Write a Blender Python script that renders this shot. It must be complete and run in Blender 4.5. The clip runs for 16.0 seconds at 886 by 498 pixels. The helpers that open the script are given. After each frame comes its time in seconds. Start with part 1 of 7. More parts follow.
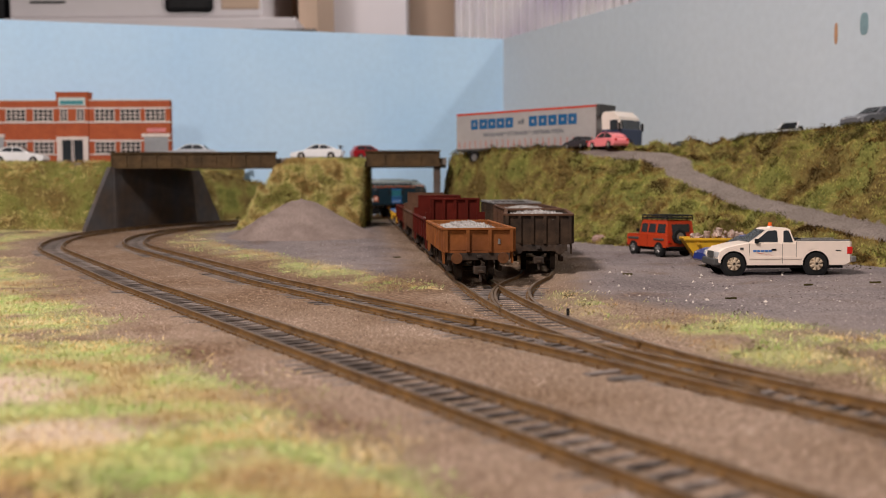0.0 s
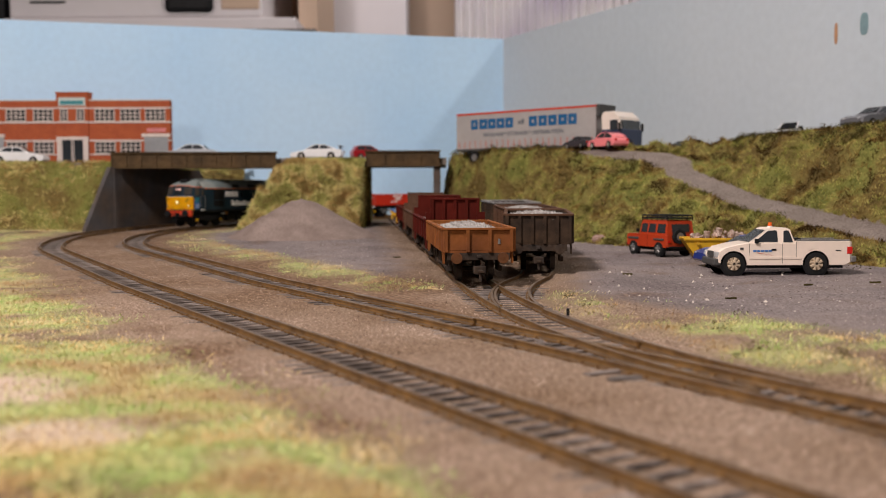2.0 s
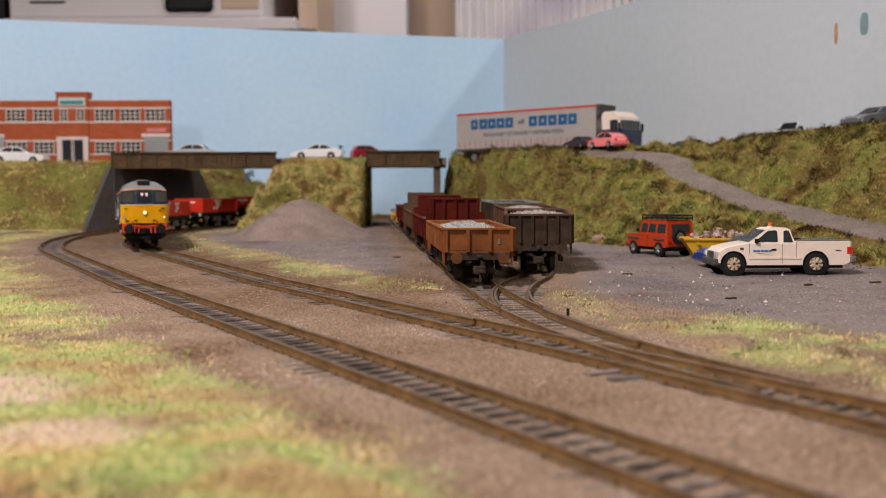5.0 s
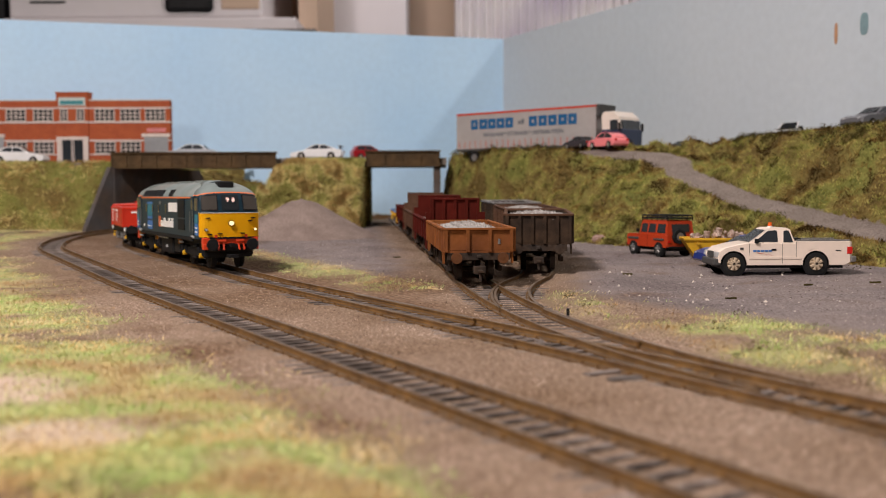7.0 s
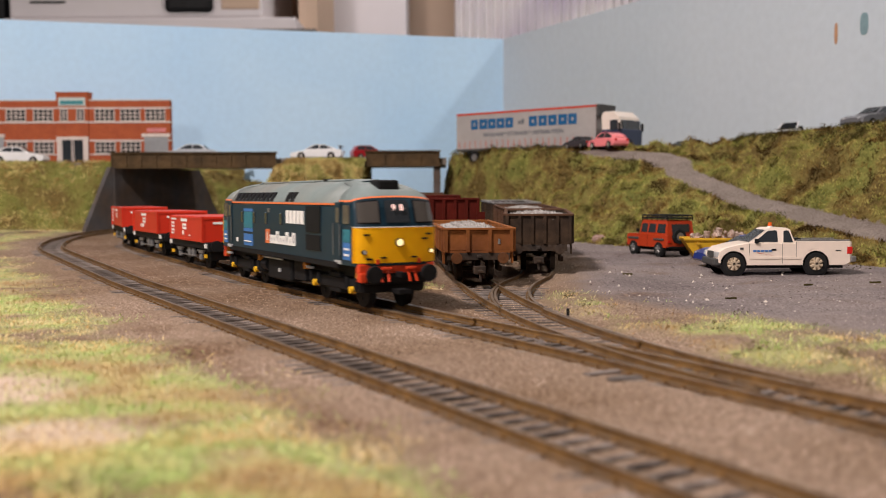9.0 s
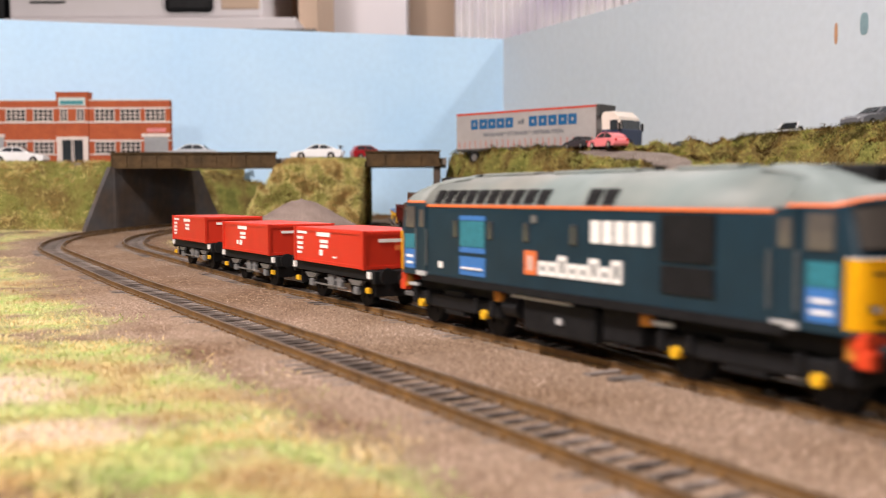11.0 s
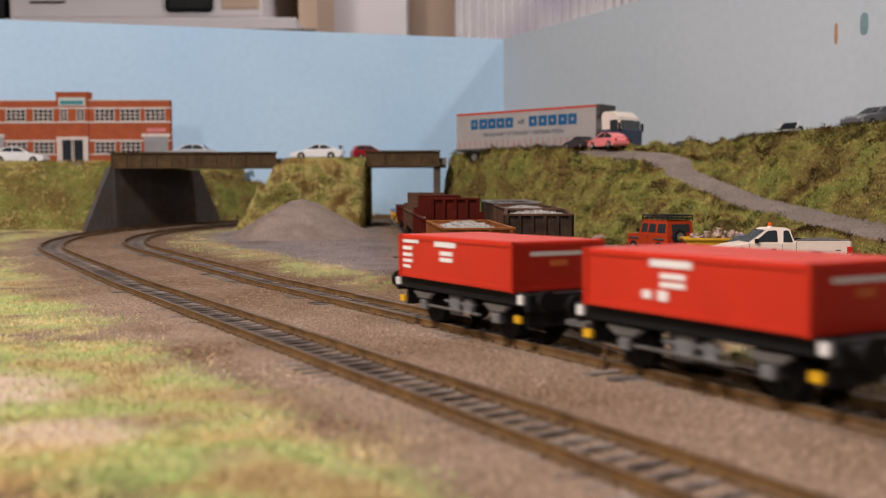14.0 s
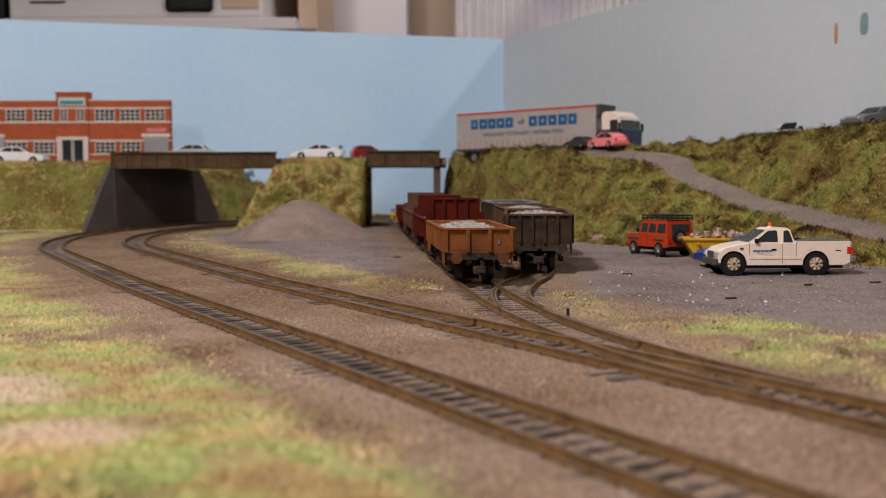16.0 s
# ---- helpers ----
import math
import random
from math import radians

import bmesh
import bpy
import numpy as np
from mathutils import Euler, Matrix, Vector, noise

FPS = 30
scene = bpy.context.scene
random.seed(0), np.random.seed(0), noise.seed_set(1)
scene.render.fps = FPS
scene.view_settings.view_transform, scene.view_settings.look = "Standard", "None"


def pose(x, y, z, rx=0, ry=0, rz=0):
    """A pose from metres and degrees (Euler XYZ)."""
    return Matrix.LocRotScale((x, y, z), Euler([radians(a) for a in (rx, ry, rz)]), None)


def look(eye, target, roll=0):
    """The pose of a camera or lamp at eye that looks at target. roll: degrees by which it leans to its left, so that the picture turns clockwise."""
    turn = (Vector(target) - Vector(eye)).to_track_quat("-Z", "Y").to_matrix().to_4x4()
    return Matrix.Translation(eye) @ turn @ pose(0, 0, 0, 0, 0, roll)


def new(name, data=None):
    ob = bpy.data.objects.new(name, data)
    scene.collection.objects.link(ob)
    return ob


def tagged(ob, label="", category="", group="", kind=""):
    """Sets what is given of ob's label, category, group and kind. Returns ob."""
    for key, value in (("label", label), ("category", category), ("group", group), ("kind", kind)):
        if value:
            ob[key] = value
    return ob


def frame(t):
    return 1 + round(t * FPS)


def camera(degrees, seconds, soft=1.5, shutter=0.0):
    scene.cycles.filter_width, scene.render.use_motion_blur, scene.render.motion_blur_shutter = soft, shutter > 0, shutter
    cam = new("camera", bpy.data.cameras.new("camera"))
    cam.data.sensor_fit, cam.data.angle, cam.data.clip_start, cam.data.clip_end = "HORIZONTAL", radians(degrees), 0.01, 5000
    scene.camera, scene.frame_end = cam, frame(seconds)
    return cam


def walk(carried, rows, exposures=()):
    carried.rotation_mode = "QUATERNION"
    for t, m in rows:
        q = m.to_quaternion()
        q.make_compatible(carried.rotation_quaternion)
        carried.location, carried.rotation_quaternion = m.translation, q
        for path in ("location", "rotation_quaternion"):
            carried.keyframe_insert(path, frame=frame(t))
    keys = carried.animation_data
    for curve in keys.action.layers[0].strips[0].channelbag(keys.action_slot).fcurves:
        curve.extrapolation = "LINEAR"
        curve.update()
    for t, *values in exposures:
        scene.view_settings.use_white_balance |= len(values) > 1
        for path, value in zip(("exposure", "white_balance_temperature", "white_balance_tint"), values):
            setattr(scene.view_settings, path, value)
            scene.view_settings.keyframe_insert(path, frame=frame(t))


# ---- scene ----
# model railway layout at 1:76; z = 0 is the rail top near the camera
cam = camera(48.6, 16.0, soft=0.95, shutter=0.75)
cam.data.dof.use_dof = True
cam.data.dof.focus_distance = 0.46
cam.data.dof.aperture_fstop = 17
EYE = pose(0, 0, 0.043, 90 - 3.17, 0, 0) @ pose(0, 0, 0, 0, 0, -0.23)
walk(cam, [(0.0, EYE), (16.0, EYE)],
     exposures=[(0.0, -0.08), (7.5, -0.08), (9.2, 0.04), (11.0, 0.46), (12.6, 0.48), (13.0, 0.24), (13.4, -0.03), (14.2, -0.18), (15.0, -0.22), (16.0, -0.30)])

# ---- light: a dim room lit by lamps out of view ----
world = bpy.data.worlds.new("room_world")
scene.world = world
world.use_nodes = True
world.node_tree.nodes["Background"].inputs[0].default_value = (1.0, 0.93, 0.85, 1)
world.node_tree.nodes["Background"].inputs[1].default_value = 0.05


def area_lamp(name, eye, target, size, watts, colour):
    data = bpy.data.lights.new(name, "AREA")
    data.shape, data.size, data.energy, data.color = "DISK", size, watts, colour
    ob = new(name, data)
    ob.matrix_world = look(eye, target)
    return ob


area_lamp("room_lamp", (-0.45, -1.45, 0.66), (-0.15, 1.0, 0.05), 0.20, 8.5, (1.0, 0.91, 0.88))
area_lamp("unseen_top_lamp", (-0.52, -0.05, 0.98), (-0.12, 0.38, 0), 0.20, 22.5, (1.0, 0.885, 0.85))
# unseen lamp added to brighten the cupboard and curtain at the back
area_lamp("unseen_top_lamp", (0.1, 1.75, 1.42), (0.1, 1.9, 0), 0.35, 7.0, (1.0, 0.93, 0.92))
area_lamp("unseen_top_lamp", (1.30, 1.02, 1.40), (0.10, 1.20, 0.1), 0.16, 10.0, (1.0, 0.93, 0.88))


# ---- materials ----
def mat(name, base, rough=0.6, metal=0.0, vary=0.15, scale=60.0, bump=0.0, bump_scale=None, second=None,
        coat=0.0, mix_lo=0.35, mix_hi=0.65, fine=4.0, rand=0.0):
    m = bpy.data.materials.new(name)
    m.use_nodes = True
    nt = m.node_tree
    b = nt.nodes["Principled BSDF"]
    b.inputs["Roughness"].default_value, b.inputs["Metallic"].default_value = rough, metal
    b.inputs["Coat Weight"].default_value = coat
    b.inputs["Specular IOR Level"].default_value = 0.08 if rough > 0.7 else (0.2 if rough > 0.45 else 0.35)
    tc = nt.nodes.new("ShaderNodeTexCoord")
    n1 = nt.nodes.new("ShaderNodeTexNoise")
    n1.inputs["Scale"].default_value, n1.inputs["Detail"].default_value = scale, 5.0
    nt.links.new(tc.outputs["Object"], n1.inputs["Vector"])
    n2 = nt.nodes.new("ShaderNodeTexNoise")
    n2.inputs["Scale"].default_value, n2.inputs["Detail"].default_value = scale * fine, 3.0
    nt.links.new(tc.outputs["Object"], n2.inputs["Vector"])
    ramp = nt.nodes.new("ShaderNodeMapRange")
    ramp.inputs["From Min"].default_value, ramp.inputs["From Max"].default_value = mix_lo, mix_hi
    nt.links.new(n1.outputs["Fac"], ramp.inputs["Value"])
    mix = nt.nodes.new("ShaderNodeMix")
    mix.data_type = "RGBA"
    sec = second if second else tuple(c * (1 - vary) for c in base)
    mix.inputs["A"].default_value = (*base, 1)
    mix.inputs["B"].default_value = (*sec, 1)
    nt.links.new(ramp.outputs["Result"], mix.inputs["Factor"])
    hsv = nt.nodes.new("ShaderNodeHueSaturation")
    mul = nt.nodes.new("ShaderNodeMapRange")
    mul.inputs["From Min"].default_value, mul.inputs["From Max"].default_value = 0.3, 0.7
    mul.inputs["To Min"].default_value, mul.inputs["To Max"].default_value = 1 - vary, 1 + vary
    nt.links.new(n2.outputs["Fac"], mul.inputs["Value"])
    value = mul.outputs["Result"]
    if rand:
        info = nt.nodes.new("ShaderNodeObjectInfo")
        rr = nt.nodes.new("ShaderNodeMapRange")
        rr.inputs["To Min"].default_value, rr.inputs["To Max"].default_value = 1 - rand, 1 + rand
        nt.links.new(info.outputs["Random"], rr.inputs["Value"])
        mm = nt.nodes.new("ShaderNodeMath")
        mm.operation = "MULTIPLY"
        nt.links.new(value, mm.inputs[0])
        nt.links.new(rr.outputs["Result"], mm.inputs[1])
        value = mm.outputs[0]
    nt.links.new(value, hsv.inputs["Value"])
    nt.links.new(mix.outputs["Result"], hsv.inputs["Color"])
    nt.links.new(hsv.outputs["Color"], b.inputs["Base Color"])
    if bump:
        n3 = nt.nodes.new("ShaderNodeTexNoise")
        n3.inputs["Scale"].default_value, n3.inputs["Detail"].default_value = bump_scale or scale * 5, 4.0
        nt.links.new(tc.outputs["Object"], n3.inputs["Vector"])
        bp = nt.nodes.new("ShaderNodeBump")
        bp.inputs["Strength"].default_value, bp.inputs["Distance"].default_value = 0.6, bump
        nt.links.new(n3.outputs["Fac"], bp.inputs["Height"])
        nt.links.new(bp.outputs["Normal"], b.inputs["Normal"])
    return m


def glow(name, colour, strength):
    m = bpy.data.materials.new(name)
    m.use_nodes = True
    b = m.node_tree.nodes["Principled BSDF"]
    b.inputs["Base Color"].default_value = (*colour, 1)
    b.inputs["Emission Color"].default_value = (*colour, 1)
    b.inputs["Emission Strength"].default_value = strength
    return m


def glass(name, colour=(0.03, 0.035, 0.04), rough=0.08):
    m = bpy.data.materials.new(name)
    m.use_nodes = True
    b = m.node_tree.nodes["Principled BSDF"]
    b.inputs["Base Color"].default_value = (*colour, 1)
    b.inputs["Roughness"].default_value = rough
    b.inputs["Coat Weight"].default_value = 0.5
    return m


M_RAIL = mat("rusty_rail", (0.215, 0.118, 0.042), 0.6, 0.1, 0.3, 90, second=(0.12, 0.066, 0.028))
M_RAILTOP = mat("rail_head", (0.19, 0.14, 0.095), 0.42, 0.5, 0.2, 60, second=(0.11, 0.072, 0.045))
M_SLEEPER = mat("weathered_sleeper", (0.165, 0.14, 0.126), 0.85, 0, 0.25, 200, 0.0002, 900, second=(0.085, 0.068, 0.058), rand=0.4)
# board tones carry the light: cooler on the back, warmer and greyer beside
M_SKYCOOL = mat("cool_lit_sky_blue", (0.46, 0.69, 0.93), 0.7, 0, 0.03, 4, second=(0.53, 0.74, 0.94), fine=30)
M_SKYWARM = mat("warm_lit_board_tone", (0.51, 0.575, 0.63), 0.7, 0, 0.03, 4, second=(0.55, 0.605, 0.65), fine=30)
M_GIRDER = mat("weathered_brown_girder", (0.095, 0.06, 0.03), 0.75, 0, 0.25, 60, 0.0002, 300, second=(0.055, 0.038, 0.022))
M_CONCRETE = mat("dark_concrete", (0.095, 0.09, 0.092), 0.9, 0, 0.15, 25, 0.0002, 500, second=(0.10, 0.07, 0.05))
M_ROAD = mat("grey_brown_road", (0.165, 0.135, 0.115), 0.95, 0, 0.2, 40, 0.0004, 900, second=(0.22, 0.185, 0.155), fine=12)
M_BLACK = mat("sooty_black", (0.010, 0.010, 0.011), 0.6, 0, 0.3, 150)
M_TYRE = mat("tyre_rubber", (0.02, 0.02, 0.02), 0.8, 0, 0.2, 150)
M_STEEL = mat("dull_steel", (0.32, 0.31, 0.3), 0.45, 0.7, 0.15, 150)
M_SILVER = mat("silver_plastic", (0.55, 0.55, 0.55), 0.4, 0.3, 0.08, 100)
M_GEAR = mat("brake_gear_grey", (0.22, 0.22, 0.22), 0.5, 0.3, 0.25, 200)
M_GLASS = glass("dark_glass")
M_CABGLASS = glass("cab_glass", (0.085, 0.076, 0.068), 0.12)
M_ORANGE = mat("orange_stripe", (0.70, 0.17, 0.05), 0.45, 0, 0.05, 100)
M_BLUE = mat("dark_blue_body", (0.006, 0.023, 0.037), 0.42, 0, 0.12, 30, second=(0.008, 0.026, 0.040))
M_ROOFGREY = mat("loco_roof_grey", (0.17, 0.205, 0.20), 0.5, 0, 0.1, 30, second=(0.20, 0.20, 0.18))
M_YELLOW = mat("warning_yellow", (1.0, 0.52, 0.006), 0.5, 0, 0.05, 30, second=(0.95, 0.47, 0.006))
M_BUFRED = mat("buffer_beam_red", (0.62, 0.055, 0.015), 0.45, 0, 0.12, 80)
M_WAGRED = mat("container_red", (0.56, 0.032, 0.013), 0.42, 0, 0.06, 25, second=(0.5, 0.028, 0.012))
M_WHITE = mat("white_paint", (0.8, 0.78, 0.74), 0.5, 0, 0.05, 60)
M_CREAM = mat("cream_white_paint", (0.84, 0.71, 0.60), 0.35, 0, 0.05, 40, coat=0.3)
M_NAMEBLUE = mat("panel_blue", (0.045, 0.16, 0.42), 0.45, 0, 0.06, 80)
M_PANELTEAL = mat("panel_teal", (0.03, 0.19, 0.24), 0.45, 0, 0.25, 600)
M_AXLEYEL = mat("axlebox_yellow", (0.75, 0.42, 0.02), 0.5, 0, 0.1, 80)
M_LAMP = glow("lit_headlamp", (1.0, 0.78, 0.38), 1.1)
M_CODE = glow("lit_headcode", (1.0, 0.66, 0.58), 0.75)


# ---- mesh helpers ----
def part(name, bm, material, parent=None, label="", smooth=False, m=None):
    me = bpy.data.meshes.new(name)
    if smooth:
        for f in bm.faces:
            f.smooth = True
    bm.normal_update()
    bm.to_mesh(me)
    bm.free()
    for mt in (material if isinstance(material, (list, tuple)) else [material]):
        me.materials.append(mt)
    ob = new(name, me)
    if parent is not None:
        ob.parent = parent
    if m is not None:
        ob.matrix_basis = m
    if label:
        ob["label"] = label
    return ob


def shared(name, me, parent, m):
    ob = new(name, me)
    ob.parent = parent
    ob.matrix_basis = m
    return ob


def box(bm, x0, x1, y0, y1, z0, z1, bevel=0.0, mi=0):
    r = bmesh.ops.create_cube(bm, size=1, matrix=Matrix.Translation(((x0 + x1) / 2, (y0 + y1) / 2, (z0 + z1) / 2))
                              @ Matrix.Diagonal((abs(x1 - x0), abs(y1 - y0), abs(z1 - z0), 1)))
    fs = {f for v in r["verts"] for f in v.link_faces}
    if bevel:
        es = list({e for v in r["verts"] for e in v.link_edges})
        rb = bmesh.ops.bevel(bm, geom=es, offset=bevel, segments=2, affect="EDGES", profile=0.5)
        fs = set(rb["faces"]) | {f for f in fs if f.is_valid}
    for f in fs:
        f.material_index = mi
    return bm


def boxes(*bs, bevel=0.0):
    bm = bmesh.new()
    for b in bs:
        box(bm, *b, bevel=bevel)
    return bm


def cyl(bm, p, q, r, seg=12, r2=None, mi=0):
    p, q = Vector(p), Vector(q)
    m = Matrix.Translation((p + q) / 2) @ (q - p).to_track_quat("Z", "Y").to_matrix().to_4x4()
    res = bmesh.ops.create_cone(bm, cap_ends=True, segments=seg, radius1=r, radius2=r if r2 is None else r2,
                                depth=(q - p).length, matrix=m)
    for f in {f for v in res["verts"] for f in v.link_faces}:
        f.material_index = mi
    return bm


def tube(p, q, r, seg=12, r2=None):
    return cyl(bmesh.new(), p, q, r, seg, r2)


def loft(bm, rings, close=True, caps=True, mi=0):
    """Skin rings of equal point counts."""
    vs = [[bm.verts.new(p) for p in ring] for ring in rings]
    n = len(rings[0])
    for a, b in zip(vs[:-1], vs[1:]):
        for i in range(n if close else n - 1):
            j = (i + 1) % n
            f = bm.faces.new((a[i], a[j], b[j], b[i]))
            f.material_index = mi
    if caps and close:
        bm.faces.new(vs[0][::-1]).material_index = mi
        bm.faces.new(vs[-1]).material_index = mi
    return bm


def prism(bm, outline, y0, y1, axis="y", mi=0):
    """Extrude an outline of (a, z) pairs between y0 and y1."""
    if axis == "y":
        rings = [[(a, y, z) for a, z in outline] for y in (y0, y1)]
    elif axis == "x":
        rings = [[(x, a, z) for a, z in outline] for x in (y0, y1)]
    else:
        rings = [[(a, b, z) for a, b in outline] for z in (y0, y1)]
    loft(bm, rings, mi=mi)
    bmesh.ops.recalc_face_normals(bm, faces=bm.faces[:])
    return bm


def empty(name, m=None):
    ob = new(name)
    ob.empty_display_size = 0.01
    if m is not None:
        ob.matrix_basis = m
    return ob


def smoothstep(a, b, x):
    t = min(1.0, max(0.0, (x - a) / (b - a)))
    return t * t * (3 - 2 * t)


def rise(y):
    """The line climbs gently towards the back of the board."""
    return 0.0185 * max(0.0, y - 0.5)
# ---- plan of the two running lines: a straight and a common curve ----
CX, CY, R_OUT, R_IN, HEAD = 0.124, 0.933, 0.4614, 0.3985, radians(-60.38)
DX, DY = math.cos(HEAD), math.sin(HEAD)
NX, NY = -DY, DX


def line_at(s, radius):
    """Place and heading on a running line; s = 0 where the curve meets the straight."""
    if s >= 0:
        return CX - radius * NX + DX * s, CY - radius * NY + DY * s, HEAD
    a = -s / radius
    vx, vy = -NX, -NY
    c, w = math.cos(-a), math.sin(-a)
    return CX + radius * (vx * c - vy * w), CY + radius * (vx * w + vy * c), HEAD - a


def bezier(p0, p1, p2, p3, n):
    out = []
    for i in range(n + 1):
        t = i / n
        u = 1 - t
        out.append(tuple(u ** 3 * a + 3 * u * u * t * b + 3 * u * t * t * c + t ** 3 * d for a, b, c, d in zip(p0, p1, p2, p3)))
    return out


def resample(pts, step):
    out, acc = [], 0.0
    for (ax, ay), (bx, by) in zip(pts[:-1], pts[1:]):
        d = math.hypot(bx - ax, by - ay)
        while acc <= d:
            out.append((ax + (bx - ax) * acc / d, ay + (by - ay) * acc / d, math.atan2(by - ay, bx - ax)))
            acc += step
        acc -= d
    return out


OUTER = [line_at(s, R_OUT)[:2] for s in np.arange(-0.95, 1.12, 0.012)]
INNER = [line_at(s, R_IN)[:2] for s in np.arange(-0.95, 1.12, 0.012)]
SID_A = bezier((0.077, 0.218), (0.047, 0.275), (0.028, 0.36), (0.0185, 0.465), 24) + \
    bezier((0.0185, 0.465), (0.006, 0.59), (-0.018, 0.82), (-0.06, 1.25), 20)[1:]
SID_B = bezier((0.030, 0.372), (0.026, 0.42), (0.031, 0.47), (0.0475, 0.515), 14) + \
    bezier((0.0475, 0.515), (0.058, 0.565), (0.064, 0.64), (0.046, 0.86), 14)[1:]

SLEEPER_ME = None


def sleeper_mesh():
    bm = bmesh.new()
    box(bm, -0.00088, 0.00088, -0.0158, 0.0158, -0.0056, -0.0024, bevel=0.0003)
    me = bpy.data.meshes.new("sleeper")
    bm.to_mesh(me)
    bm.free()
    me.materials.append(M_SLEEPER)
    return me


def chair_mesh():
    bm = bmesh.new()
    for y in (-0.00825, 0.00825):
        for sy in (-1, 1):
            box(bm, -0.0008, 0.0008, y + sy * 0.0011 - 0.0006, y + sy * 0.0011 + 0.0006, -0.0025, -0.0019)
    me = bpy.data.meshes.new("rail_chair")
    bm.to_mesh(me)
    bm.free()
    me.materials.append(M_RAIL)
    return me


def rail(name, pts, offset, parent):
    """One rail swept along a line of plan points, with foot, web and head."""
    prof = [(-0.0011, -0.0025), (0.0011, -0.0025), (0.0011, -0.0021), (0.00035, -0.0018), (0.00035, -0.0007), (0.0006, -0.0005),
            (0.0006, -0.0001), (0.0004, 0.0), (-0.0004, 0.0), (-0.0006, -0.0001), (-0.0006, -0.0005), (-0.00035, -0.0007),
            (-0.00035, -0.0018), (-0.0011, -0.0021)]
    rings = []
    for i, (x, y) in enumerate(pts):
        a, b = pts[max(0, i - 1)], pts[min(len(pts) - 1, i + 1)]
        h = math.atan2(b[1] - a[1], b[0] - a[0])
        nx, ny = -math.sin(h), math.cos(h)
        rings.append([(x + nx * (offset + u), y + ny * (offset + u), rise(y) + z) for u, z in prof])
    bm = loft(bmesh.new(), rings)
    bmesh.ops.recalc_face_normals(bm, faces=bm.faces[:])
    for f in bm.faces:
        if f.normal.z > 0.8:
            f.material_index = 1
    return part(name, bm, [M_RAIL, M_RAILTOP], parent)


def track(name, pts, label, step=0.0064, rails=(1, -1), first=0):
    global SLEEPER_ME
    root = tagged(empty(name), label, "railway track", kind="structure")
    for sgn in rails:
        rail("rail", pts, sgn * 0.00825, root)
    if SLEEPER_ME is None:
        SLEEPER_ME = (sleeper_mesh(), chair_mesh())
    for i, (x, y, h) in enumerate(resample(pts, step)):
        if i < first or y < -0.1:
            continue
        m = pose(x, y, rise(y) + random.uniform(-0.0002, 0.0002), 0, 0, math.degrees(h) + random.uniform(-1.5, 1.5))
        sl = shared("sleeper", SLEEPER_ME[0], root, m)
        if y < 0.95:
            shared("rail_chair", SLEEPER_ME[1], sl, Matrix())
    return root


track("track_outer", OUTER, "rusty single railway track curving round outside the other", rails=(1, -1))
track("track_inner", INNER, "rusty railway track with dark sleepers leading under the bridge")
track("track_siding", SID_A, "curved siding track branching off behind the turnout", step=0.0080, first=10)
track("track_siding", SID_B, "short curved siding track beside the gravel yard", step=0.0080, first=7)

# turnout blades, frog and check rails
turnout = tagged(empty("turnout"), "rusty turnout with switch blades and check rails", "railway track", kind="structure")


def small_rail(pts, name="check_rail"):
    rail(name, pts, 0.0, turnout)


def off(pts, o):
    out = []
    for i, (x, y) in enumerate(pts):
        a, b = pts[max(0, i - 1)], pts[min(len(pts) - 1, i + 1)]
        h = math.atan2(b[1] - a[1], b[0] - a[0])
        out.append((x - math.sin(h) * o, y + math.cos(h) * o))
    return out


small_rail(off([line_at(s, R_IN)[:2] for s in np.arange(0.36, 0.46, 0.01)], 0.0068))
small_rail(off([line_at(s, R_IN)[:2] for s in np.arange(0.36, 0.46, 0.01)], -0.0068))
small_rail(off(SID_A[8:17], -0.0068))
small_rail(off(SID_B[1:9], 0.0068))
for s in (0.556, 0.565):
    x, y, h = line_at(s, R_IN)
    part("tie_bar", boxes((-0.0014, 0.0014, -0.019, 0.017, -0.0036, -0.0018)), M_SLEEPER, turnout, m=pose(x, y, 0, 0, 0, math.degrees(h)))
for x, y, z in ((0.0452, 0.354, -0.0025), (0.118, 0.232, -0.0025)):
    part("point_motor_pin", boxes((-0.0005, 0.0005, -0.0005, 0.0005, 0, 0.0042), (-0.0016, 0.0016, -0.0008, 0.0008, 0, 0.0008)), M_BLACK, turnout, m=pose(x, y, z))


# ---- ground ----
def seg_dist(x, y, pts):
    best = 9.0
    for (ax, ay), (bx, by) in zip(pts[:-1], pts[1:]):
        dx, dy = bx - ax, by - ay
        t = max(0.0, min(1.0, ((x - ax) * dx + (y - ay) * dy) / (dx * dx + dy * dy + 1e-12)))
        d = math.hypot(ax + dx * t - x, ay + dy * t - y)
        best = min(best, d)
    return best


def side_inner(x, y):
    """Signed distance off the inner line, positive on the yard side."""
    rx, ry = x - CX, y - CY
    along = rx * DX + ry * DY
    return R_IN - (-(rx * NX + ry * NY) if along > 0 else math.hypot(rx, ry))


def side_outer(x, y):
    """Signed distance off the outer line, positive on the front side."""
    rx, ry = x - CX, y - CY
    along = rx * DX + ry * DY
    return (-(rx * NX + ry * NY) if along > 0 else math.hypot(rx, ry)) - R_OUT


SID_A_C, SID_B_C = SID_A[::2], SID_B[::2]


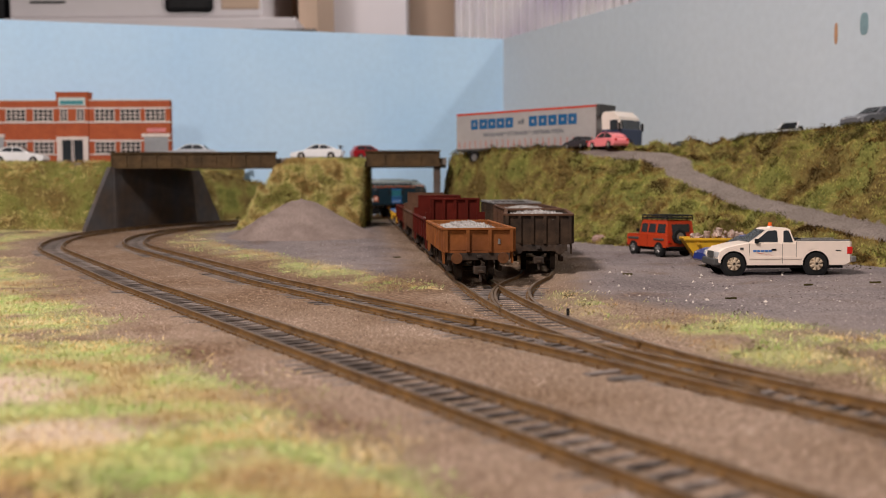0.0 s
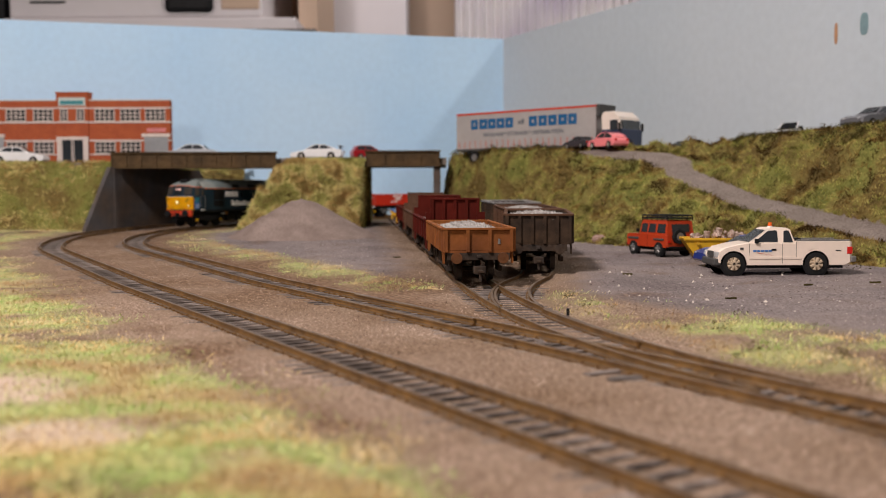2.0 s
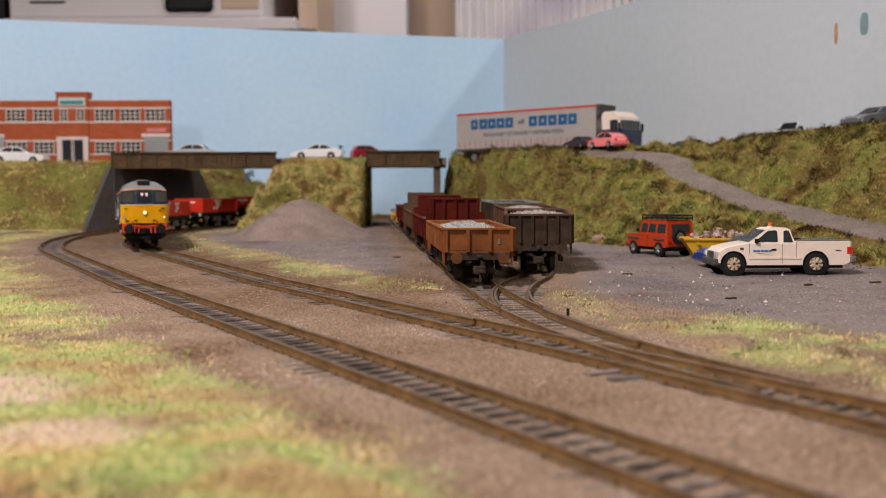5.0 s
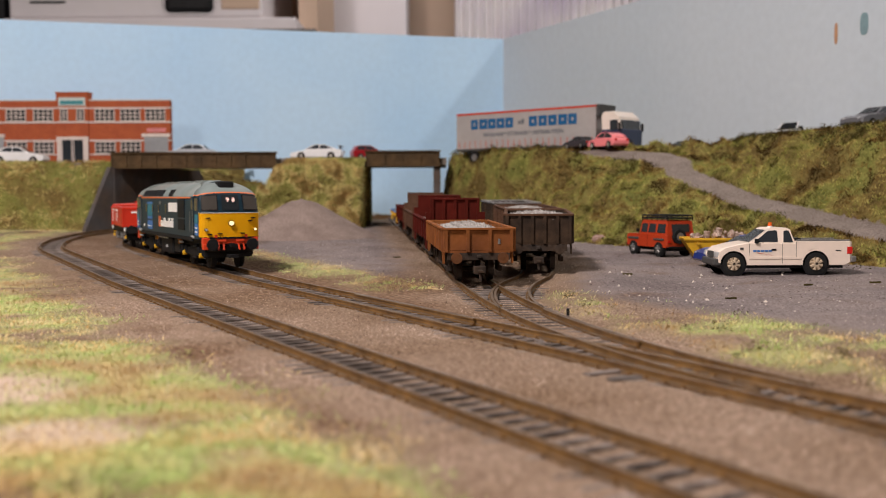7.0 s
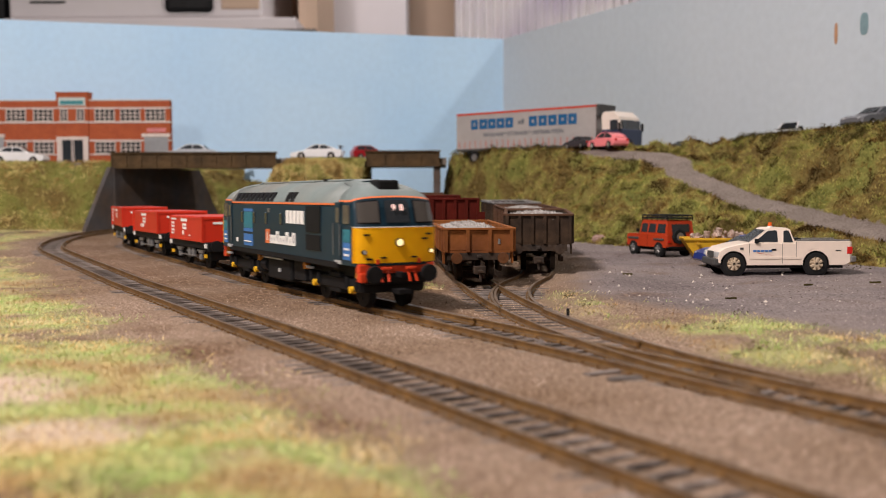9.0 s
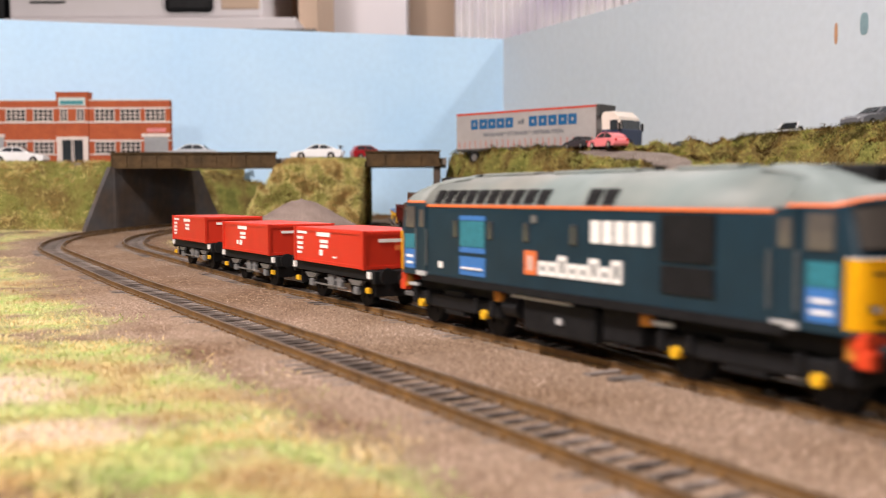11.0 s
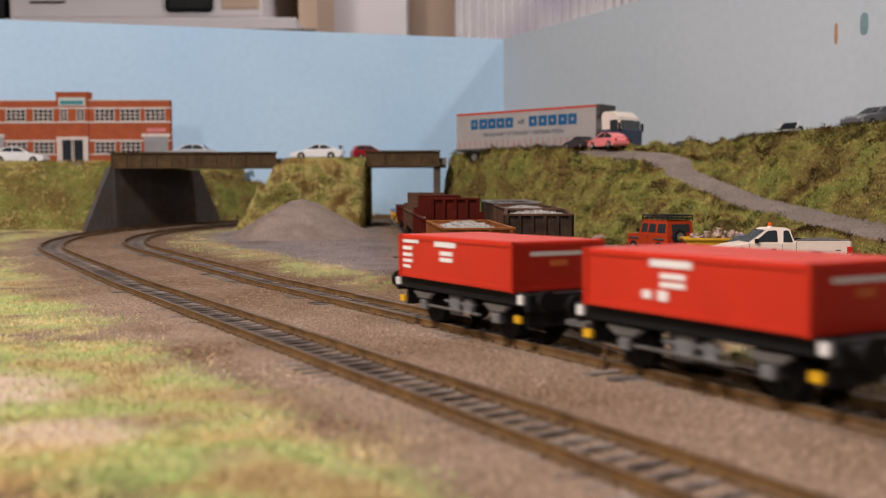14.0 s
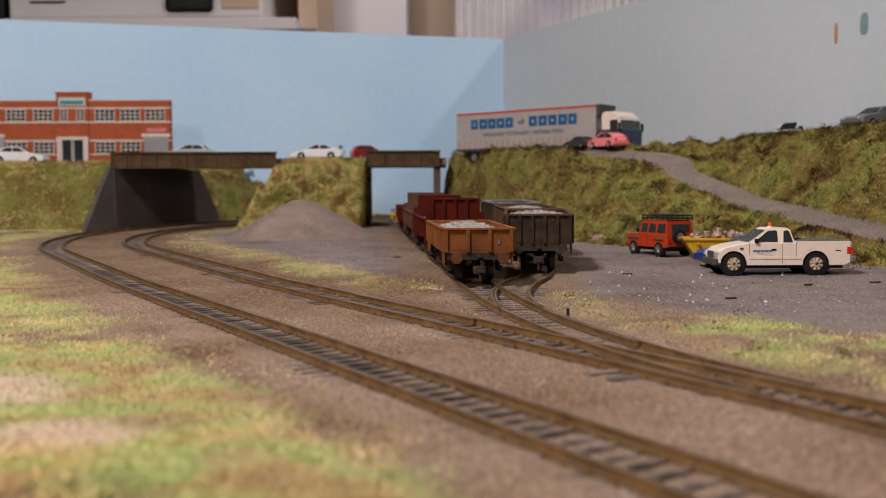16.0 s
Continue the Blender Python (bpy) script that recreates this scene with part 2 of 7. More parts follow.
def ground_z(x, y):
    z = rise(y) - 0.0027
    so, si = side_outer(x, y), side_inner(x, y)
    dist_a, dist_b = seg_dist(x, y, SID_A_C), seg_dist(x, y, SID_B_C)
    calm = 0.15 + 0.85 * smoothstep(0.015, 0.024, min(abs(so), abs(si), dist_a, dist_b))
    z += calm * (0.0005 * noise.noise((x * 14, y * 14, 0)) + 0.0005 * noise.noise((x * 60, y * 60, 3)))
    z += 0.004 * smoothstep(0.03, 0.12, so) * (0.6 + 0.6 * noise.noise((x * 9, y * 9, 7)))
    near = min(abs(so), abs(si))
    z -= 0.0006 * (1 - smoothstep(0.006, 0.0085, near))
    z -= 0.0002 * (1 - smoothstep(0.013, 0.018, min(dist_a, dist_b))) * (1 - smoothstep(0.46, 0.50, y))
    z += 0.0009 * (1 - smoothstep(0.013, 0.020, min(dist_a, dist_b))) * smoothstep(0.46, 0.50, y)
    z += 0.0007 * smoothstep(0.009, 0.011, near) * (1 - smoothstep(0.017, 0.03, near)) * (0.6 + 1.2 * noise.noise((x * 40, y * 40, 21)))
    yard = smoothstep(0.02, 0.05, si) * smoothstep(0.012, 0.024, dist_a) * smoothstep(0.012, 0.024, dist_b)
    z += 0.0022 * yard
    return z


def patches(x, y):
    """Bare pale sand in the front field, and darker soil there and farther back."""
    n = 0.35 * noise.noise((x * 30, y * 30, 15)) + 0.2 * noise.noise((x * 90, y * 90, 4))
    sand = max(1 - math.hypot((x + 0.112) / 0.040, (y - 0.222) / 0.026), 0.9 - math.hypot((x + 0.075) / 0.022, (y - 0.185) / 0.016))
    soil = 1 - math.hypot((x + 0.068) / 0.030, (y - 0.143) / 0.022)
    soil = max(soil, 0.42 * (1 - abs(side_outer(x, y) - 0.030) / 0.012) * smoothstep(0.15, 0.19, y) * (1 - smoothstep(0.30, 0.40, y)))
    si = side_inner(x, y)
    earth = 0.85 * (1 - abs(si - 0.012) / 0.040) * smoothstep(0.30, 0.42, y) * (1 - smoothstep(0.75, 0.95, y))
    earth = max(earth, 1.0 - math.hypot((x + 0.02) / 0.045, (y - 0.47) / 0.085))
    # the inner line's bed is darker towards the near right
    earth = max(earth, 0.95 * (1 - abs(si) / 0.030) * smoothstep(0.07, 0.13, x) * (1 - smoothstep(0.26, 0.34, y)))
    # ground beside the lines darkens towards the back
    if -0.062 < si < 0.03:
        earth = max(earth, 0.42 * smoothstep(0.30, 0.45, y))
    return smoothstep(0.0, 0.45, sand + n), max(smoothstep(0.05, 0.55, soil + n), 0.85 * smoothstep(0.05, 0.75, earth + 0.7 * n))


def zones(x, y):
    """grass, yard and dirt amounts of the ground at a place."""
    so, si = side_outer(x, y), side_inner(x, y)
    w = 0.5 + 0.45 * noise.noise((x * 20, y * 20, 11)) + 0.3 * noise.noise((x * 70, y * 70, 5)) + 0.15 * noise.noise((x * 230, y * 230, 8))
    bare = 1 - smoothstep(0.10, 0.135, y + 0.25 * (w - 0.5) + 0.3 * (x + 0.05))
    bare = max(bare, patches(x, y)[0])
    grass = smoothstep(0.022, 0.055, so + 0.03 * (w - 0.6)) * smoothstep(0.18, 0.55, w) * (1 - 0.8 * bare)
    strip = smoothstep(0.022, 0.032, si) * (1 - smoothstep(0.05, 0.072, si))
    if y < 0.45:
        strip = smoothstep(0.024, 0.036, si) * (1 - smoothstep(0.075, 0.105, si)) if x > 0.045 else 0.0
    near_siding = min(seg_dist(x, y, SID_A_C), seg_dist(x, y, SID_B_C))
    strip *= 0.85 * smoothstep(0.012, 0.03, near_siding) * smoothstep(0.30, 0.72, w)
    yard = smoothstep(0.048, 0.07, si) if not (y < 0.45 and x > 0.045) else smoothstep(0.075, 0.105, si)
    yard *= smoothstep(0.016, 0.045, near_siding + 0.02 * (w - 0.5))
    return max(grass, strip), yard * (1 - strip)


def ground_material():
    m = bpy.data.materials.new("scenic_ground")
    m.use_nodes = True
    nt = m.node_tree
    b = nt.nodes["Principled BSDF"]
    b.inputs["Roughness"].default_value = 0.95
    b.inputs["Specular IOR Level"].default_value = 0.05
    at = nt.nodes.new("ShaderNodeAttribute")
    at.attribute_name = "cover"
    sep = nt.nodes.new("ShaderNodeSeparateColor")
    nt.links.new(at.outputs["Color"], sep.inputs["Color"])
    tc = nt.nodes.new("ShaderNodeTexCoord")

    def nz(scale, detail=4.0):
        n = nt.nodes.new("ShaderNodeTexNoise")
        n.inputs["Scale"].default_value, n.inputs["Detail"].default_value = scale, detail
        nt.links.new(tc.outputs["Object"], n.inputs["Vector"])
        return n.outputs["Fac"]

    def ramp(src, stops):
        r = nt.nodes.new("ShaderNodeValToRGB")
        while len(r.color_ramp.elements) < len(stops):
            r.color_ramp.elements.new(0.5)
        for e, (p, c) in zip(r.color_ramp.elements, stops):
            e.position, e.color = p, (*c, 1)
        nt.links.new(src, r.inputs["Fac"])
        return r.outputs["Color"]

    def mixc(fac, a, c, kind="MIX"):
        x = nt.nodes.new("ShaderNodeMix")
        x.data_type, x.blend_type = "RGBA", kind
        if isinstance(fac, float):
            x.inputs["Factor"].default_value = fac
        else:
            nt.links.new(fac, x.inputs["Factor"])
        nt.links.new(a, x.inputs["A"])
        nt.links.new(c, x.inputs["B"])
        return x.outputs["Result"]

    ballast = ramp(nz(1300, 3), [(0.34, (0.085, 0.056, 0.038)), (0.47, (0.215, 0.15, 0.107)), (0.58, (0.30, 0.217, 0.16)), (0.70, (0.58, 0.47, 0.38))])
    brown = ramp(nz(1200, 3), [(0.34, (0.05, 0.03, 0.018)), (0.55, (0.19, 0.125, 0.08)), (0.70, (0.42, 0.31, 0.22))])
    ballast = mixc(ramp(nz(13, 7), [(0.40, (0, 0, 0)), (0.62, (1, 1, 1))]), ballast, brown)
    grass = ramp(nz(21, 7), [(0.30, (0.22, 0.14, 0.07)), (0.40, (0.34, 0.25, 0.12)), (0.47, (0.36, 0.34, 0.145)), (0.54, (0.19, 0.31, 0.075)), (0.62, (0.36, 0.36, 0.15)), (0.70, (0.50, 0.29, 0.13))])
    grass = mixc(0.42, grass, ramp(nz(1000, 3), [(0.34, (0.14, 0.12, 0.05)), (0.5, (0.44, 0.40, 0.19)), (0.68, (0.80, 0.70, 0.43))]))
    yard = ramp(nz(16, 7), [(0.34, (0.105, 0.083, 0.083)), (0.47, (0.185, 0.152, 0.15)), (0.56, (0.25, 0.205, 0.19)), (0.66, (0.17, 0.125, 0.11))])
    yard = mixc(0.55, yard, ramp(nz(1100, 3), [(0.34, (0.055, 0.042, 0.04)), (0.5, (0.18, 0.155, 0.15)), (0.68, (0.36, 0.31, 0.29))]))
    sand = mixc(0.5, ramp(nz(60, 5), [(0.35, (0.48, 0.34, 0.26)), (0.65, (0.62, 0.47, 0.38))]), ramp(nz(900, 3), [(0.35, (0.28, 0.19, 0.14)), (0.65, (0.62, 0.50, 0.42))]))
    soil = ramp(nz(500, 4), [(0.34, (0.055, 0.030, 0.017)), (0.55, (0.155, 0.092, 0.055)), (0.70, (0.32, 0.22, 0.14))])
    soil_at = nt.nodes.new("ShaderNodeAttribute")
    soil_at.attribute_name = "dark_soil"
    col = mixc(sep.outputs["Green"], ballast, yard)
    col = mixc(sep.outputs["Blue"], col, sand)
    col = mixc(sep.outputs["Red"], col, grass)
    col = mixc(soil_at.outputs["Fac"], col, soil)
    nt.links.new(col, b.inputs["Base Color"])
    bp = nt.nodes.new("ShaderNodeBump")
    bp.inputs["Strength"].default_value, bp.inputs["Distance"].default_value = 0.9, 0.0008
    nt.links.new(nz(900, 3), bp.inputs["Height"])
    nt.links.new(bp.outputs["Normal"], b.inputs["Normal"])
    return m


M_GROUND = ground_material()


def make_ground():
    xs = np.concatenate([np.arange(-0.9, -0.42, 0.02), np.arange(-0.42, 0.36, 0.005), np.arange(0.36, 0.801, 0.02)])
    ys = np.concatenate([np.arange(-0.4, 0.06, 0.02), np.arange(0.06, 1.1, 0.005), np.arange(1.1, 1.56, 0.02)])
    verts, faces, cover, soil_share = [], [], [], []
    for y in ys:
        for x in xs:
            verts.append((x, y, ground_z(x, y)))
            g, d = zones(x, y)
            sand, soil = patches(x, y) if y < 1.0 and x < 0.30 else (0.0, 0.0)
            cover.append((g * (1 - 0.7 * soil), d, sand, 1.0))
            soil_share.append(soil)
    n = len(xs)
    for j in range(len(ys) - 1):
        for i in range(n - 1):
            faces.append((j * n + i, j * n + i + 1, (j + 1) * n + i + 1, (j + 1) * n + i))
    me = bpy.data.meshes.new("ground")
    me.from_pydata(verts, [], faces)
    ca = me.attributes.new("cover", "FLOAT_COLOR", "POINT")
    ca.data.foreach_set("color", [c for v in cover for c in v])
    me.attributes.new("dark_soil", "FLOAT", "POINT").data.foreach_set("value", soil_share)
    for p in me.polygons:
        p.use_smooth = True
    me.materials.append(M_GROUND)
    return tagged(new("ground", me), "brown ballast, pale grass and grey gravel on the layout board", "ground", kind="structure")


make_ground()

# ---- backscene boards ----
WALL_L, CORNER, WALL_R = (-0.98, 1.163), (0.0894, 1.45), (0.62, 0.40)
TOP = 0.27


def board(name, p, q, z0, z1, material, label, thick=0.006):
    dx, dy = q[0] - p[0], q[1] - p[1]
    length = math.hypot(dx, dy)
    bm = boxes((0, length, 0, thick, z0, z1))
    return tagged(part(name, bm, material, m=pose(p[0], p[1], 0, 0, 0, math.degrees(math.atan2(dy, dx)))), label, "backdrop", kind="structure")


board("backdrop_back", WALL_L, CORNER, -0.02, TOP, M_SKYCOOL, "sky-blue backscene board behind the road, cool light in its colour")
board("backdrop_side", CORNER, WALL_R, -0.02, TOP, M_SKYWARM, "backscene board beside the hill, warm light greying its blue")


# ---- the train ----
WHEELS, TRAIN = [], []
HW = 0.0168


def wheelset(parent, x, radius, gauge=0.0072, spoke=M_STEEL):
    bm = bmesh.new()
    for sy in (-1, 1):
        cyl(bm, (0, sy * gauge, 0), (0, sy * (gauge + 0.0022), 0), radius, 20)
        cyl(bm, (0, sy * (gauge - 0.0006), 0), (0, sy * gauge, 0), radius * 1.08, 20)
        for k in range(4):
            a = k * math.pi / 2
            cx, cz = math.cos(a) * radius * 0.5, math.sin(a) * radius * 0.5
            cyl(bm, (cx, sy * (gauge + 0.0021), cz), (cx, sy * (gauge + 0.0025), cz), radius * 0.16, 6)
    cyl(bm, (0, -gauge, 0), (0, gauge, 0), 0.001, 8)
    ob = part("wheelset", bm, M_BLACK, parent, m=pose(x, 0, radius))
    WHEELS.append((ob, x, radius))
    return ob


def nose_ring(z):
    """Half plan of the cab at a height: front reach and half width."""
    rows = [(0.0168, 0.0932, HW), (0.031, 0.0935, HW), (0.0405, 0.0908, 0.0163), (0.0428, 0.0888, 0.0152), (0.0455, 0.0845, 0.0125),
            (0.0478, 0.077, 0.0085), (0.0492, 0.064, 0.0035)]
    zs = [r[0] for r in rows]
    return float(np.interp(z, zs, [r[1] for r in rows])), float(np.interp(z, zs, [r[2] for r in rows]))


def nose_point(u, z, push=0.0):
    """A point on the cab front: u from -1 (right side) to 1 (left side)."""
    reach, w = nose_ring(z)
    ys = w * math.sin(u * math.pi / 2 * 0.995)
    bulge = 0.0042 * (1 - abs(u) ** 2.6)
    if abs(u) > 0.9:
        bulge -= 0.0012 * (abs(u) - 0.9) / 0.1
    x = reach - 0.0042 + bulge
    return (x + push, ys * (1 + push * 10), z)


def brow(u, z):
    """The cab roof's edge arches up over the windscreens."""
    return 0.0017 * (1 - abs(u) ** 2) * float(np.interp(z, [0.034, 0.0404, 0.0428, 0.0462], [0.0, 1.0, 1.0, 0.0]))


def nose_panel(u0, u1, z0, z1, push=0.0006, n=6, nz=3, slant=0.0):
    bm = bmesh.new()
    rows = []
    for j in range(nz + 1):
        z = z0 + (z1 - z0) * j / nz
        rows.append([bm.verts.new(nose_point(u, z + brow(u, z), push)) for u in (u0 + (u1 - u0) * i / n for i in range(n + 1))])
    for a, b in zip(rows[:-1], rows[1:]):
        for i in range(n):
            bm.faces.new((a[i], a[i + 1], b[i + 1], b[i]))
    bmesh.ops.solidify(bm, geom=bm.faces[:], thickness=0.0005)
    bmesh.ops.recalc_face_normals(bm, faces=bm.faces[:])
    return bm


def ring_bar(x0, x1, z0, z1, y, proud, stroke=0.30):
    """A plain hollow block that stands for one character of a wordmark."""
    e = (x1 - x0) * stroke
    return boxes((x0, x0 + e, y - proud, y + proud, z0, z1), (x1 - e, x1, y - proud, y + proud, z0, z1),
                 (x0 + e, x1 - e, y - proud, y + proud, z0, z0 + e), (x0 + e, x1 - e, y - proud, y + proud, z1 - e, z1))


def make_loco():
    root = tagged(empty("diesel_locomotive", pose(0, 0, 0)), "dark blue model diesel locomotive with yellow ends and grey roof", "locomotive")
    # body side shell
    half = [(HW, 0.0165), (HW, 0.0305), (0.0166, 0.0385), (0.0163, 0.0397), (0.0157, 0.0412), (0.0138, 0.0440), (0.0105, 0.0466), (0.0055, 0.0484), (0.0, 0.0490)]
    sec = [(-y, z) for y, z in half] + [(y, z) for y, z in half[-2::-1]]
    bm = loft(bmesh.new(), [[(x, y, z) for y, z in sec] for x in (-0.0745, -0.04, 0.0, 0.04, 0.0745)])
    bmesh.ops.recalc_face_normals(bm, faces=bm.faces[:])
    for f in bm.faces:
        c = f.calc_center_median()
        f.material_index = 1 if c.z > 0.0398 and abs(f.normal.x) < 0.5 else 0
        f.smooth = abs(f.normal.x) < 0.5 and c.z > 0.036
    part("body_shell", bm, [M_BLUE, M_ROOFGREY], root)
    for end, name in ((1, "front_cab"), (-1, "rear_cab")):
        turn = pose(0, 0, 0, 0, 0, 0 if end == 1 else 180)
        rings = []
        us = [-1 + 2 * i / 16 for i in range(17)]
        levels = [0.0165, 0.0225, 0.031, 0.0345, 0.0375, 0.0404, 0.0410, 0.0428, 0.0445, 0.0462, 0.0478, 0.0486, 0.0494]
        for z in levels:
            _, w = nose_ring(z)
            back = 0.0745 if z < 0.0478 else 0.06
            rings.append([(back, -w, z)] + [nose_point(u, z + brow(u, z)) for u in us] + [(back, w, z)])
        bm = loft(bmesh.new(), rings)
        bmesh.ops.recalc_face_normals(bm, faces=bm.faces[:])
        bm.faces.index_update()
        for f in bm.faces:
            c = f.calc_center_median()
            row = f.index // 19 if f.index < 19 * (len(levels) - 1) else (0 if c.z < 0.03 else 11)
            f.material_index = 0 if row < 5 else (2 if row == 5 else 1)
            f.smooth = row > 5
        cab = part(name, bm, [M_BLUE, M_ROOFGREY, M_ORANGE], root, m=turn)
        part("yellow_front", nose_panel(-0.985, 0.985, 0.0176, 0.0308, 0.0004, 18, 3), M_YELLOW, cab, "yellow warning panel")
        part("waist_trim", nose_panel(-0.99, 0.99, 0.0309, 0.0312, 0.0006, 18, 1), M_WHITE, cab)
        for u0, u1 in ((-0.77, -0.30), (0.30, 0.77)):
            part("windscreen", nose_panel(u0, u1, 0.0328, 0.0394, 0.0004, 6, 3), M_CABGLASS, cab, "dark glass windscreen")
            part("windscreen_surround", nose_panel(u0 - 0.02, u1 + 0.02, 0.0323, 0.0398, 0.0002, 6, 3), M_BLACK, cab)
        part("headcode_panel", nose_panel(-0.19, 0.19, 0.0326, 0.0396, 0.0004, 4, 3), M_GLASS, cab)
        for k, u in enumerate((-0.062, 0.062)):
            x, y, z = nose_point(u, 0.0382, 0.0012)
            cu = bpy.data.curves.new("headcode_digit", "FONT")
            cu.body, cu.size, cu.align_x, cu.align_y, cu.extrude = "98"[k] if end == 1 else "0", 0.0034, "CENTER", "CENTER", 0.0001
            cu.materials.append(M_CODE)
            digit = new("headcode_digit", cu)
            digit.parent = cab
            digit.matrix_basis = pose(x, y, z, 90, 0, 90) @ pose(0, 0, 0, -14, 0, 0)
        for u, z, r, lit in ((0.0, 0.0252, 0.0013, True), (0.62, 0.0217, 0.0007, True), (-0.62, 0.0217, 0.0007, False)):
            x, y, _ = nose_point(u, z, 0.0002)
            bm = tube((x, y, z), (x + 0.0012, y, z), r * 1.25, 14)
            part("headlamp_bezel", bm, M_BLACK, cab)
            bm = tube((x, y, z), (x + 0.0014, y, z), r, 14)
            part("headlamp", bm, M_LAMP if lit and end == 1 else M_SILVER, cab, "lit warm headlamp" if lit and end == 1 else "")
        for u, z in ((-0.55, 0.0282), (0.55, 0.0282), (-0.25, 0.0196), (0.25, 0.0196), (-0.5, 0.0192), (0.45, 0.0265)):
            x, y, _ = nose_point(u, z, 0.0)
            part("handrail_bracket", boxes((x - 0.0003, x + 0.0011, y - 0.0011, y + 0.0011, z - 0.0003, z + 0.0003)), M_BLACK, cab)
        part("roof_horn_grille", boxes((0.0765, 0.0852, -0.0044, 0.0044, 0.0428, 0.0487), bevel=0.0008), M_BLACK, cab)
        for sy in (-1, 1):
            # cab side window, cab door, steps
            part("side_window", boxes((0.0800, 0.0862, sy * HW - 0.0003, sy * HW + 0.0003, 0.0322, 0.0392)), M_CABGLASS, cab)
            door = part("cab_door", boxes((0.0720, 0.0775, sy * HW - 0.0003, sy * HW + 0.0003, 0.0182, 0.0402)), M_BLUE, cab)
            part("door_window", boxes((0.0733, 0.0765, sy * HW - 0.0005, sy * HW + 0.0005, 0.0325, 0.0382)), M_CABGLASS, door)
            for hx in (0.0712, 0.0782):
                part("door_handrail", tube((hx, sy * (HW + 0.0008), 0.020), (hx, sy * (HW + 0.0008), 0.032), 0.0002, 6), M_STEEL, door)
            part("step_plate", boxes((0.0715, 0.0780, sy * HW - 0.0004, sy * HW + 0.0010, 0.0166, 0.0180)), M_SILVER, cab)
            part("teal_panel", boxes((0.0800, 0.0872, sy * HW - 0.0002, sy * (HW + 0.0001) + 0.0002, 0.0252, 0.0300)), M_PANELTEAL, cab)
            bluep = part("blue_panel", boxes((0.0800, 0.0872, sy * HW - 0.0002, sy * HW + 0.0003, 0.0185, 0.0250)), M_NAMEBLUE, cab)
            for z in (0.0200, 0.0222):
                part("lettering_bar", boxes((0.0812, 0.0860, sy * (HW + 0.0001) - 0.0003, sy * (HW + 0.0001) + 0.0003, z, z + 0.0008)), M_WHITE, bluep)
        # buffer beam, buffers, coupling hose
        beam = part("buffer_beam", boxes((0.0890, 0.0925, -0.0158, 0.0158, 0.0136, 0.0174), bevel=0.0006), M_BUFRED, cab, "bright red buffer beam")
        part("valance", boxes((0.086, 0.0925, -0.0125, 0.0125, 0.0095, 0.0135), bevel=0.0006), M_BLACK, cab)
        for sy in (-1, 1):
            part("red_bracket", boxes((0.0900, 0.0935, sy * 0.0143 - 0.0014, sy * 0.0143 + 0.0014, 0.0105, 0.0140), bevel=0.0004), M_BUFRED, cab)
        for sy in (-1, 1):
            bm = tube((0.0925, sy * 0.0112, 0.0135), (0.0962, sy * 0.0112, 0.0135), 0.0016, 12)
            cyl(bm, (0.0962, sy * 0.0112, 0.0135), (0.0974, sy * 0.0112, 0.0135), 0.0034, 18, 0.0032)
            part("buffer", bm, M_BLACK, cab)
            part("hose_tap", boxes((0.0925, 0.0942, sy * 0.0052 - 0.0022, sy * 0.0052 + 0.0022, 0.0148, 0.0160), bevel=0.0003), M_BUFRED, cab)
            part("lamp_iron", boxes((0.0922, 0.0936, sy * 0.0085 - 0.0007, sy * 0.0085 + 0.0007, 0.0172, 0.0190)), M_BUFRED, cab)
            for k in (0.0040, 0.0068):
                part("brake_hose", tube((0.0928, sy * k, 0.0155), (0.0945, sy * (k + 0.0004), 0.0105), 0.00045, 8), M_BUFRED, cab)
        part("drawhook", boxes((0.0925, 0.0975, -0.0009, 0.0009, 0.0122, 0.0142), (0.0925, 0.099, -0.0025, 0.0025, 0.0062, 0.0078)), M_BLACK, cab)
    # roof and side details along the body
    for sy in (-1, 1):
        part("orange_stripe", boxes((-0.0745, 0.0745, sy * 0.0164 - 0.0004, sy * 0.0164 + 0.0004, 0.0391, 0.0399)), M_ORANGE, root, "thin orange stripe")
        part("sole_bar", boxes((-0.075, 0.075, sy * HW - 0.0005, sy * HW + 0.0005, 0.0150, 0.0172)), M_BLACK, root)
        for k in range(12):
            x = -0.0680 + k * 0.0063 if k < 10 else 0.0105 + (k - 10) * 0.0063
            part("roof_vent", prism(bmesh.new(), [(sy * 0.0164, 0.0404), (sy * 0.0150, 0.0432), (sy * 0.0141, 0.0444), (sy * 0.0130, 0.0436), (sy * 0.015, 0.0404)],
                                    x, x + 0.0048, axis="x"), M_BLACK, root)
        for x in (-0.0550, -0.0350, -0.0165, 0.0050):
            part("small_window", boxes((x, x + 0.0032, sy * HW - 0.0004, sy * HW + 0.0003, 0.0298, 0.0352), bevel=0.0003), M_GLASS, root)
        part("teal_panel", boxes((-0.0505, -0.0365, sy * HW - 0.0002, sy * HW + 0.0002, 0.0272, 0.0350)), M_PANELTEAL, root)
        bp_ = part("blue_panel", boxes((-0.0508, -0.0362, sy * HW - 0.0002, sy * HW + 0.0004, 0.0185, 0.0242), (-0.0508, -0.0362, sy * HW - 0.0002, sy * HW + 0.0004, 0.0352, 0.0366),
                                       (-0.0508, -0.0362, sy * HW - 0.0002, sy * HW + 0.0004, 0.0254, 0.0270)), M_NAMEBLUE, root)
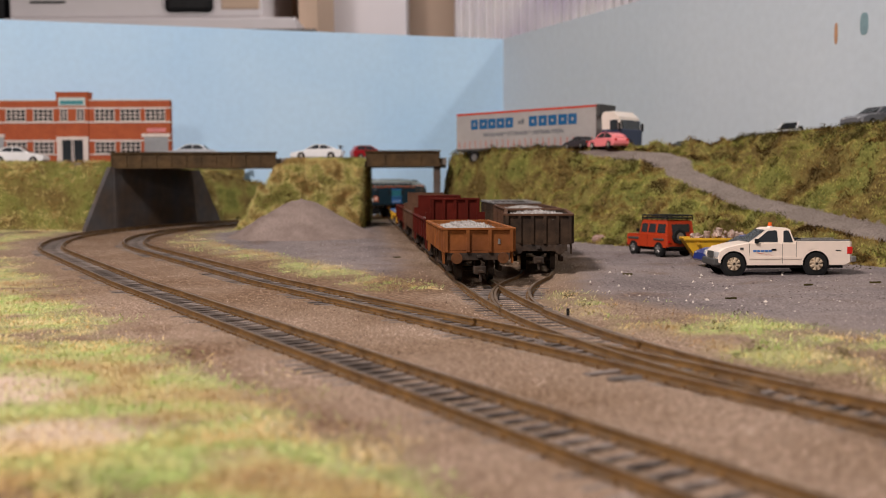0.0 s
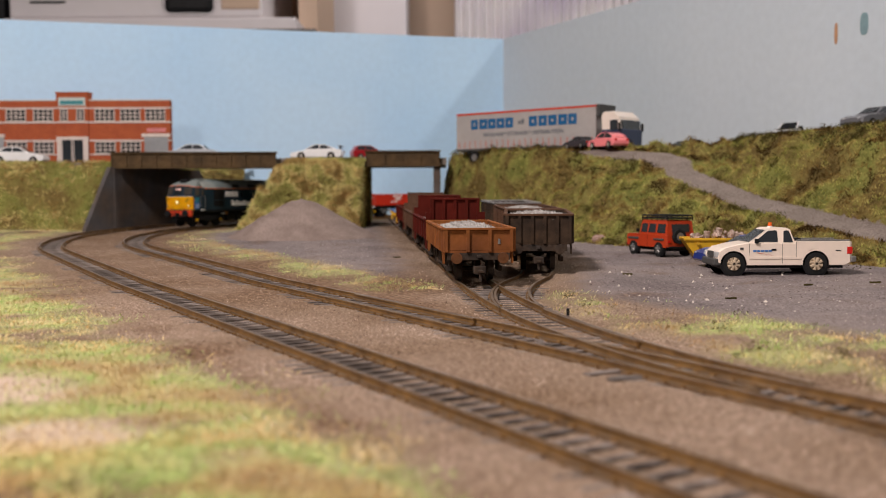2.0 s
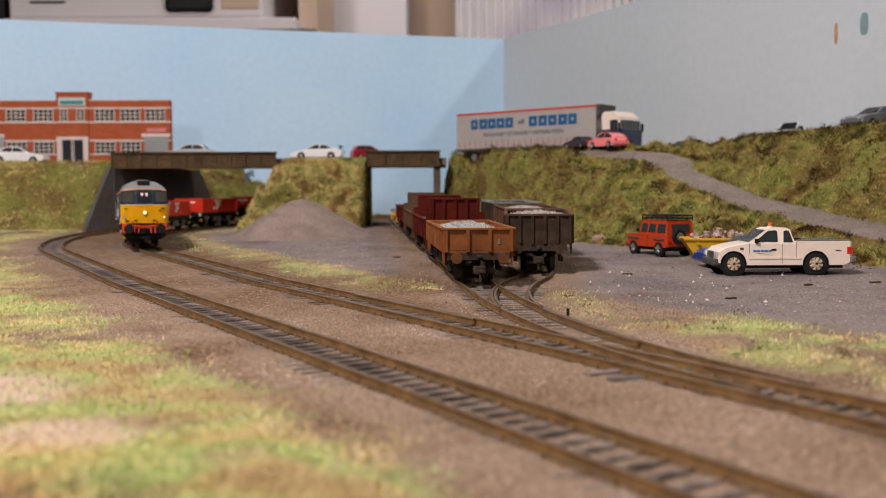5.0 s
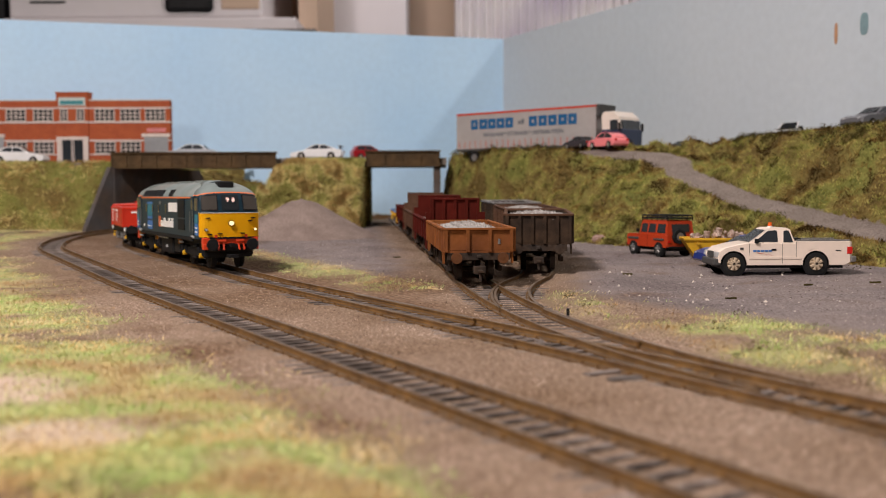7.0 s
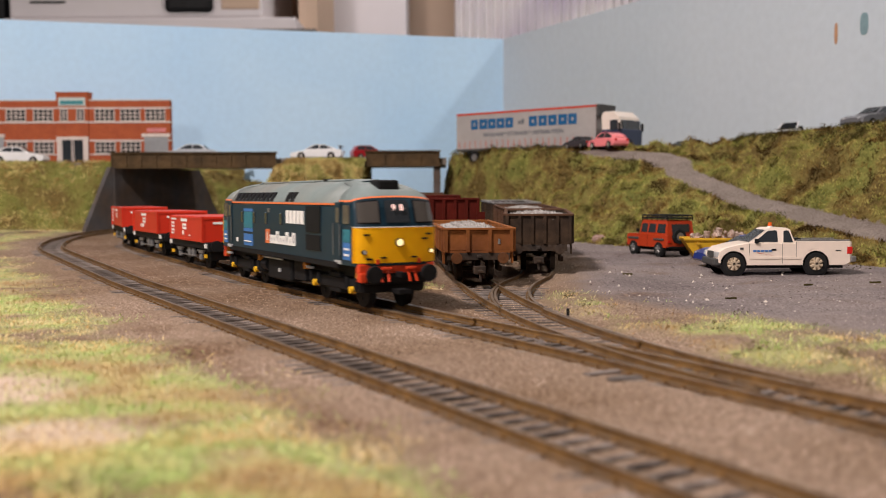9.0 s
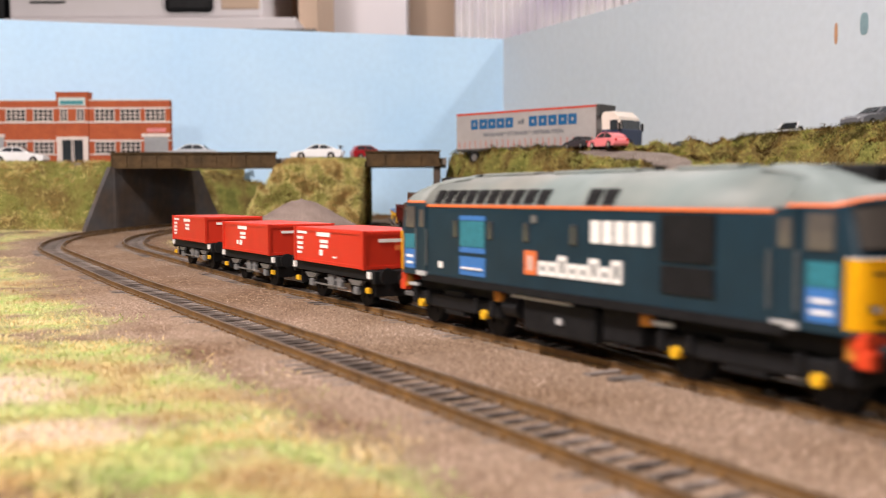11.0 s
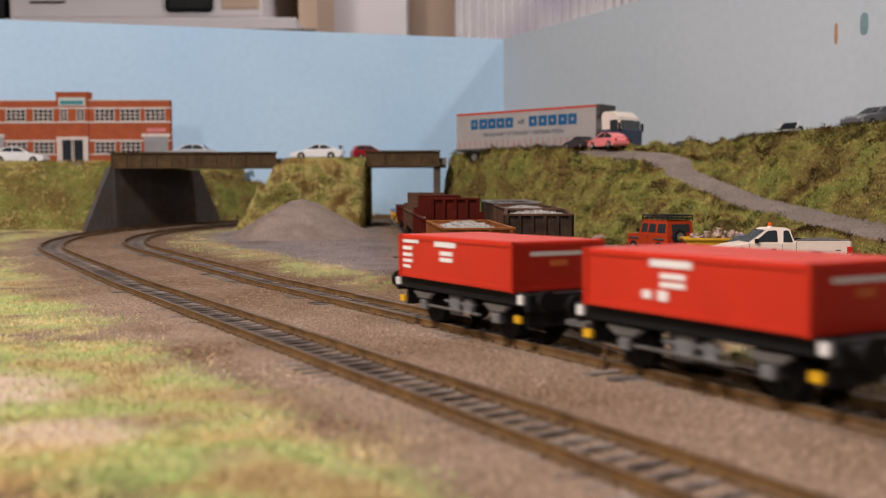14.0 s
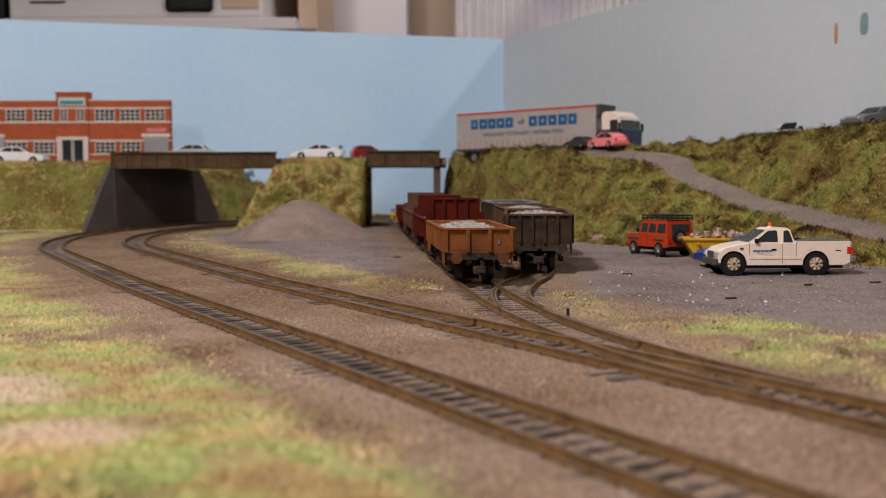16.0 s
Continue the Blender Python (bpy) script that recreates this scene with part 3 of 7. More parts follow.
        part("lettering_bar", boxes((-0.0495, -0.0376, sy * (HW + 0.0002) - 0.0004, sy * (HW + 0.0002) + 0.0004, 0.0204, 0.0209)), M_WHITE, bp_)
        sgn = -sy
        gr = part("louvre_panel", boxes((0.0395, 0.0560, sy * HW - 0.0004, sy * HW + 0.0003, 0.0205, 0.0268), (0.0395, 0.0560, sy * HW - 0.0004, sy * HW + 0.0003, 0.0278, 0.0385)), M_BLACK, root)
        for k in range(5):
            part("running_number_bar", boxes((0.0138 + k * 0.0047, 0.0174 + k * 0.0047, sy * HW - 0.0003, sy * HW + 0.0003, 0.0308, 0.0364)), M_WHITE, root)
        part("name_block", boxes((-0.0155, -0.0098, sy * HW - 0.0003, sy * HW + 0.0004, 0.0210, 0.0275)), M_ORANGE, root)
        part("name_block_core", boxes((-0.0140, -0.0115, sy * HW - 0.0003, sy * HW + 0.0006, 0.0222, 0.0262)), M_WHITE, root)
        for k in range(8):
            part("name_bar", ring_bar(-0.0088 + k * 0.0044, -0.0050 + k * 0.0044, 0.0212, 0.0250 + (0.0018 if k in (2, 5, 7) else 0), sy * HW, 0.0004), M_WHITE, root)
        part("data_panel", boxes((-0.0640, -0.0615, sy * HW - 0.0003, sy * HW + 0.0003, 0.0198, 0.0218)), M_WHITE, root)
        part("roof_bracket", boxes((-0.0125, -0.0100, sy * 0.0158 - 0.0012, sy * 0.0158 + 0.0010, 0.0352, 0.0372)), M_STEEL, root)
    for x0, x1 in ((-0.058, -0.03), (-0.02, 0.015), (0.03, 0.05)):
        part("roof_panel", boxes((x0, x1, -0.004, 0.004, 0.0485, 0.0496), bevel=0.0004), M_ROOFGREY, root)
    part("exhaust", tube((0.02, 0, 0.0485), (0.02, 0, 0.050), 0.0016, 12), M_BLACK, root)
    # underframe
    part("underframe", boxes((-0.086, 0.086, -0.0115, 0.0115, 0.0115, 0.0166)), M_BLACK, root)
    tank = part("fuel_tank", boxes((-0.020, 0.012, -0.0145, 0.0145, 0.0045, 0.0145), bevel=0.001), M_BLACK, root)
    for x in (-0.0035,):
        part("tank_label", boxes((x, x + 0.0024, -0.0151, 0.0151, 0.0082, 0.0098)), M_SILVER, tank)
    part("battery_box", boxes((0.0145, 0.029, -0.0138, 0.0138, 0.0060, 0.0150), bevel=0.0006), M_BLACK, root)
    part("compressor", tube((-0.030, -0.012, 0.0105), (-0.0225, -0.012, 0.0105), 0.0032, 12), M_BLACK, root)
    for sy in (-1, 1):
        part("pipe_run", boxes((-0.024, 0.004, sy * 0.0154 - 0.0004, sy * 0.0154 + 0.0004, 0.0138, 0.0145)), M_SILVER, root)
    for bx in (-0.061, 0.061):
        bg = part("bogie_frame", boxes((bx - 0.027, bx + 0.027, -0.0135, -0.0115, 0.0062, 0.0108), (bx - 0.027, bx + 0.027, 0.0115, 0.0135, 0.0062, 0.0108),
                                       (bx - 0.006, bx + 0.006, -0.0132, 0.0132, 0.0045, 0.0125), (bx - 0.0275, bx - 0.024, -0.0125, 0.0125, 0.006, 0.010),
                                       (bx + 0.024, bx + 0.0275, -0.0125, 0.0125, 0.006, 0.010), bevel=0.0005), M_BLACK, root)
        for ax in (bx - 0.0197, bx + 0.0197):
            for sy in (-1, 1):
                part("axlebox", tube((ax, sy * 0.0125, 0.0068), (ax, sy * 0.0147, 0.0068), 0.0014, 14), M_AXLEYEL, bg, "yellow axlebox cover")
                for dx in (-0.0045, 0.0045):
                    part("spring", tube((ax + dx, sy * 0.0138, 0.0072), (ax + dx, sy * 0.0138, 0.0115), 0.0011, 8), M_BLACK, bg)
            wheelset(root, ax, 0.0066)
        for sy in (-1, 1):
            for dx in (-0.029, 0.0285):
                part("sand_box", boxes((bx + dx - 0.0016, bx + dx + 0.0016, sy * 0.0142 - 0.001, sy * 0.0142 + 0.001, 0.0118, 0.0160)),
                     mat("sandbox_orange", (0.5, 0.19, 0.03), 0.6) if bpy.data.materials.get("sandbox_orange") is None else bpy.data.materials["sandbox_orange"], bg)
            part("step_iron", boxes((bx - 0.026, bx - 0.020, sy * 0.0150 - 0.0006, sy * 0.0150 + 0.0006, 0.0125, 0.0135)), M_SILVER, bg)
    TRAIN.append((root, 0.0, 0.061))
    return root


def make_container_wagon(lag, marks):
    root = tagged(empty("container_wagon"), "low red container wagon with white lettering on black frame", "wagon", "red wagons behind the locomotive")
    hl, hw, z0, z1 = 0.0348, 0.0160, 0.0150, 0.0296
    tub = part("container", boxes((-hl, hl, -hw, hw, z0, z1), bevel=0.0005), M_WAGRED, root, "plain red container")
    part("roof_lip", boxes((-hl - 0.0003, hl + 0.0003, -hw - 0.0003, hw + 0.0003, z1 - 0.0016, z1 - 0.0009)), M_WAGRED, tub)
    part("lower_rail", boxes((-hl - 0.0003, hl + 0.0003, -hw - 0.0003, hw + 0.0003, z0 + 0.0002, z0 + 0.0014)), M_WAGRED, tub)
    for x in (-hl + 0.0003, hl - 0.0003):
        for sy in (-1, 1):
            part("corner_post", boxes((x - 0.0007, x + 0.0007, sy * hw - 0.0007, sy * hw + 0.0007, z0, z1)), M_WAGRED, tub)
    for sy in (-1, 1):
        # lettering bars, mirrored so that they read the same way from both sides
        for (a, b, c, d) in marks:
            xa, xb = (-hl + a, -hl + b) if sy < 0 else (hl - b, hl - a)
            part("lettering_bar", boxes((xa, xb, sy * hw - 0.0002, sy * hw + 0.0002, z0 + c, z0 + d)), M_WHITE, tub)
    for ex in (-1, 1):
        part("end_lettering_bar", boxes((ex * hl - 0.0003, ex * hl + 0.0003, -0.0100, 0.0080, z1 - 0.0044, z1 - 0.0031)), M_WHITE, tub)
        part("end_badge", boxes((ex * hl - 0.0003, ex * hl + 0.0003, -0.0030, 0.0030, z1 - 0.0074, z1 - 0.0056)), M_ORANGE, tub)
    fr = part("underframe", boxes((-0.0385, 0.0385, -0.008, 0.008, 0.0120, 0.0148), bevel=0.0003), M_BLACK, root)
    for s in (-1, 1):
        ya, yb = sorted((s * 0.0126, s * 0.0148))
        part("side_sill", boxes((-0.0385, 0.0385, ya, yb, 0.0112, 0.0150), bevel=0.0003), M_BLACK, fr)
        xa, xb = sorted((s * 0.0385, s * 0.0410))
        part("headstock", boxes((xa, xb, -0.0148, 0.0148, 0.0100, 0.0150), bevel=0.0003), M_BLACK, fr)
    for ex in (-1, 1):
        for sy in (-1, 1):
            bm = tube((ex * 0.041, sy * 0.0112, 0.0132), (ex * 0.0445, sy * 0.0112, 0.0132), 0.0013, 10)
            cyl(bm, (ex * 0.0445, sy * 0.0112, 0.0132), (ex * 0.0455, sy * 0.0112, 0.0132), 0.0031, 16)
            part("buffer", bm, M_BLACK, fr)
            part("lamp_bracket", boxes((ex * 0.0378 - 0.0011, ex * 0.0378 + 0.0011, sy * 0.0150 - 0.0008, sy * 0.0150 + 0.0008, 0.0120, 0.0145)), M_WHITE, fr)
            part("step_marker", boxes((ex * 0.0355 - 0.0014, ex * 0.0355 + 0.0014, sy * 0.0146 - 0.0006, sy * 0.0146 + 0.0006, 0.0064, 0.0084)), M_AXLEYEL, fr, "small yellow marker")
        part("coupling", boxes((ex * 0.041, ex * 0.0505, -0.0022, 0.0022, 0.0058, 0.0072), (ex * 0.041, ex * 0.0465, -0.0008, 0.0008, 0.0115, 0.0130)), M_STEEL, fr)
        part("end_plate", boxes((ex * 0.0365 - 0.0006, ex * 0.0365 + 0.0006, -0.0125, 0.0125, 0.0050, 0.0115)), M_BLACK, fr)
    for ax in (-0.0225, 0.0225):
        for sy in (-1, 1):
            part("axle_guard", boxes((ax - 0.0040, ax + 0.0040, sy * 0.0122 - 0.0006, sy * 0.0122 + 0.0006, 0.0052, 0.0115), bevel=0.0003), M_BLACK, fr)
            part("axlebox", boxes((ax - 0.0019, ax + 0.0019, sy * 0.0133 - 0.0010, sy * 0.0133 + 0.0010, 0.0048, 0.0078), bevel=0.0004), M_GEAR, fr)
            bm = bmesh.new()
            for k in range(3):
                box(bm, ax - 0.0062 + k * 0.0012, ax + 0.0062 - k * 0.0012, sy * 0.0134 - 0.0007, sy * 0.0134 + 0.0007, 0.0098 - k * 0.0007, 0.0104 - k * 0.0007)
            part("leaf_spring", bm, M_STEEL, fr)
        wheelset(root, ax, 0.0060)
    for sy in (-1, 1):
        part("brake_gear", boxes((-0.009, 0.009, sy * 0.0128 - 0.0006, sy * 0.0128 + 0.0006, 0.0084, 0.0092), (-0.005, 0.001, sy * 0.0130 - 0.0008, sy * 0.0130 + 0.0008, 0.0050, 0.0108),
                                 (0.004, 0.008, sy * 0.0130 - 0.0008, sy * 0.0130 + 0.0008, 0.0060, 0.0105)), M_GEAR, fr)
        part("brake_lever", boxes((-0.018, 0.014, sy * 0.0142 - 0.0004, sy * 0.0142 + 0.0004, 0.0062, 0.0068)), M_STEEL, fr)
    TRAIN.append((root, lag, 0.0225))
    return root


make_loco()
STACK = [(0.0020, 0.0130, 0.0118, 0.0134), (0.0020, 0.0085, 0.0094, 0.0106), (0.0020, 0.0085, 0.0072, 0.0084), (0.0020, 0.0085, 0.0052, 0.0063), (0.0020, 0.0072, 0.0033, 0.0043)]
MID = [(0.0240, 0.0375, 0.0112, 0.0130), (0.0275, 0.0355, 0.0086, 0.0099), (0.0275, 0.0355, 0.0066, 0.0079)]
BADGE = [(0.0215, 0.0245, 0.0036, 0.0056), (0.0268, 0.0300, 0.0034, 0.0058), (0.0405, 0.0440, 0.0030, 0.0036)]
make_container_wagon(0.157, STACK + MID + BADGE[1:])
make_container_wagon(0.2605, MID + BADGE[:2])
make_container_wagon(0.3635, STACK + MID)


# ---- banks, mound and hill ----
def bank_material(name):
    """Olive and brown matted cover that gives way to gravel where the road runs."""
    m = bpy.data.materials.new(name)
    m.use_nodes = True
    nt = m.node_tree
    b = nt.nodes["Principled BSDF"]
    b.inputs["Roughness"].default_value = 0.97
    b.inputs["Specular IOR Level"].default_value = 0.05
    tc = nt.nodes.new("ShaderNodeTexCoord")
    cols = []
    for scale, stops in ((34, [(0.30, (0.06, 0.036, 0.012)), (0.42, (0.15, 0.10, 0.034)), (0.52, (0.20, 0.17, 0.05)), (0.60, (0.21, 0.22, 0.055)), (0.72, (0.11, 0.13, 0.03))]),
                         (420, [(0.3, (0.03, 0.022, 0.008)), (0.5, (0.14, 0.115, 0.038)), (0.7, (0.30, 0.26, 0.10))]),
                         (50, [(0.35, (0.15, 0.122, 0.105)), (0.5, (0.20, 0.165, 0.145)), (0.65, (0.25, 0.205, 0.18))]),
                         (800, [(0.35, (0.09, 0.07, 0.06)), (0.65, (0.34, 0.29, 0.25))])):
        n = nt.nodes.new("ShaderNodeTexNoise")
        n.inputs["Scale"].default_value, n.inputs["Detail"].default_value = scale, 6.0
        nt.links.new(tc.outputs["Object"], n.inputs["Vector"])
        r = nt.nodes.new("ShaderNodeValToRGB")
        while len(r.color_ramp.elements) < len(stops):
            r.color_ramp.elements.new(0.5)
        for e, (p, c) in zip(r.color_ramp.elements, stops):
            e.position, e.color = p, (*c, 1)
        nt.links.new(n.outputs["Fac"], r.inputs["Fac"])
        cols.append((r.outputs["Color"], n.outputs["Fac"]))

    def blend(fac, a, c):
        mx = nt.nodes.new("ShaderNodeMix")
        mx.data_type = "RGBA"
        if isinstance(fac, float):
            mx.inputs["Factor"].default_value = fac
        else:
            nt.links.new(fac, mx.inputs["Factor"])
        nt.links.new(a, mx.inputs["A"])
        nt.links.new(c, mx.inputs["B"])
        return mx.outputs["Result"]

    at = nt.nodes.new("ShaderNodeAttribute")
    at.attribute_name = "road"
    edge = nt.nodes.new("ShaderNodeMath")
    edge.operation = "MULTIPLY_ADD"
    edge.inputs[1].default_value = 0.9
    nt.links.new(cols[1][1], edge.inputs[0])
    nt.links.new(at.outputs["Fac"], edge.inputs[2])
    cut = nt.nodes.new("ShaderNodeMapRange")
    cut.inputs["From Min"].default_value, cut.inputs["From Max"].default_value = 0.80, 1.05
    nt.links.new(edge.outputs[0], cut.inputs["Value"])
    turf = blend(0.35, cols[0][0], cols[1][0])
    road = blend(0.45, cols[2][0], cols[3][0])
    nt.links.new(blend(cut.outputs["Result"], turf, road), b.inputs["Base Color"])
    bp = nt.nodes.new("ShaderNodeBump")
    bp.inputs["Strength"].default_value, bp.inputs["Distance"].default_value = 0.8, 0.0014
    nt.links.new(cols[1][1], bp.inputs["Height"])
    nt.links.new(bp.outputs["Normal"], b.inputs["Normal"])
    return m


M_BANK = bank_material("grassy_bank")


def fibre_material(name, stops, spread=0.2, broad=4.6, low=-1.85, scale=21.0, detail=2.5):
    m = bpy.data.materials.new(name)
    m.use_nodes = True
    nt = m.node_tree
    b = nt.nodes["Principled BSDF"]
    b.inputs["Roughness"].default_value = 0.9
    b.inputs["Specular IOR Level"].default_value = 0.05
    g = nt.nodes.new("ShaderNodeNewGeometry")
    tc = nt.nodes.new("ShaderNodeTexCoord")
    n = nt.nodes.new("ShaderNodeTexNoise")
    n.inputs["Scale"].default_value, n.inputs["Detail"].default_value = scale, detail
    nt.links.new(tc.outputs["Object"], n.inputs["Vector"])
    a = nt.nodes.new("ShaderNodeMath")
    a.operation = "MULTIPLY_ADD"
    a.inputs[1].default_value = spread
    nt.links.new(g.outputs["Random Per Island"], a.inputs[0])
    sub = nt.nodes.new("ShaderNodeMath")
    sub.operation = "MULTIPLY_ADD"
    sub.inputs[1].default_value, sub.inputs[2].default_value = broad, low
    nt.links.new(n.outputs["Fac"], sub.inputs[0])
    nt.links.new(sub.outputs[0], a.inputs[2])
    r = nt.nodes.new("ShaderNodeValToRGB")
    while len(r.color_ramp.elements) < len(stops):
        r.color_ramp.elements.new(0.5)
    for e, (p, c) in zip(r.color_ramp.elements, stops):
        e.position, e.color = p, (*c, 1)
    nt.links.new(a.outputs[0], r.inputs["Fac"])
    nt.links.new(r.outputs["Color"], b.inputs["Base Color"])
    return m


# mottled grass; darkest and brightest stops also paint the lumps' shade and light
M_FIBRE = fibre_material("bank_grass_fibre", [(0.0, (0.040, 0.022, 0.007)), (0.20, (0.13, 0.075, 0.022)), (0.38, (0.27, 0.18, 0.055)), (0.55, (0.48, 0.41, 0.135)), (0.68, (0.36, 0.36, 0.09)), (0.84, (0.16, 0.155, 0.036)), (1.0, (0.08, 0.065, 0.018))], spread=0.12, broad=4.2, low=-1.62, scale=38.0, detail=2.5)
M_LAWN = fibre_material("lawn_fibre", [(0.0, (0.42, 0.26, 0.13)), (0.26, (0.57, 0.45, 0.21)), (0.44, (0.36, 0.51, 0.16)), (0.6, (0.59, 0.60, 0.26)), (0.8, (0.70, 0.49, 0.22)), (1.0, (0.80, 0.65, 0.40))], spread=0.14, broad=3.6, low=-1.35)
# straw grass, lightened for the light on the mound and west bank
M_LIT_STRAW = fibre_material("lit_straw_fibre", [(0.0, (0.22, 0.13, 0.045)), (0.25, (0.42, 0.29, 0.105)), (0.45, (0.66, 0.53, 0.23)), (0.62, (0.62, 0.55, 0.22)), (0.8, (0.40, 0.38, 0.12)), (1.0, (0.26, 0.24, 0.07))], spread=0.12, broad=3.9, low=-1.45, scale=38.0, detail=2.5)
M_TWIG = mat("dark_foliage", (0.055, 0.042, 0.018), 0.95, 0, 0.3, 300, second=(0.09, 0.075, 0.02))
M_STONE = fibre_material("ballast_stone", [(0.0, (0.09, 0.055, 0.038)), (0.25, (0.22, 0.15, 0.106)), (0.5, (0.31, 0.22, 0.16)), (0.85, (0.42, 0.31, 0.24)), (1.0, (0.52, 0.41, 0.33))], spread=0.9, broad=0.9, low=-0.4)
M_PALE = mat("pale_chippings", (0.62, 0.55, 0.48), 0.9, 0, 0.2, 300)
M_LOAD = mat("grey_stone_load", (0.43, 0.41, 0.39), 0.9, 0, 0.35, 500, second=(0.17, 0.16, 0.15))
rng = np.random.default_rng(4)


def fibres(name, places, height, material, label, category="grass", lean=0.6, width=0.0006, copies=1, jitter=0.0012):
    """Many thin blades, each its own triangle, as one uncountable cover."""
    p = np.asarray(places, float)
    if copies > 1:
        p = np.repeat(p, copies, axis=0)
        p = p + rng.normal(0, jitter, p.shape) * np.array([1, 1, 0.35])
    n = len(p)
    a = rng.uniform(0, 2 * np.pi, n)
    h = height * rng.uniform(0.45, 1.25, n)
    tip = p + np.stack([np.cos(a) * h * lean * rng.uniform(0.2, 1, n), np.sin(a) * h * lean * rng.uniform(0.2, 1, n), h], 1)
    b = rng.uniform(0, 2 * np.pi, n)
    w = width * rng.uniform(0.6, 1.5, n)
    off_ = np.stack([np.cos(b) * w, np.sin(b) * w, np.zeros(n)], 1)
    v = np.empty((n * 3, 3))
    v[0::3], v[1::3], v[2::3] = p - off_, p + off_, tip
    f = np.arange(n * 3).reshape(n, 3)
    me = bpy.data.meshes.new(name)
    me.from_pydata(v.tolist(), [], f.tolist())
    me.materials.append(material)
    return tagged(new(name, me), label, category, kind="stuff")


def flakes(name, places, size, material, label, category="grass", puff=0.003, level=1.0):
    """Leafy crumbs of scenic foam, turned every way, as one uncountable cover."""
    p = np.asarray(places, float)
    n = len(p)
    p = p + np.stack([rng.normal(0, 0.0008, n), rng.normal(0, 0.0008, n), rng.uniform(-0.2, 1, n) ** 2 * puff], 1)
    s = size * rng.uniform(0.5, 1.6, n)
    v = np.empty((n * 4, 3))
    a = rng.normal(0, 1, (n, 3))
    a[:, 2] *= level
    a /= np.linalg.norm(a, axis=1)[:, None]
    b = np.cross(a, rng.normal(0, 1, (n, 3)))
    b[:, 2] *= level
    b /= np.linalg.norm(b, axis=1)[:, None]
    v[0::4], v[1::4], v[2::4], v[3::4] = p - a * s[:, None], p + b * s[:, None] * 0.5, p + a * s[:, None], p - b * s[:, None] * 0.5
    f = np.arange(n * 4).reshape(n, 4)
    me = bpy.data.meshes.new(name)
    me.from_pydata(v.tolist(), [], f.tolist())
    me.materials.append(material)
    return tagged(new(name, me), label, category, kind="stuff")


def stones(name, places, size, material, label, category="stones"):
    """Loose chippings: small irregular five-sided lumps, as one uncountable cover."""
    verts, faces = [], []
    for x, y, z in places:
        s = size * random.uniform(0.5, 1.5)
        a0 = random.uniform(0, 6.3)
        i = len(verts)
        for k in range(4):
            a = a0 + k * math.pi / 2 + random.uniform(-0.4, 0.4)
            r = s * random.uniform(0.7, 1.2)
            verts.append((x + math.cos(a) * r, y + math.sin(a) * r, z - s * 0.3))
        verts.append((x + random.uniform(-0.3, 0.3) * s, y + random.uniform(-0.3, 0.3) * s, z + s * random.uniform(0.6, 1.0)))
        faces += [(i + k, i + (k + 1) % 4, i + 4) for k in range(4)]
    me = bpy.data.meshes.new(name)
    me.from_pydata(verts, [], faces)
    me.materials.append(material)
    return tagged(new(name, me), label, category, kind="stuff")


def twigs(name, places, size, label):
    """Dark scrubby clumps of small leaves and stalks."""
    v, f = [], []
    for x, y, z in places:
        s = size * random.uniform(0.4, 1.3)
        for k in range(26):
            a, e = random.uniform(0, 6.3), random.uniform(0, 1)
            r = s * random.uniform(0, 1) ** 0.6
            c = Vector((x + math.cos(a) * r, y + math.sin(a) * r, z + s * e * 1.1))
            q = s * random.uniform(0.10, 0.26)
            i = len(v)
            for _ in range(3):
                v.append(tuple(c + Vector((random.uniform(-q, q), random.uniform(-q, q), random.uniform(-q, q)))))
            f.append((i, i + 1, i + 2))
    me = bpy.data.meshes.new(name)
    me.from_pydata(v, [], f)
    me.materials.append(M_TWIG)
    return tagged(new(name, me), label, "scrub", kind="stuff")


def project(x, y, line):
    """Along and signed distance (positive to the left of the line's way)."""
    best, acc = None, 0.0
    last = len(line) - 2
    for i, ((ax, ay), (bx, by)) in enumerate(zip(line[:-1], line[1:])):
        dx, dy = bx - ax, by - ay
        length = math.hypot(dx, dy)
        t = ((x - ax) * dx + (y - ay) * dy) / length ** 2
        tc = min(1.0, max(0.0, t))
        d = math.hypot(ax + dx * tc - x, ay + dy * tc - y)
        side = dx * (y - ay) - dy * (x - ax)
        if best is None or d < best[0] - 1e-9:
            best = (d, acc + tc * length, 1 if side >= 0 else -1)
        acc += length
    return best[1], best[0] * best[2]


def bumps(x, y, z=0.0):
    return 0.55 * noise.noise((x * 24, y * 24, z)) + 0.75 * noise.noise((x * 58, y * 58, z + 9)) + 0.28 * noise.noise((x * 150, y * 150, z + 4))


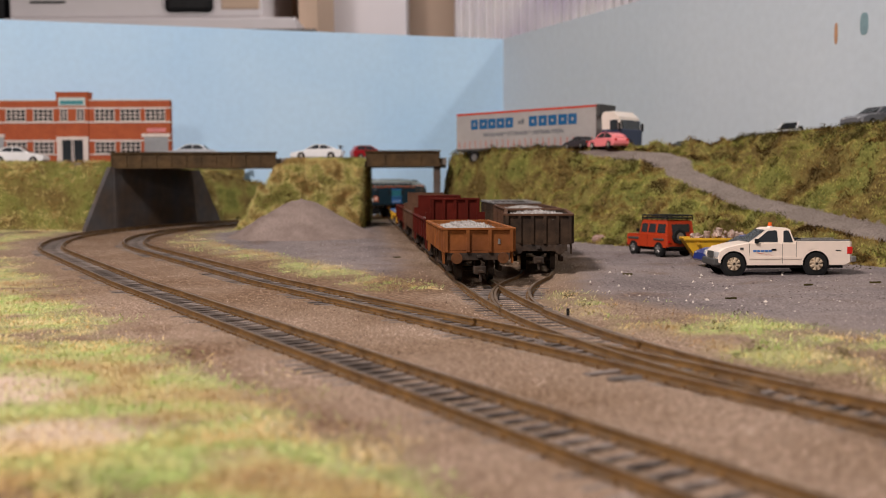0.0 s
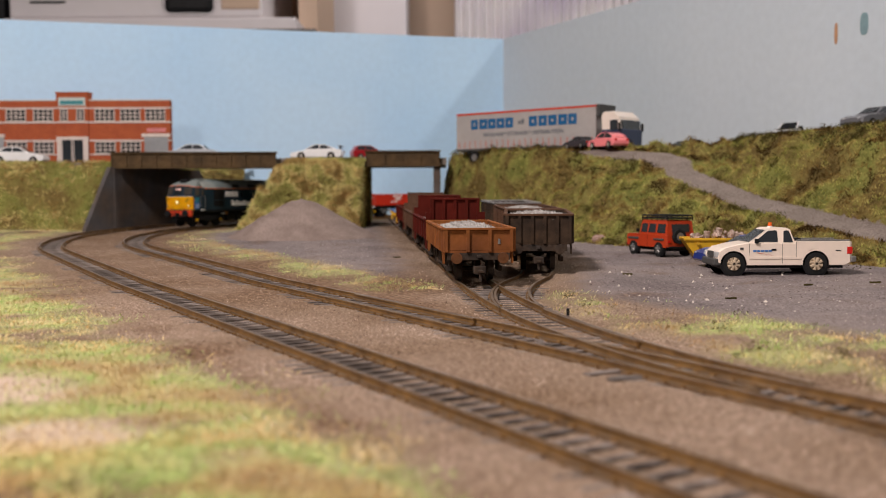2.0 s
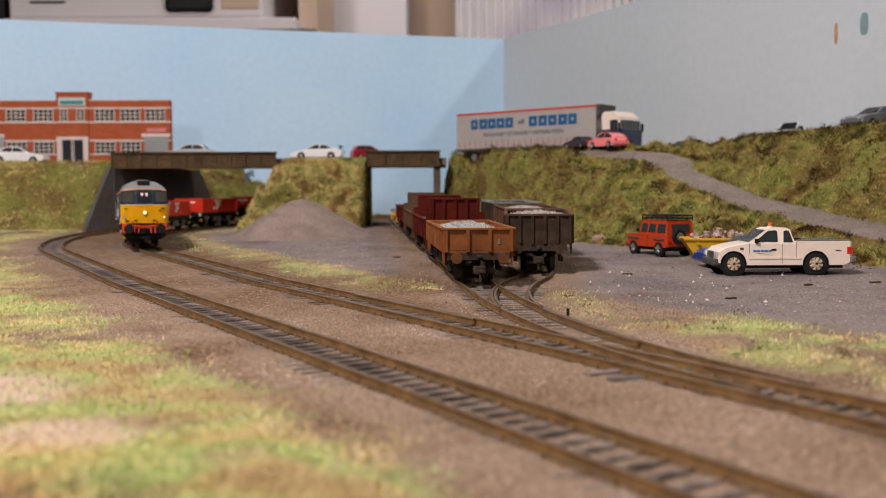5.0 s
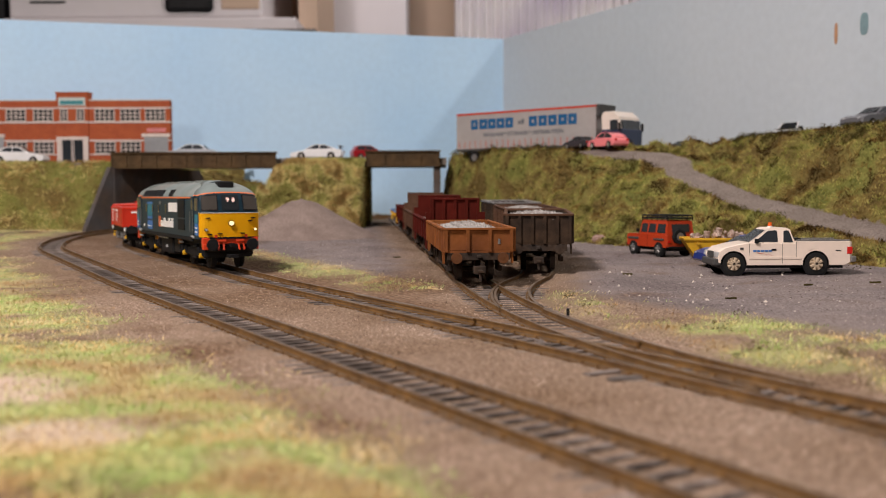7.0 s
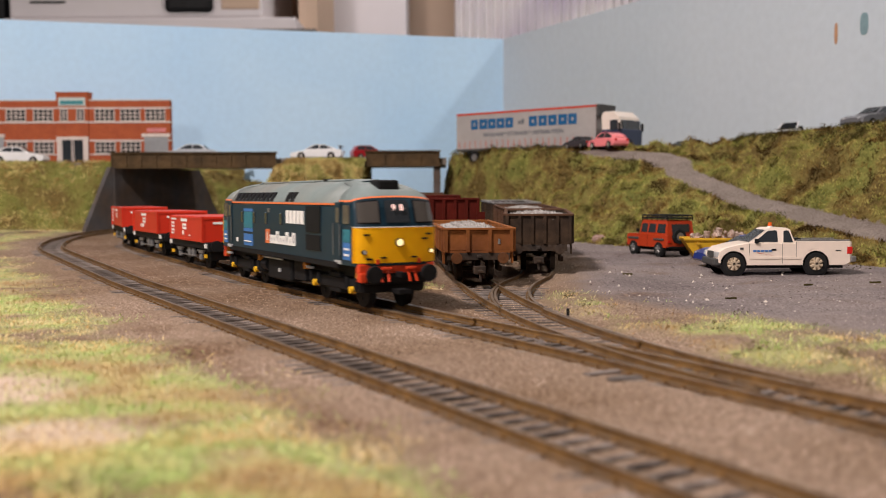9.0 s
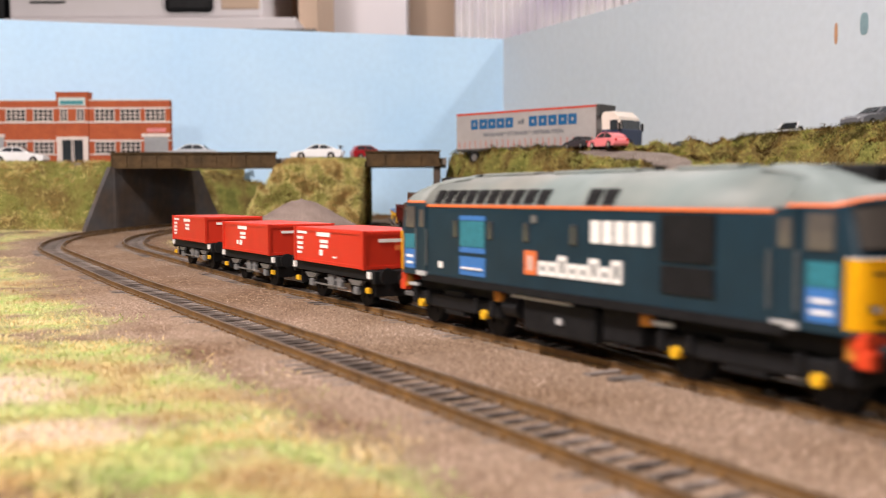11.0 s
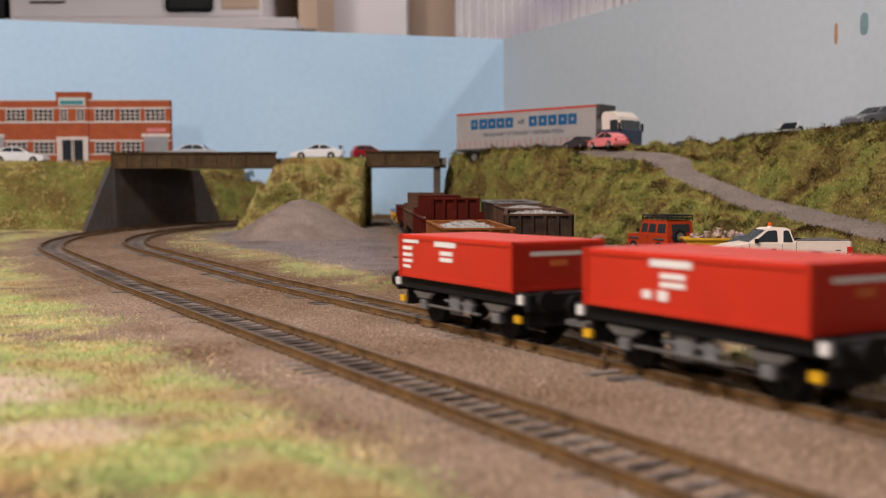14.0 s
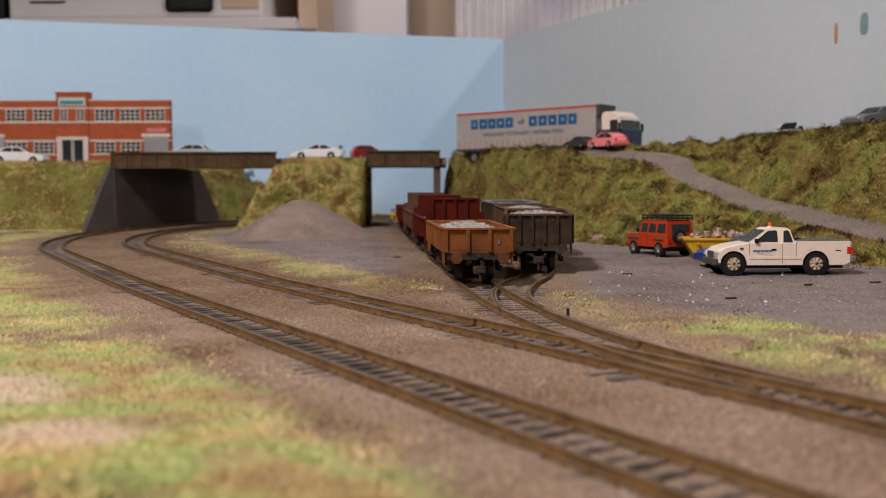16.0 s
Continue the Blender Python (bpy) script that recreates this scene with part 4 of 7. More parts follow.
def heightfield(name, x0, x1, y0, y1, step, fn, material, label, category="embankment"):
    xs, ys = np.arange(x0, x1 + step * 0.5, step), np.arange(y0, y1 + step * 0.5, step)
    idx, verts, faces, road = {}, [], [], []
    for j, y in enumerate(ys):
        for i, x in enumerate(xs):
            r = fn(float(x), float(y))
            if r is not None:
                idx[i, j] = len(verts)
                verts.append((float(x), float(y), r[0]))
                road.append(r[1])
    for j in range(len(ys) - 1):
        for i in range(len(xs) - 1):
            k = [idx.get(q) for q in ((i, j), (i + 1, j), (i + 1, j + 1), (i, j + 1))]
            if None not in k:
                faces.append(tuple(k))
    me = bpy.data.meshes.new(name)
    me.from_pydata(verts, [], faces)
    me.materials.append(material)
    me.attributes.new("road", "FLOAT", "POINT").data.foreach_set("value", [float(r) for r in road])
    me.polygons.foreach_set("use_smooth", [True] * len(faces))
    return tagged(new(name, me), label, category, kind="structure")


HILL = [(-0.002, 1.55), (-0.002, 1.085), (0.113, 0.775), (0.262, 0.556), (0.46, 0.42), (0.8, 0.30)]


def hill_profile(u):
    us = [0.0, 0.40, 0.47, 0.60, 0.68, 0.75, 0.80, 0.90, 1.01, 1.09, 1.35]
    h1 = [0.074, 0.0755, 0.0755, 0.0755, 0.077, 0.071, 0.059, 0.032, 0.014, 0.005, 0.001]
    q1 = [0.012, 0.012, 0.018, 0.024, 0.050, 0.078, 0.078, 0.056, 0.038, 0.030, 0.025]
    pl = [0.074, 0.0755, 0.0755, 0.0755, 0.080, 0.087, 0.089, 0.090, 0.092, 0.098, 0.110]
    return [float(np.interp(u, us, v)) for v in (h1, q1, pl)]


def hill_z(x, y):
    u, q = project(x, y, HILL)
    if q < -0.003 - 0.016 * max(0.0, noise.noise((x * 45, y * 45, 12)) + 0.15):
        return None
    h1, q1, pl = hill_profile(u)
    g = rise(y) - 0.004
    if q <= 0:
        return g + 0.003 * smoothstep(-0.012, 0, q), 0
    rd = 0
    if q < q1:
        t = q / q1
        z = g + 0.003 + (h1 - g - 0.003) * (0.75 * t + 0.25 * math.sin(t * math.pi / 2))
        z += 0.021 * bumps(x, y, 0.0) * math.sin(math.pi * min(1, t * 1.05)) + 0.001 * bumps(x * 2, y * 2)
    elif q < q1 + 0.030:
        t = (q - q1) / 0.030 + 0.12 * noise.noise((x * 60, y * 60, 4))
        z = h1 + 0.008 * t * (1 if u > 0.6 else 0)
        rd = smoothstep(-0.05, 0.16, t) * (1 - smoothstep(0.80, 1.05, t)) * smoothstep(0.62, 0.70, u)
    else:
        z0 = h1 + (0.008 if u > 0.6 else 0)
        t = min(1.0, (q - q1 - 0.030) / 0.055)
        z = z0 + (pl - z0) * (0.7 * t + 0.3 * math.sin(t * math.pi / 2))
        if t < 1:
            z += 0.021 * bumps(x, y, 3.0) * math.sin(math.pi * t) + 0.0015 * bumps(x * 2, y * 2) * smoothstep(0, 0.1, t)
        else:
            back = smoothstep(0.012, 0.03, q - q1 - 0.085) * smoothstep(0.68, 0.78, u)
            z += 0.0025 * bumps(x, y, 8) * (1 - back) + 0.0035 * back
    lip = 0.0125 * math.exp(-((q - q1 + 0.003) / 0.011) ** 2) * smoothstep(0.34, 0.40, u) * (1 - smoothstep(0.63, 0.72, u))
    return z + lip * (1 + 0.5 * bumps(x, y, 1.0)), rd


def inside(x, y):
    """In front of both backscene boards."""
    ax, ay = CORNER
    a = (WALL_L[0] - ax, WALL_L[1] - ay)
    b = (WALL_R[0] - ax, WALL_R[1] - ay)
    return (a[0] * (y - ay) - a[1] * (x - ax)) > 0.002 and (b[0] * (y - ay) - b[1] * (x - ax)) < -0.002


heightfield("hill", -0.014, 0.62, 0.36, 1.45, 0.0042, lambda x, y: hill_z(x, y) if inside(x, y) else None, M_BANK,
            "steep grassy hill with a gravel ramp road", "hill")

LEFT_BANK = [(-1.0, 0.93), (-0.44, 1.005), (-0.375, 1.03), (-0.348, 1.055), (-0.296, 1.185), (-0.27, 1.30)]


def left_z(x, y):
    u, q = project(x, y, LEFT_BANK)
    if q < -0.01:
        return None
    g = rise(y) - 0.004
    wide = 0.055 if u < 0.6 else float(np.interp(u, [0.6, 0.67, 0.80, 0.85], [0.055, 0.006, 0.006, 0.035]))
    t = min(1.0, max(0.0, q / wide))
    z = g + (0.0790 - g) * (0.7 * t + 0.3 * math.sin(t * math.pi / 2))
    if 0 < t < 1:
        z += 0.028 * bumps(x, y, 5.0) * math.sin(math.pi * t)
    return z, (1 if q > wide + 0.006 else 0)


heightfield("embankment_west", -0.85, -0.26, 0.92, 1.40, 0.006, lambda x, y: left_z(x, y) if inside(x, y) else None, M_BANK,
            "grassy embankment carrying the road beside the bridge")


def mound_z(x, y):
    g = rise(y) - 0.004
    tx = min(1.0, max(0.0, (x + 0.209) / 0.046))
    ty = min(1.0, max(0.0, (y - 0.985) / 0.052))
    t = min(tx, ty)
    z = g + (0.0795 - g) * (0.8 * t + 0.2 * math.sin(t * math.pi / 2))
    z += 0.020 * bumps(x, y, 2.0) * math.sin(math.pi * min(1, t)) + 0.0012 * bumps(x * 2, y * 2)
    return z, 0


heightfield("mound", -0.212, -0.084, 0.98, 1.16, 0.0055, mound_z, M_BANK, "grassy mound between the two bridges")
tagged(part("retaining_wall", prism(bmesh.new(), [(0.992, 0.004), (1.046, 0.0795), (1.16, 0.0795), (1.16, 0.004)], -0.0872, -0.0836, axis="x"), M_BANK),
       "dark retaining wall at the side of the mound", "wall", kind="structure")
tagged(part("retaining_wall", boxes((-0.20, -0.0875, 1.156, 1.160, 0.0, 0.0795)), M_CONCRETE),
       "dark retaining wall at the side of the mound", "wall", kind="structure")


def far_z(x, y):
    u, q = project(x, y, [(-0.30, 1.235), (-0.235, 1.315), (-0.12, 1.385), (0.05, 1.435)])
    if q < -0.006:
        return None
    g = rise(y) - 0.004
    top = float(np.interp(u, [0, 0.06, 0.14, 0.3], [0.074, 0.072, 0.052, 0.022]))
    t = min(1.0, max(0.0, q / 0.035))
    return g + (top - g) * math.sin(t * math.pi / 2) + 0.004 * bumps(x, y, t) * t, 0


heightfield("embankment_back", -0.40, 0.05, 1.2, 1.46, 0.006, lambda x, y: far_z(x, y) if inside(x, y) else None, M_BANK,
            "low grassy bank against the sky-blue board")


def scatter(x0, x1, y0, y1, n, fn, keep=None):
    out = []
    for _ in range(n):
        x, y = random.uniform(x0, x1), random.uniform(y0, y1)
        if not inside(x, y):
            continue
        r = fn(x, y)
        if r is None or r[1] > 0.45:
            continue
        if keep and not keep(x, y, r[0]):
            continue
        out.append((x, y, r[0]))
    return out


hill_pts = scatter(-0.01, 0.42, 0.42, 1.12, 150000, hill_z)
fibres("hill_grass", hill_pts, 0.0026, M_FIBRE, "matted olive and straw grass covering the hill", lean=1.3, width=0.00028, copies=3)
fibres("embankment_grass", scatter(-0.6, -0.30, 0.93, 1.14, 16000, left_z) + scatter(-0.40, -0.26, 1.12, 1.32, 4000, left_z), 0.0032, M_LIT_STRAW, "matted straw grass covering the embankment, lightened as lit", lean=1.3, width=0.0004, copies=4)
fibres("mound_grass", scatter(-0.212, -0.085, 0.98, 1.08, 14000, mound_z), 0.0030, M_LIT_STRAW, "matted straw-coloured grass covering the mound, lightened as lit", lean=1.3, width=0.0004, copies=4)
flakes("mound_side_grass", [(-0.0834, y, z) for y, z in ((random.uniform(0.99, 1.12), random.uniform(0.008, 0.08)) for _ in range(3000)) if z < 0.0795 * (y - 0.985) / 0.05], 0.0008, M_LIT_STRAW, "matted grass on the steep side of the mound", puff=0.001)
fibres("bank_grass", scatter(-0.32, 0.03, 1.22, 1.42, 6000, far_z), 0.003, M_FIBRE, "matted grass covering the low bank", lean=1.3, width=0.0004, copies=3)
crest = []
for p in hill_pts:
    if p[2] > 0.076 and random.random() < 0.8:
        u, q = project(p[0], p[1], HILL)
        edge = hill_profile(u)[1] + (0.085 if u > 0.72 else 0.0)
        if abs(q - edge) < 0.012 and noise.noise((p[0] * 22, p[1] * 22, 2)) > -0.15:
            crest.append(p)
spots = [p for p in hill_pts if noise.noise((p[0] * 40, p[1] * 40, 6)) > 0.30][::14]
twigs("hill_scrub", crest[::2][:1000] + spots[:420], 0.0042, "dark brown scrub growing on the hill crest")


# ---- cover of the level ground ----
def flat(x, y):
    return ground_z(x, y), 0


lawn, gravel, tufts = [], [], []
for _ in range(150000):
    y = 0.1 + 0.92 * random.random() ** 1.5
    x = random.uniform(-0.5, 0.5) * y
    if abs(x) > 0.49 * y + 0.02:
        continue
    g, d = zones(x, y)
    k = random.random()
    if min(abs(side_outer(x, y)), abs(side_inner(x, y))) < 0.0165:
        continue
    if k < g * 0.95 and y > 0.13:
        lawn.append((x, y, ground_z(x, y) - 0.0002))
    elif k > 0.70 and d < 0.4 and g < 0.5:
        gravel.append((x, y, ground_z(x, y)))
    elif k > 0.988:
        tufts.append((x, y, ground_z(x, y)))
fibres("lawn_grass", lawn, 0.0011, M_LAWN, "short pale green and straw grass on the level ground", lean=1.6, width=0.00016, copies=3, jitter=0.0016)
stones("loose_ballast", gravel, 0.00036, M_STONE, "fine brown loose ballast beside the rails")
stones("pale_chips", tufts[::2], 0.00038, M_PALE, "scattered pale chippings on the ground")
fibres("tufted_grass", [p for p in lawn if side_inner(p[0], p[1]) > 0.02 and noise.noise((p[0] * 45, p[1] * 45, 31)) > 0.12][:5000], 0.0015, M_LAWN, "wispy green tufts along the edge of the yard", lean=0.8, width=0.0003)
twigs("ground_scrub", [(x, y, z) for x, y, z in lawn if noise.noise((x * 50, y * 50, 3)) > 0.34 and x > 0.03][::7][:70], 0.0024, "small dark weeds in the grass strip")

# gravel heap
def heap():
    cx, cy, n = -0.125, 0.868, 44
    verts, faces = [], []
    rings = 16
    for j in range(rings + 1):
        r = j / rings
        for i in range(n):
            a = 2 * math.pi * i / n
            rr = r * (1 + 0.10 * noise.noise((math.cos(a) * 1.6, math.sin(a) * 1.6, 2)))
            x, y = cx + math.cos(a) * 0.070 * rr, cy + math.sin(a) * 0.066 * rr
            second = 0.021 * math.exp(-(((x + 0.158) / 0.016) ** 2 + ((y - 0.83) / 0.018) ** 2))
            h = 0.041 * (1 - r) ** 1.08 * (1 - 0.12 * math.exp(-(r / 0.12) ** 2)) + second * (1 - r)
            verts.append((x, y, rise(y) - 0.003 + h + 0.0009 * noise.noise((x * 110, y * 110, 1)) * (0.3 + r)))
    for j in range(rings):
        for i in range(n):
            k = (i + 1) % n
            faces.append((j * n + i, (j + 1) * n + i, (j + 1) * n + k, j * n + k))
    me = bpy.data.meshes.new("gravel_heap")
    me.from_pydata(verts, [], faces)
    me.polygons.foreach_set("use_smooth", [True] * len(faces))
    me.materials.append(mat("heap_gravel", (0.25, 0.195, 0.17), 0.95, 0, 0.25, 60, 0.0008, 1100, second=(0.19, 0.145, 0.125), fine=14))
    return tagged(new("gravel_heap", me), "conical heap of fine grey-brown gravel on the yard", "gravel heap")


heap()

# ---- bridges and road deck ----
def girder(x0, y0, x1, y1, z0, z1, ribs, label):
    root = tagged(empty("bridge_girder"), label, "bridge", "bridges under the road")
    a = math.degrees(math.atan2(y1 - y0, x1 - x0))
    L = math.hypot(x1 - x0, y1 - y0)
    root.matrix_basis = pose(x0, y0, 0, 0, 0, a)
    part("web", boxes((0, L, 0.001, 0.004, z0 + 0.001, z1 - 0.001)), M_GIRDER, root)
    part("flange", boxes((-0.001, L + 0.001, -0.001, 0.006, z1 - 0.0016, z1)), M_GIRDER, root)
    part("flange", boxes((-0.001, L + 0.001, -0.001, 0.006, z0, z0 + 0.0016)), M_GIRDER, root)
    for i in range(ribs + 1):
        x = 0.001 + (L - 0.002) * i / ribs
        part("stiffener", boxes((x - 0.0006, x + 0.0006, -0.0004, 0.0012, z0 + 0.0016, z1 - 0.0016)), M_GIRDER, root)
    return root


girder(-0.3510, 1.040, -0.1775, 1.048, 0.0720, 0.0893, 11, "long weathered brown plate girder bridge over the running lines")
girder(-0.0823, 1.050, -0.0030, 1.052, 0.0733, 0.0903, 4, "short weathered brown girder bridge over the sidings")
tagged(part("road_deck", boxes((-0.352, -0.178, 1.050, 1.165, 0.0745, 0.0822), (-0.178, 0.004, 1.06, 1.165, 0.0748, 0.0826)), M_ROAD), "grey road deck crossing both bridges", "road", kind="structure")
tagged(part("bridge_pillar", boxes((-0.0100, -0.0025, 1.056, 1.075, 0.004, 0.0748), bevel=0.0005), M_CONCRETE), "dark concrete pier under the short bridge", "pier", kind="structure")
ab = tagged(empty("bridge_abutment"), "dark concrete bridge abutment with sloping wing walls", "abutment", kind="structure")
L_AB = math.hypot(0.055, 0.14)
ab.matrix_basis = pose(-0.347, 1.038, 0, 0, 0, math.degrees(math.atan2(0.14, 0.055)))
part("abutment_wall", boxes((0.0, L_AB, 0, 0.006, 0.0, 0.0735)), M_CONCRETE, ab)
part("wing_wall", prism(bmesh.new(), [(-0.046, 0.004), (-0.0005, 0.004), (-0.0005, 0.0735), (-0.004, 0.0735)], 0.0005, 0.0055), M_CONCRETE, ab)
part("wing_wall", prism(bmesh.new(), [(L_AB + 0.0005, 0.004), (L_AB + 0.05, 0.004), (L_AB + 0.003, 0.0735), (L_AB + 0.0005, 0.0735)], 0.0005, 0.0055), M_CONCRETE, ab)

def boulder(x, y, z, s, material, label):
    bm = bmesh.new()
    bmesh.ops.create_icosphere(bm, subdivisions=2, radius=s)
    for v in bm.verts:
        v.co *= 1 + 0.28 * noise.noise(v.co * 160 + Vector((x * 50, 0, 0)))
        v.co.z *= 0.75
    return tagged(part("boulder", bm, material, m=pose(x, y, z, 0, 0, 40)), label, "stone")


boulder(0.1235, 0.772, rise(0.772) + 0.002, 0.0058, mat("pinkish_boulder", (0.33, 0.22, 0.18), 0.9, 0, 0.2, 200), "pinkish brown boulder at the foot of the hill")
stones("yard_grit", [(x, y, ground_z(x, y)) for x, y in ((random.uniform(-0.12, 0.26), random.uniform(0.36, 0.95)) for _ in range(5200)) if zones(x, y)[1] > 0.6], 0.0005,
       fibre_material("yard_grit", [(0.0, (0.05, 0.035, 0.03)), (0.5, (0.16, 0.13, 0.125)), (1.0, (0.45, 0.40, 0.38))], spread=0.9, broad=0.6, low=-0.25), "fine loose grit on the grey yard")
stones("yard_chips", [(x, y, ground_z(x, y)) for x, y in ((random.uniform(0.02, 0.24), random.uniform(0.36, 0.56)) for _ in range(60)) if zones(x, y)[1] > 0.6], 0.0010, M_PALE, "scattered white chippings on the grey yard")
for x, y, a in ((0.1185, 0.402, 12), (0.098, 0.520, -20), (0.172, 0.46, 35), (-0.03, 0.64, 5), (0.21, 0.475, -8)):
    bm = boxes((-0.0026, 0.0026, -0.0006, 0.0006, 0, 0.0009), bevel=0.0002)
    for v in bm.verts:
        v.co.y += 0.0006 * math.sin(v.co.x * 900 + a) + random.uniform(-0.0002, 0.0002)
        v.co.z += random.uniform(-0.0001, 0.0004)
        taper = 0.55 + 0.45 * math.cos(v.co.x * 420)
        v.co.y, v.co.z = v.co.y * taper, v.co.z * taper
    tagged(part("stick", bm, M_TWIG, m=pose(x, y, ground_z(x, y), 0, 0, a)), "dark twig lying on the grey yard", "twig")
twigs("yard_weeds", [(0.226 + random.uniform(-0.012, 0.02), 0.545 + random.uniform(-0.012, 0.012), 0.001) for _ in range(9)], 0.0045, "dark weeds growing behind the pickup")


# ---- wagons standing on the sidings ----
M_RUSTWAG = mat("rusty_orange_wagon", (0.27, 0.095, 0.026), 0.75, 0, 0.25, 60, 0.0002, 500, second=(0.14, 0.05, 0.02))
M_DARKWAG = mat("dark_brown_wagon", (0.030, 0.021, 0.016), 0.75, 0, 0.25, 60, 0.0002, 500, second=(0.052, 0.032, 0.02))
M_REDWAG = mat("maroon_wagon", (0.085, 0.010, 0.006), 0.8, 0, 0.2, 50, 0.0001, 500, second=(0.055, 0.008, 0.005))
M_BROWNWAG = mat("faded_brown_wagon", (0.105, 0.055, 0.034), 0.75, 0, 0.2, 60, 0.0002, 500, second=(0.07, 0.036, 0.022))
M_YELWAG = mat("yellow_wagon", (0.68, 0.38, 0.03), 0.55, 0, 0.12, 60)
M_BUFRUST = mat("rusty_buffer", (0.15, 0.06, 0.025), 0.75, 0, 0.25, 120, second=(0.09, 0.04, 0.02))
M_UNDER = mat("rusty_underframe", (0.06, 0.04, 0.028), 0.8, 0, 0.3, 120, second=(0.035, 0.028, 0.024))


def place_on(line, dist):
    acc = 0.0
    for (ax, ay), (bx, by) in zip(line[:-1], line[1:]):
        d = math.hypot(bx - ax, by - ay)
        if acc + d >= dist:
            t = (dist - acc) / d
            return ax + (bx - ax) * t, ay + (by - ay) * t
        acc += d
    return line[-1]


def rail_pose(line, mid, half):
    a, b = place_on(line, mid - half), place_on(line, mid + half)
    x, y = (a[0] + b[0]) / 2, (a[1] + b[1]) / 2
    return pose(x, y, rise(y), 0, -math.degrees(0.0185 if y > 0.5 else 0), math.degrees(math.atan2(b[1] - a[1], b[0] - a[0])))


def open_wagon(m, label, body, L=0.088, W=0.0345, z0=0.0163, z1=0.0262, ribs=6, ends=None, load=None, level=0.001, end_ribs=3, band=None, fall=0.0):
    root = tagged(empty("open_wagon", m), label, "wagon", "wagons on the sidings")
    hl, hw, th = L / 2, W / 2, 0.0009
    for sy in (-1, 1):
        side = part("side_wall", boxes((-hl, hl, sy * hw - th * (sy > 0), sy * hw + th * (sy < 0), z0, z1), bevel=0.0002), body, root)
        part("top_rail", boxes((-hl, hl, sy * hw - 0.0011, sy * hw + 0.0011, z1, z1 + 0.0011), bevel=0.0002), band or body, side)
        for i in range(ribs + 1):
            x = -hl + 0.0012 + (L - 0.0024) * i / ribs
            part("rib", boxes((x - 0.0008, x + 0.0008, sy * hw - 0.0010, sy * hw + 0.0010, z0 - 0.0006, z1)), body, side)
    for ex in (-1, 1):
        top = ends if ends else z1
        x = ex * hl
        inset = 0.0026 if ends else 0.0
        end = part("end_wall", boxes((x - th * (ex > 0), x + th * (ex < 0), -hw + 0.0003, hw - 0.0003, z0, z1), bevel=0.0002), body, root)
        if ends:
            part("end_board", boxes((x - th * (ex > 0), x + th * (ex < 0), -hw + inset, hw - inset, z1, top), bevel=0.0002), body, end)
        part("end_top_rail", boxes((x - 0.0011, x + 0.0011, -hw + inset, hw - inset, top, top + 0.0011), bevel=0.0002), band or body, end)
        for i in range(end_ribs + 1):
            y = -hw + inset + 0.0012 + (W - 2 * inset - 0.0024) * i / end_ribs
            part("end_rib", boxes((x - 0.0010, x + 0.0010, y - 0.0008, y + 0.0008, z0 - 0.0006, top)), body, end)
        if ends:
            for sy in (-1, 1):
                part("end_step", boxes((x - 0.0013, x + 0.0013, sy * (hw - 0.0014) - 0.0016, sy * (hw - 0.0014) + 0.0016, z1, z1 + (ends - z1) * 0.42)), body, end)
    part("floor", boxes((-hl, hl, -hw, hw, z0 - 0.0012, z0)), body, root)
    fr = part("underframe", boxes((-hl, hl, -0.0140, -0.0118, z0 - 0.0042, z0 - 0.0012), (-hl, hl, 0.0118, 0.0140, z0 - 0.0042, z0 - 0.0012),
                                  (-hl, -hl + 0.002, -0.0155, 0.0155, z0 - 0.0048, z0 - 0.0012), (hl - 0.002, hl, -0.0155, 0.0155, z0 - 0.0048, z0 - 0.0012), bevel=0.0002), M_UNDER, root)
    for ex in (-1, 1):
        for sy in (-1, 1):
            zb = z0 - 0.0034
            bm = tube((ex * hl, sy * 0.0113, zb), (ex * (hl + 0.0040), sy * 0.0113, zb), 0.0016, 12)
            cyl(bm, (ex * (hl + 0.0040), sy * 0.0113, zb), (ex * (hl + 0.0050), sy * 0.0113, zb), 0.0027, 20)
            part("buffer", bm, M_BUFRUST if fall else M_UNDER, fr)
        part("coupling_box", boxes((ex * (hl - 0.001), ex * (hl + 0.0055), -0.0028, 0.0028, 0.0052, 0.0088), (ex * hl, ex * (hl + 0.004), -0.001, 0.001, z0 - 0.0035, z0 - 0.002), bevel=0.0003), M_UNDER, fr)
        ax = ex * hl * 0.58
        for sy in (-1, 1):
            part("axle_guard", boxes((ax - 0.0042, ax + 0.0042, sy * 0.0120 - 0.0006, sy * 0.0120 + 0.0006, 0.0050, z0 - 0.003), bevel=0.0003), M_UNDER, fr)
            part("axlebox", boxes((ax - 0.0017, ax + 0.0017, sy * 0.0132 - 0.0009, sy * 0.0132 + 0.0009, 0.0046, 0.0074), bevel=0.0003), M_UNDER, fr)
        bm = bmesh.new()
        for sy in (-1, 1):
            cyl(bm, (ax, sy * 0.0072, 0.0060), (ax, sy * 0.0094, 0.0060), 0.0060, 20)
            cyl(bm, (ax, sy * 0.0066, 0.0060), (ax, sy * 0.0072, 0.0060), 0.0066, 20)
        cyl(bm, (ax, -0.0072, 0.006), (ax, 0.0072, 0.006), 0.001, 8)
        part("wheelset", bm, M_UNDER, root)
        for sy in (-1, 1):
            part("brake_shoe", boxes((ax - ex * 0.0072 - 0.0007, ax - ex * 0.0072 + 0.0007, sy * 0.0083 - 0.0012, sy * 0.0083 + 0.0012, 0.0035, 0.0105)), M_UNDER, fr)
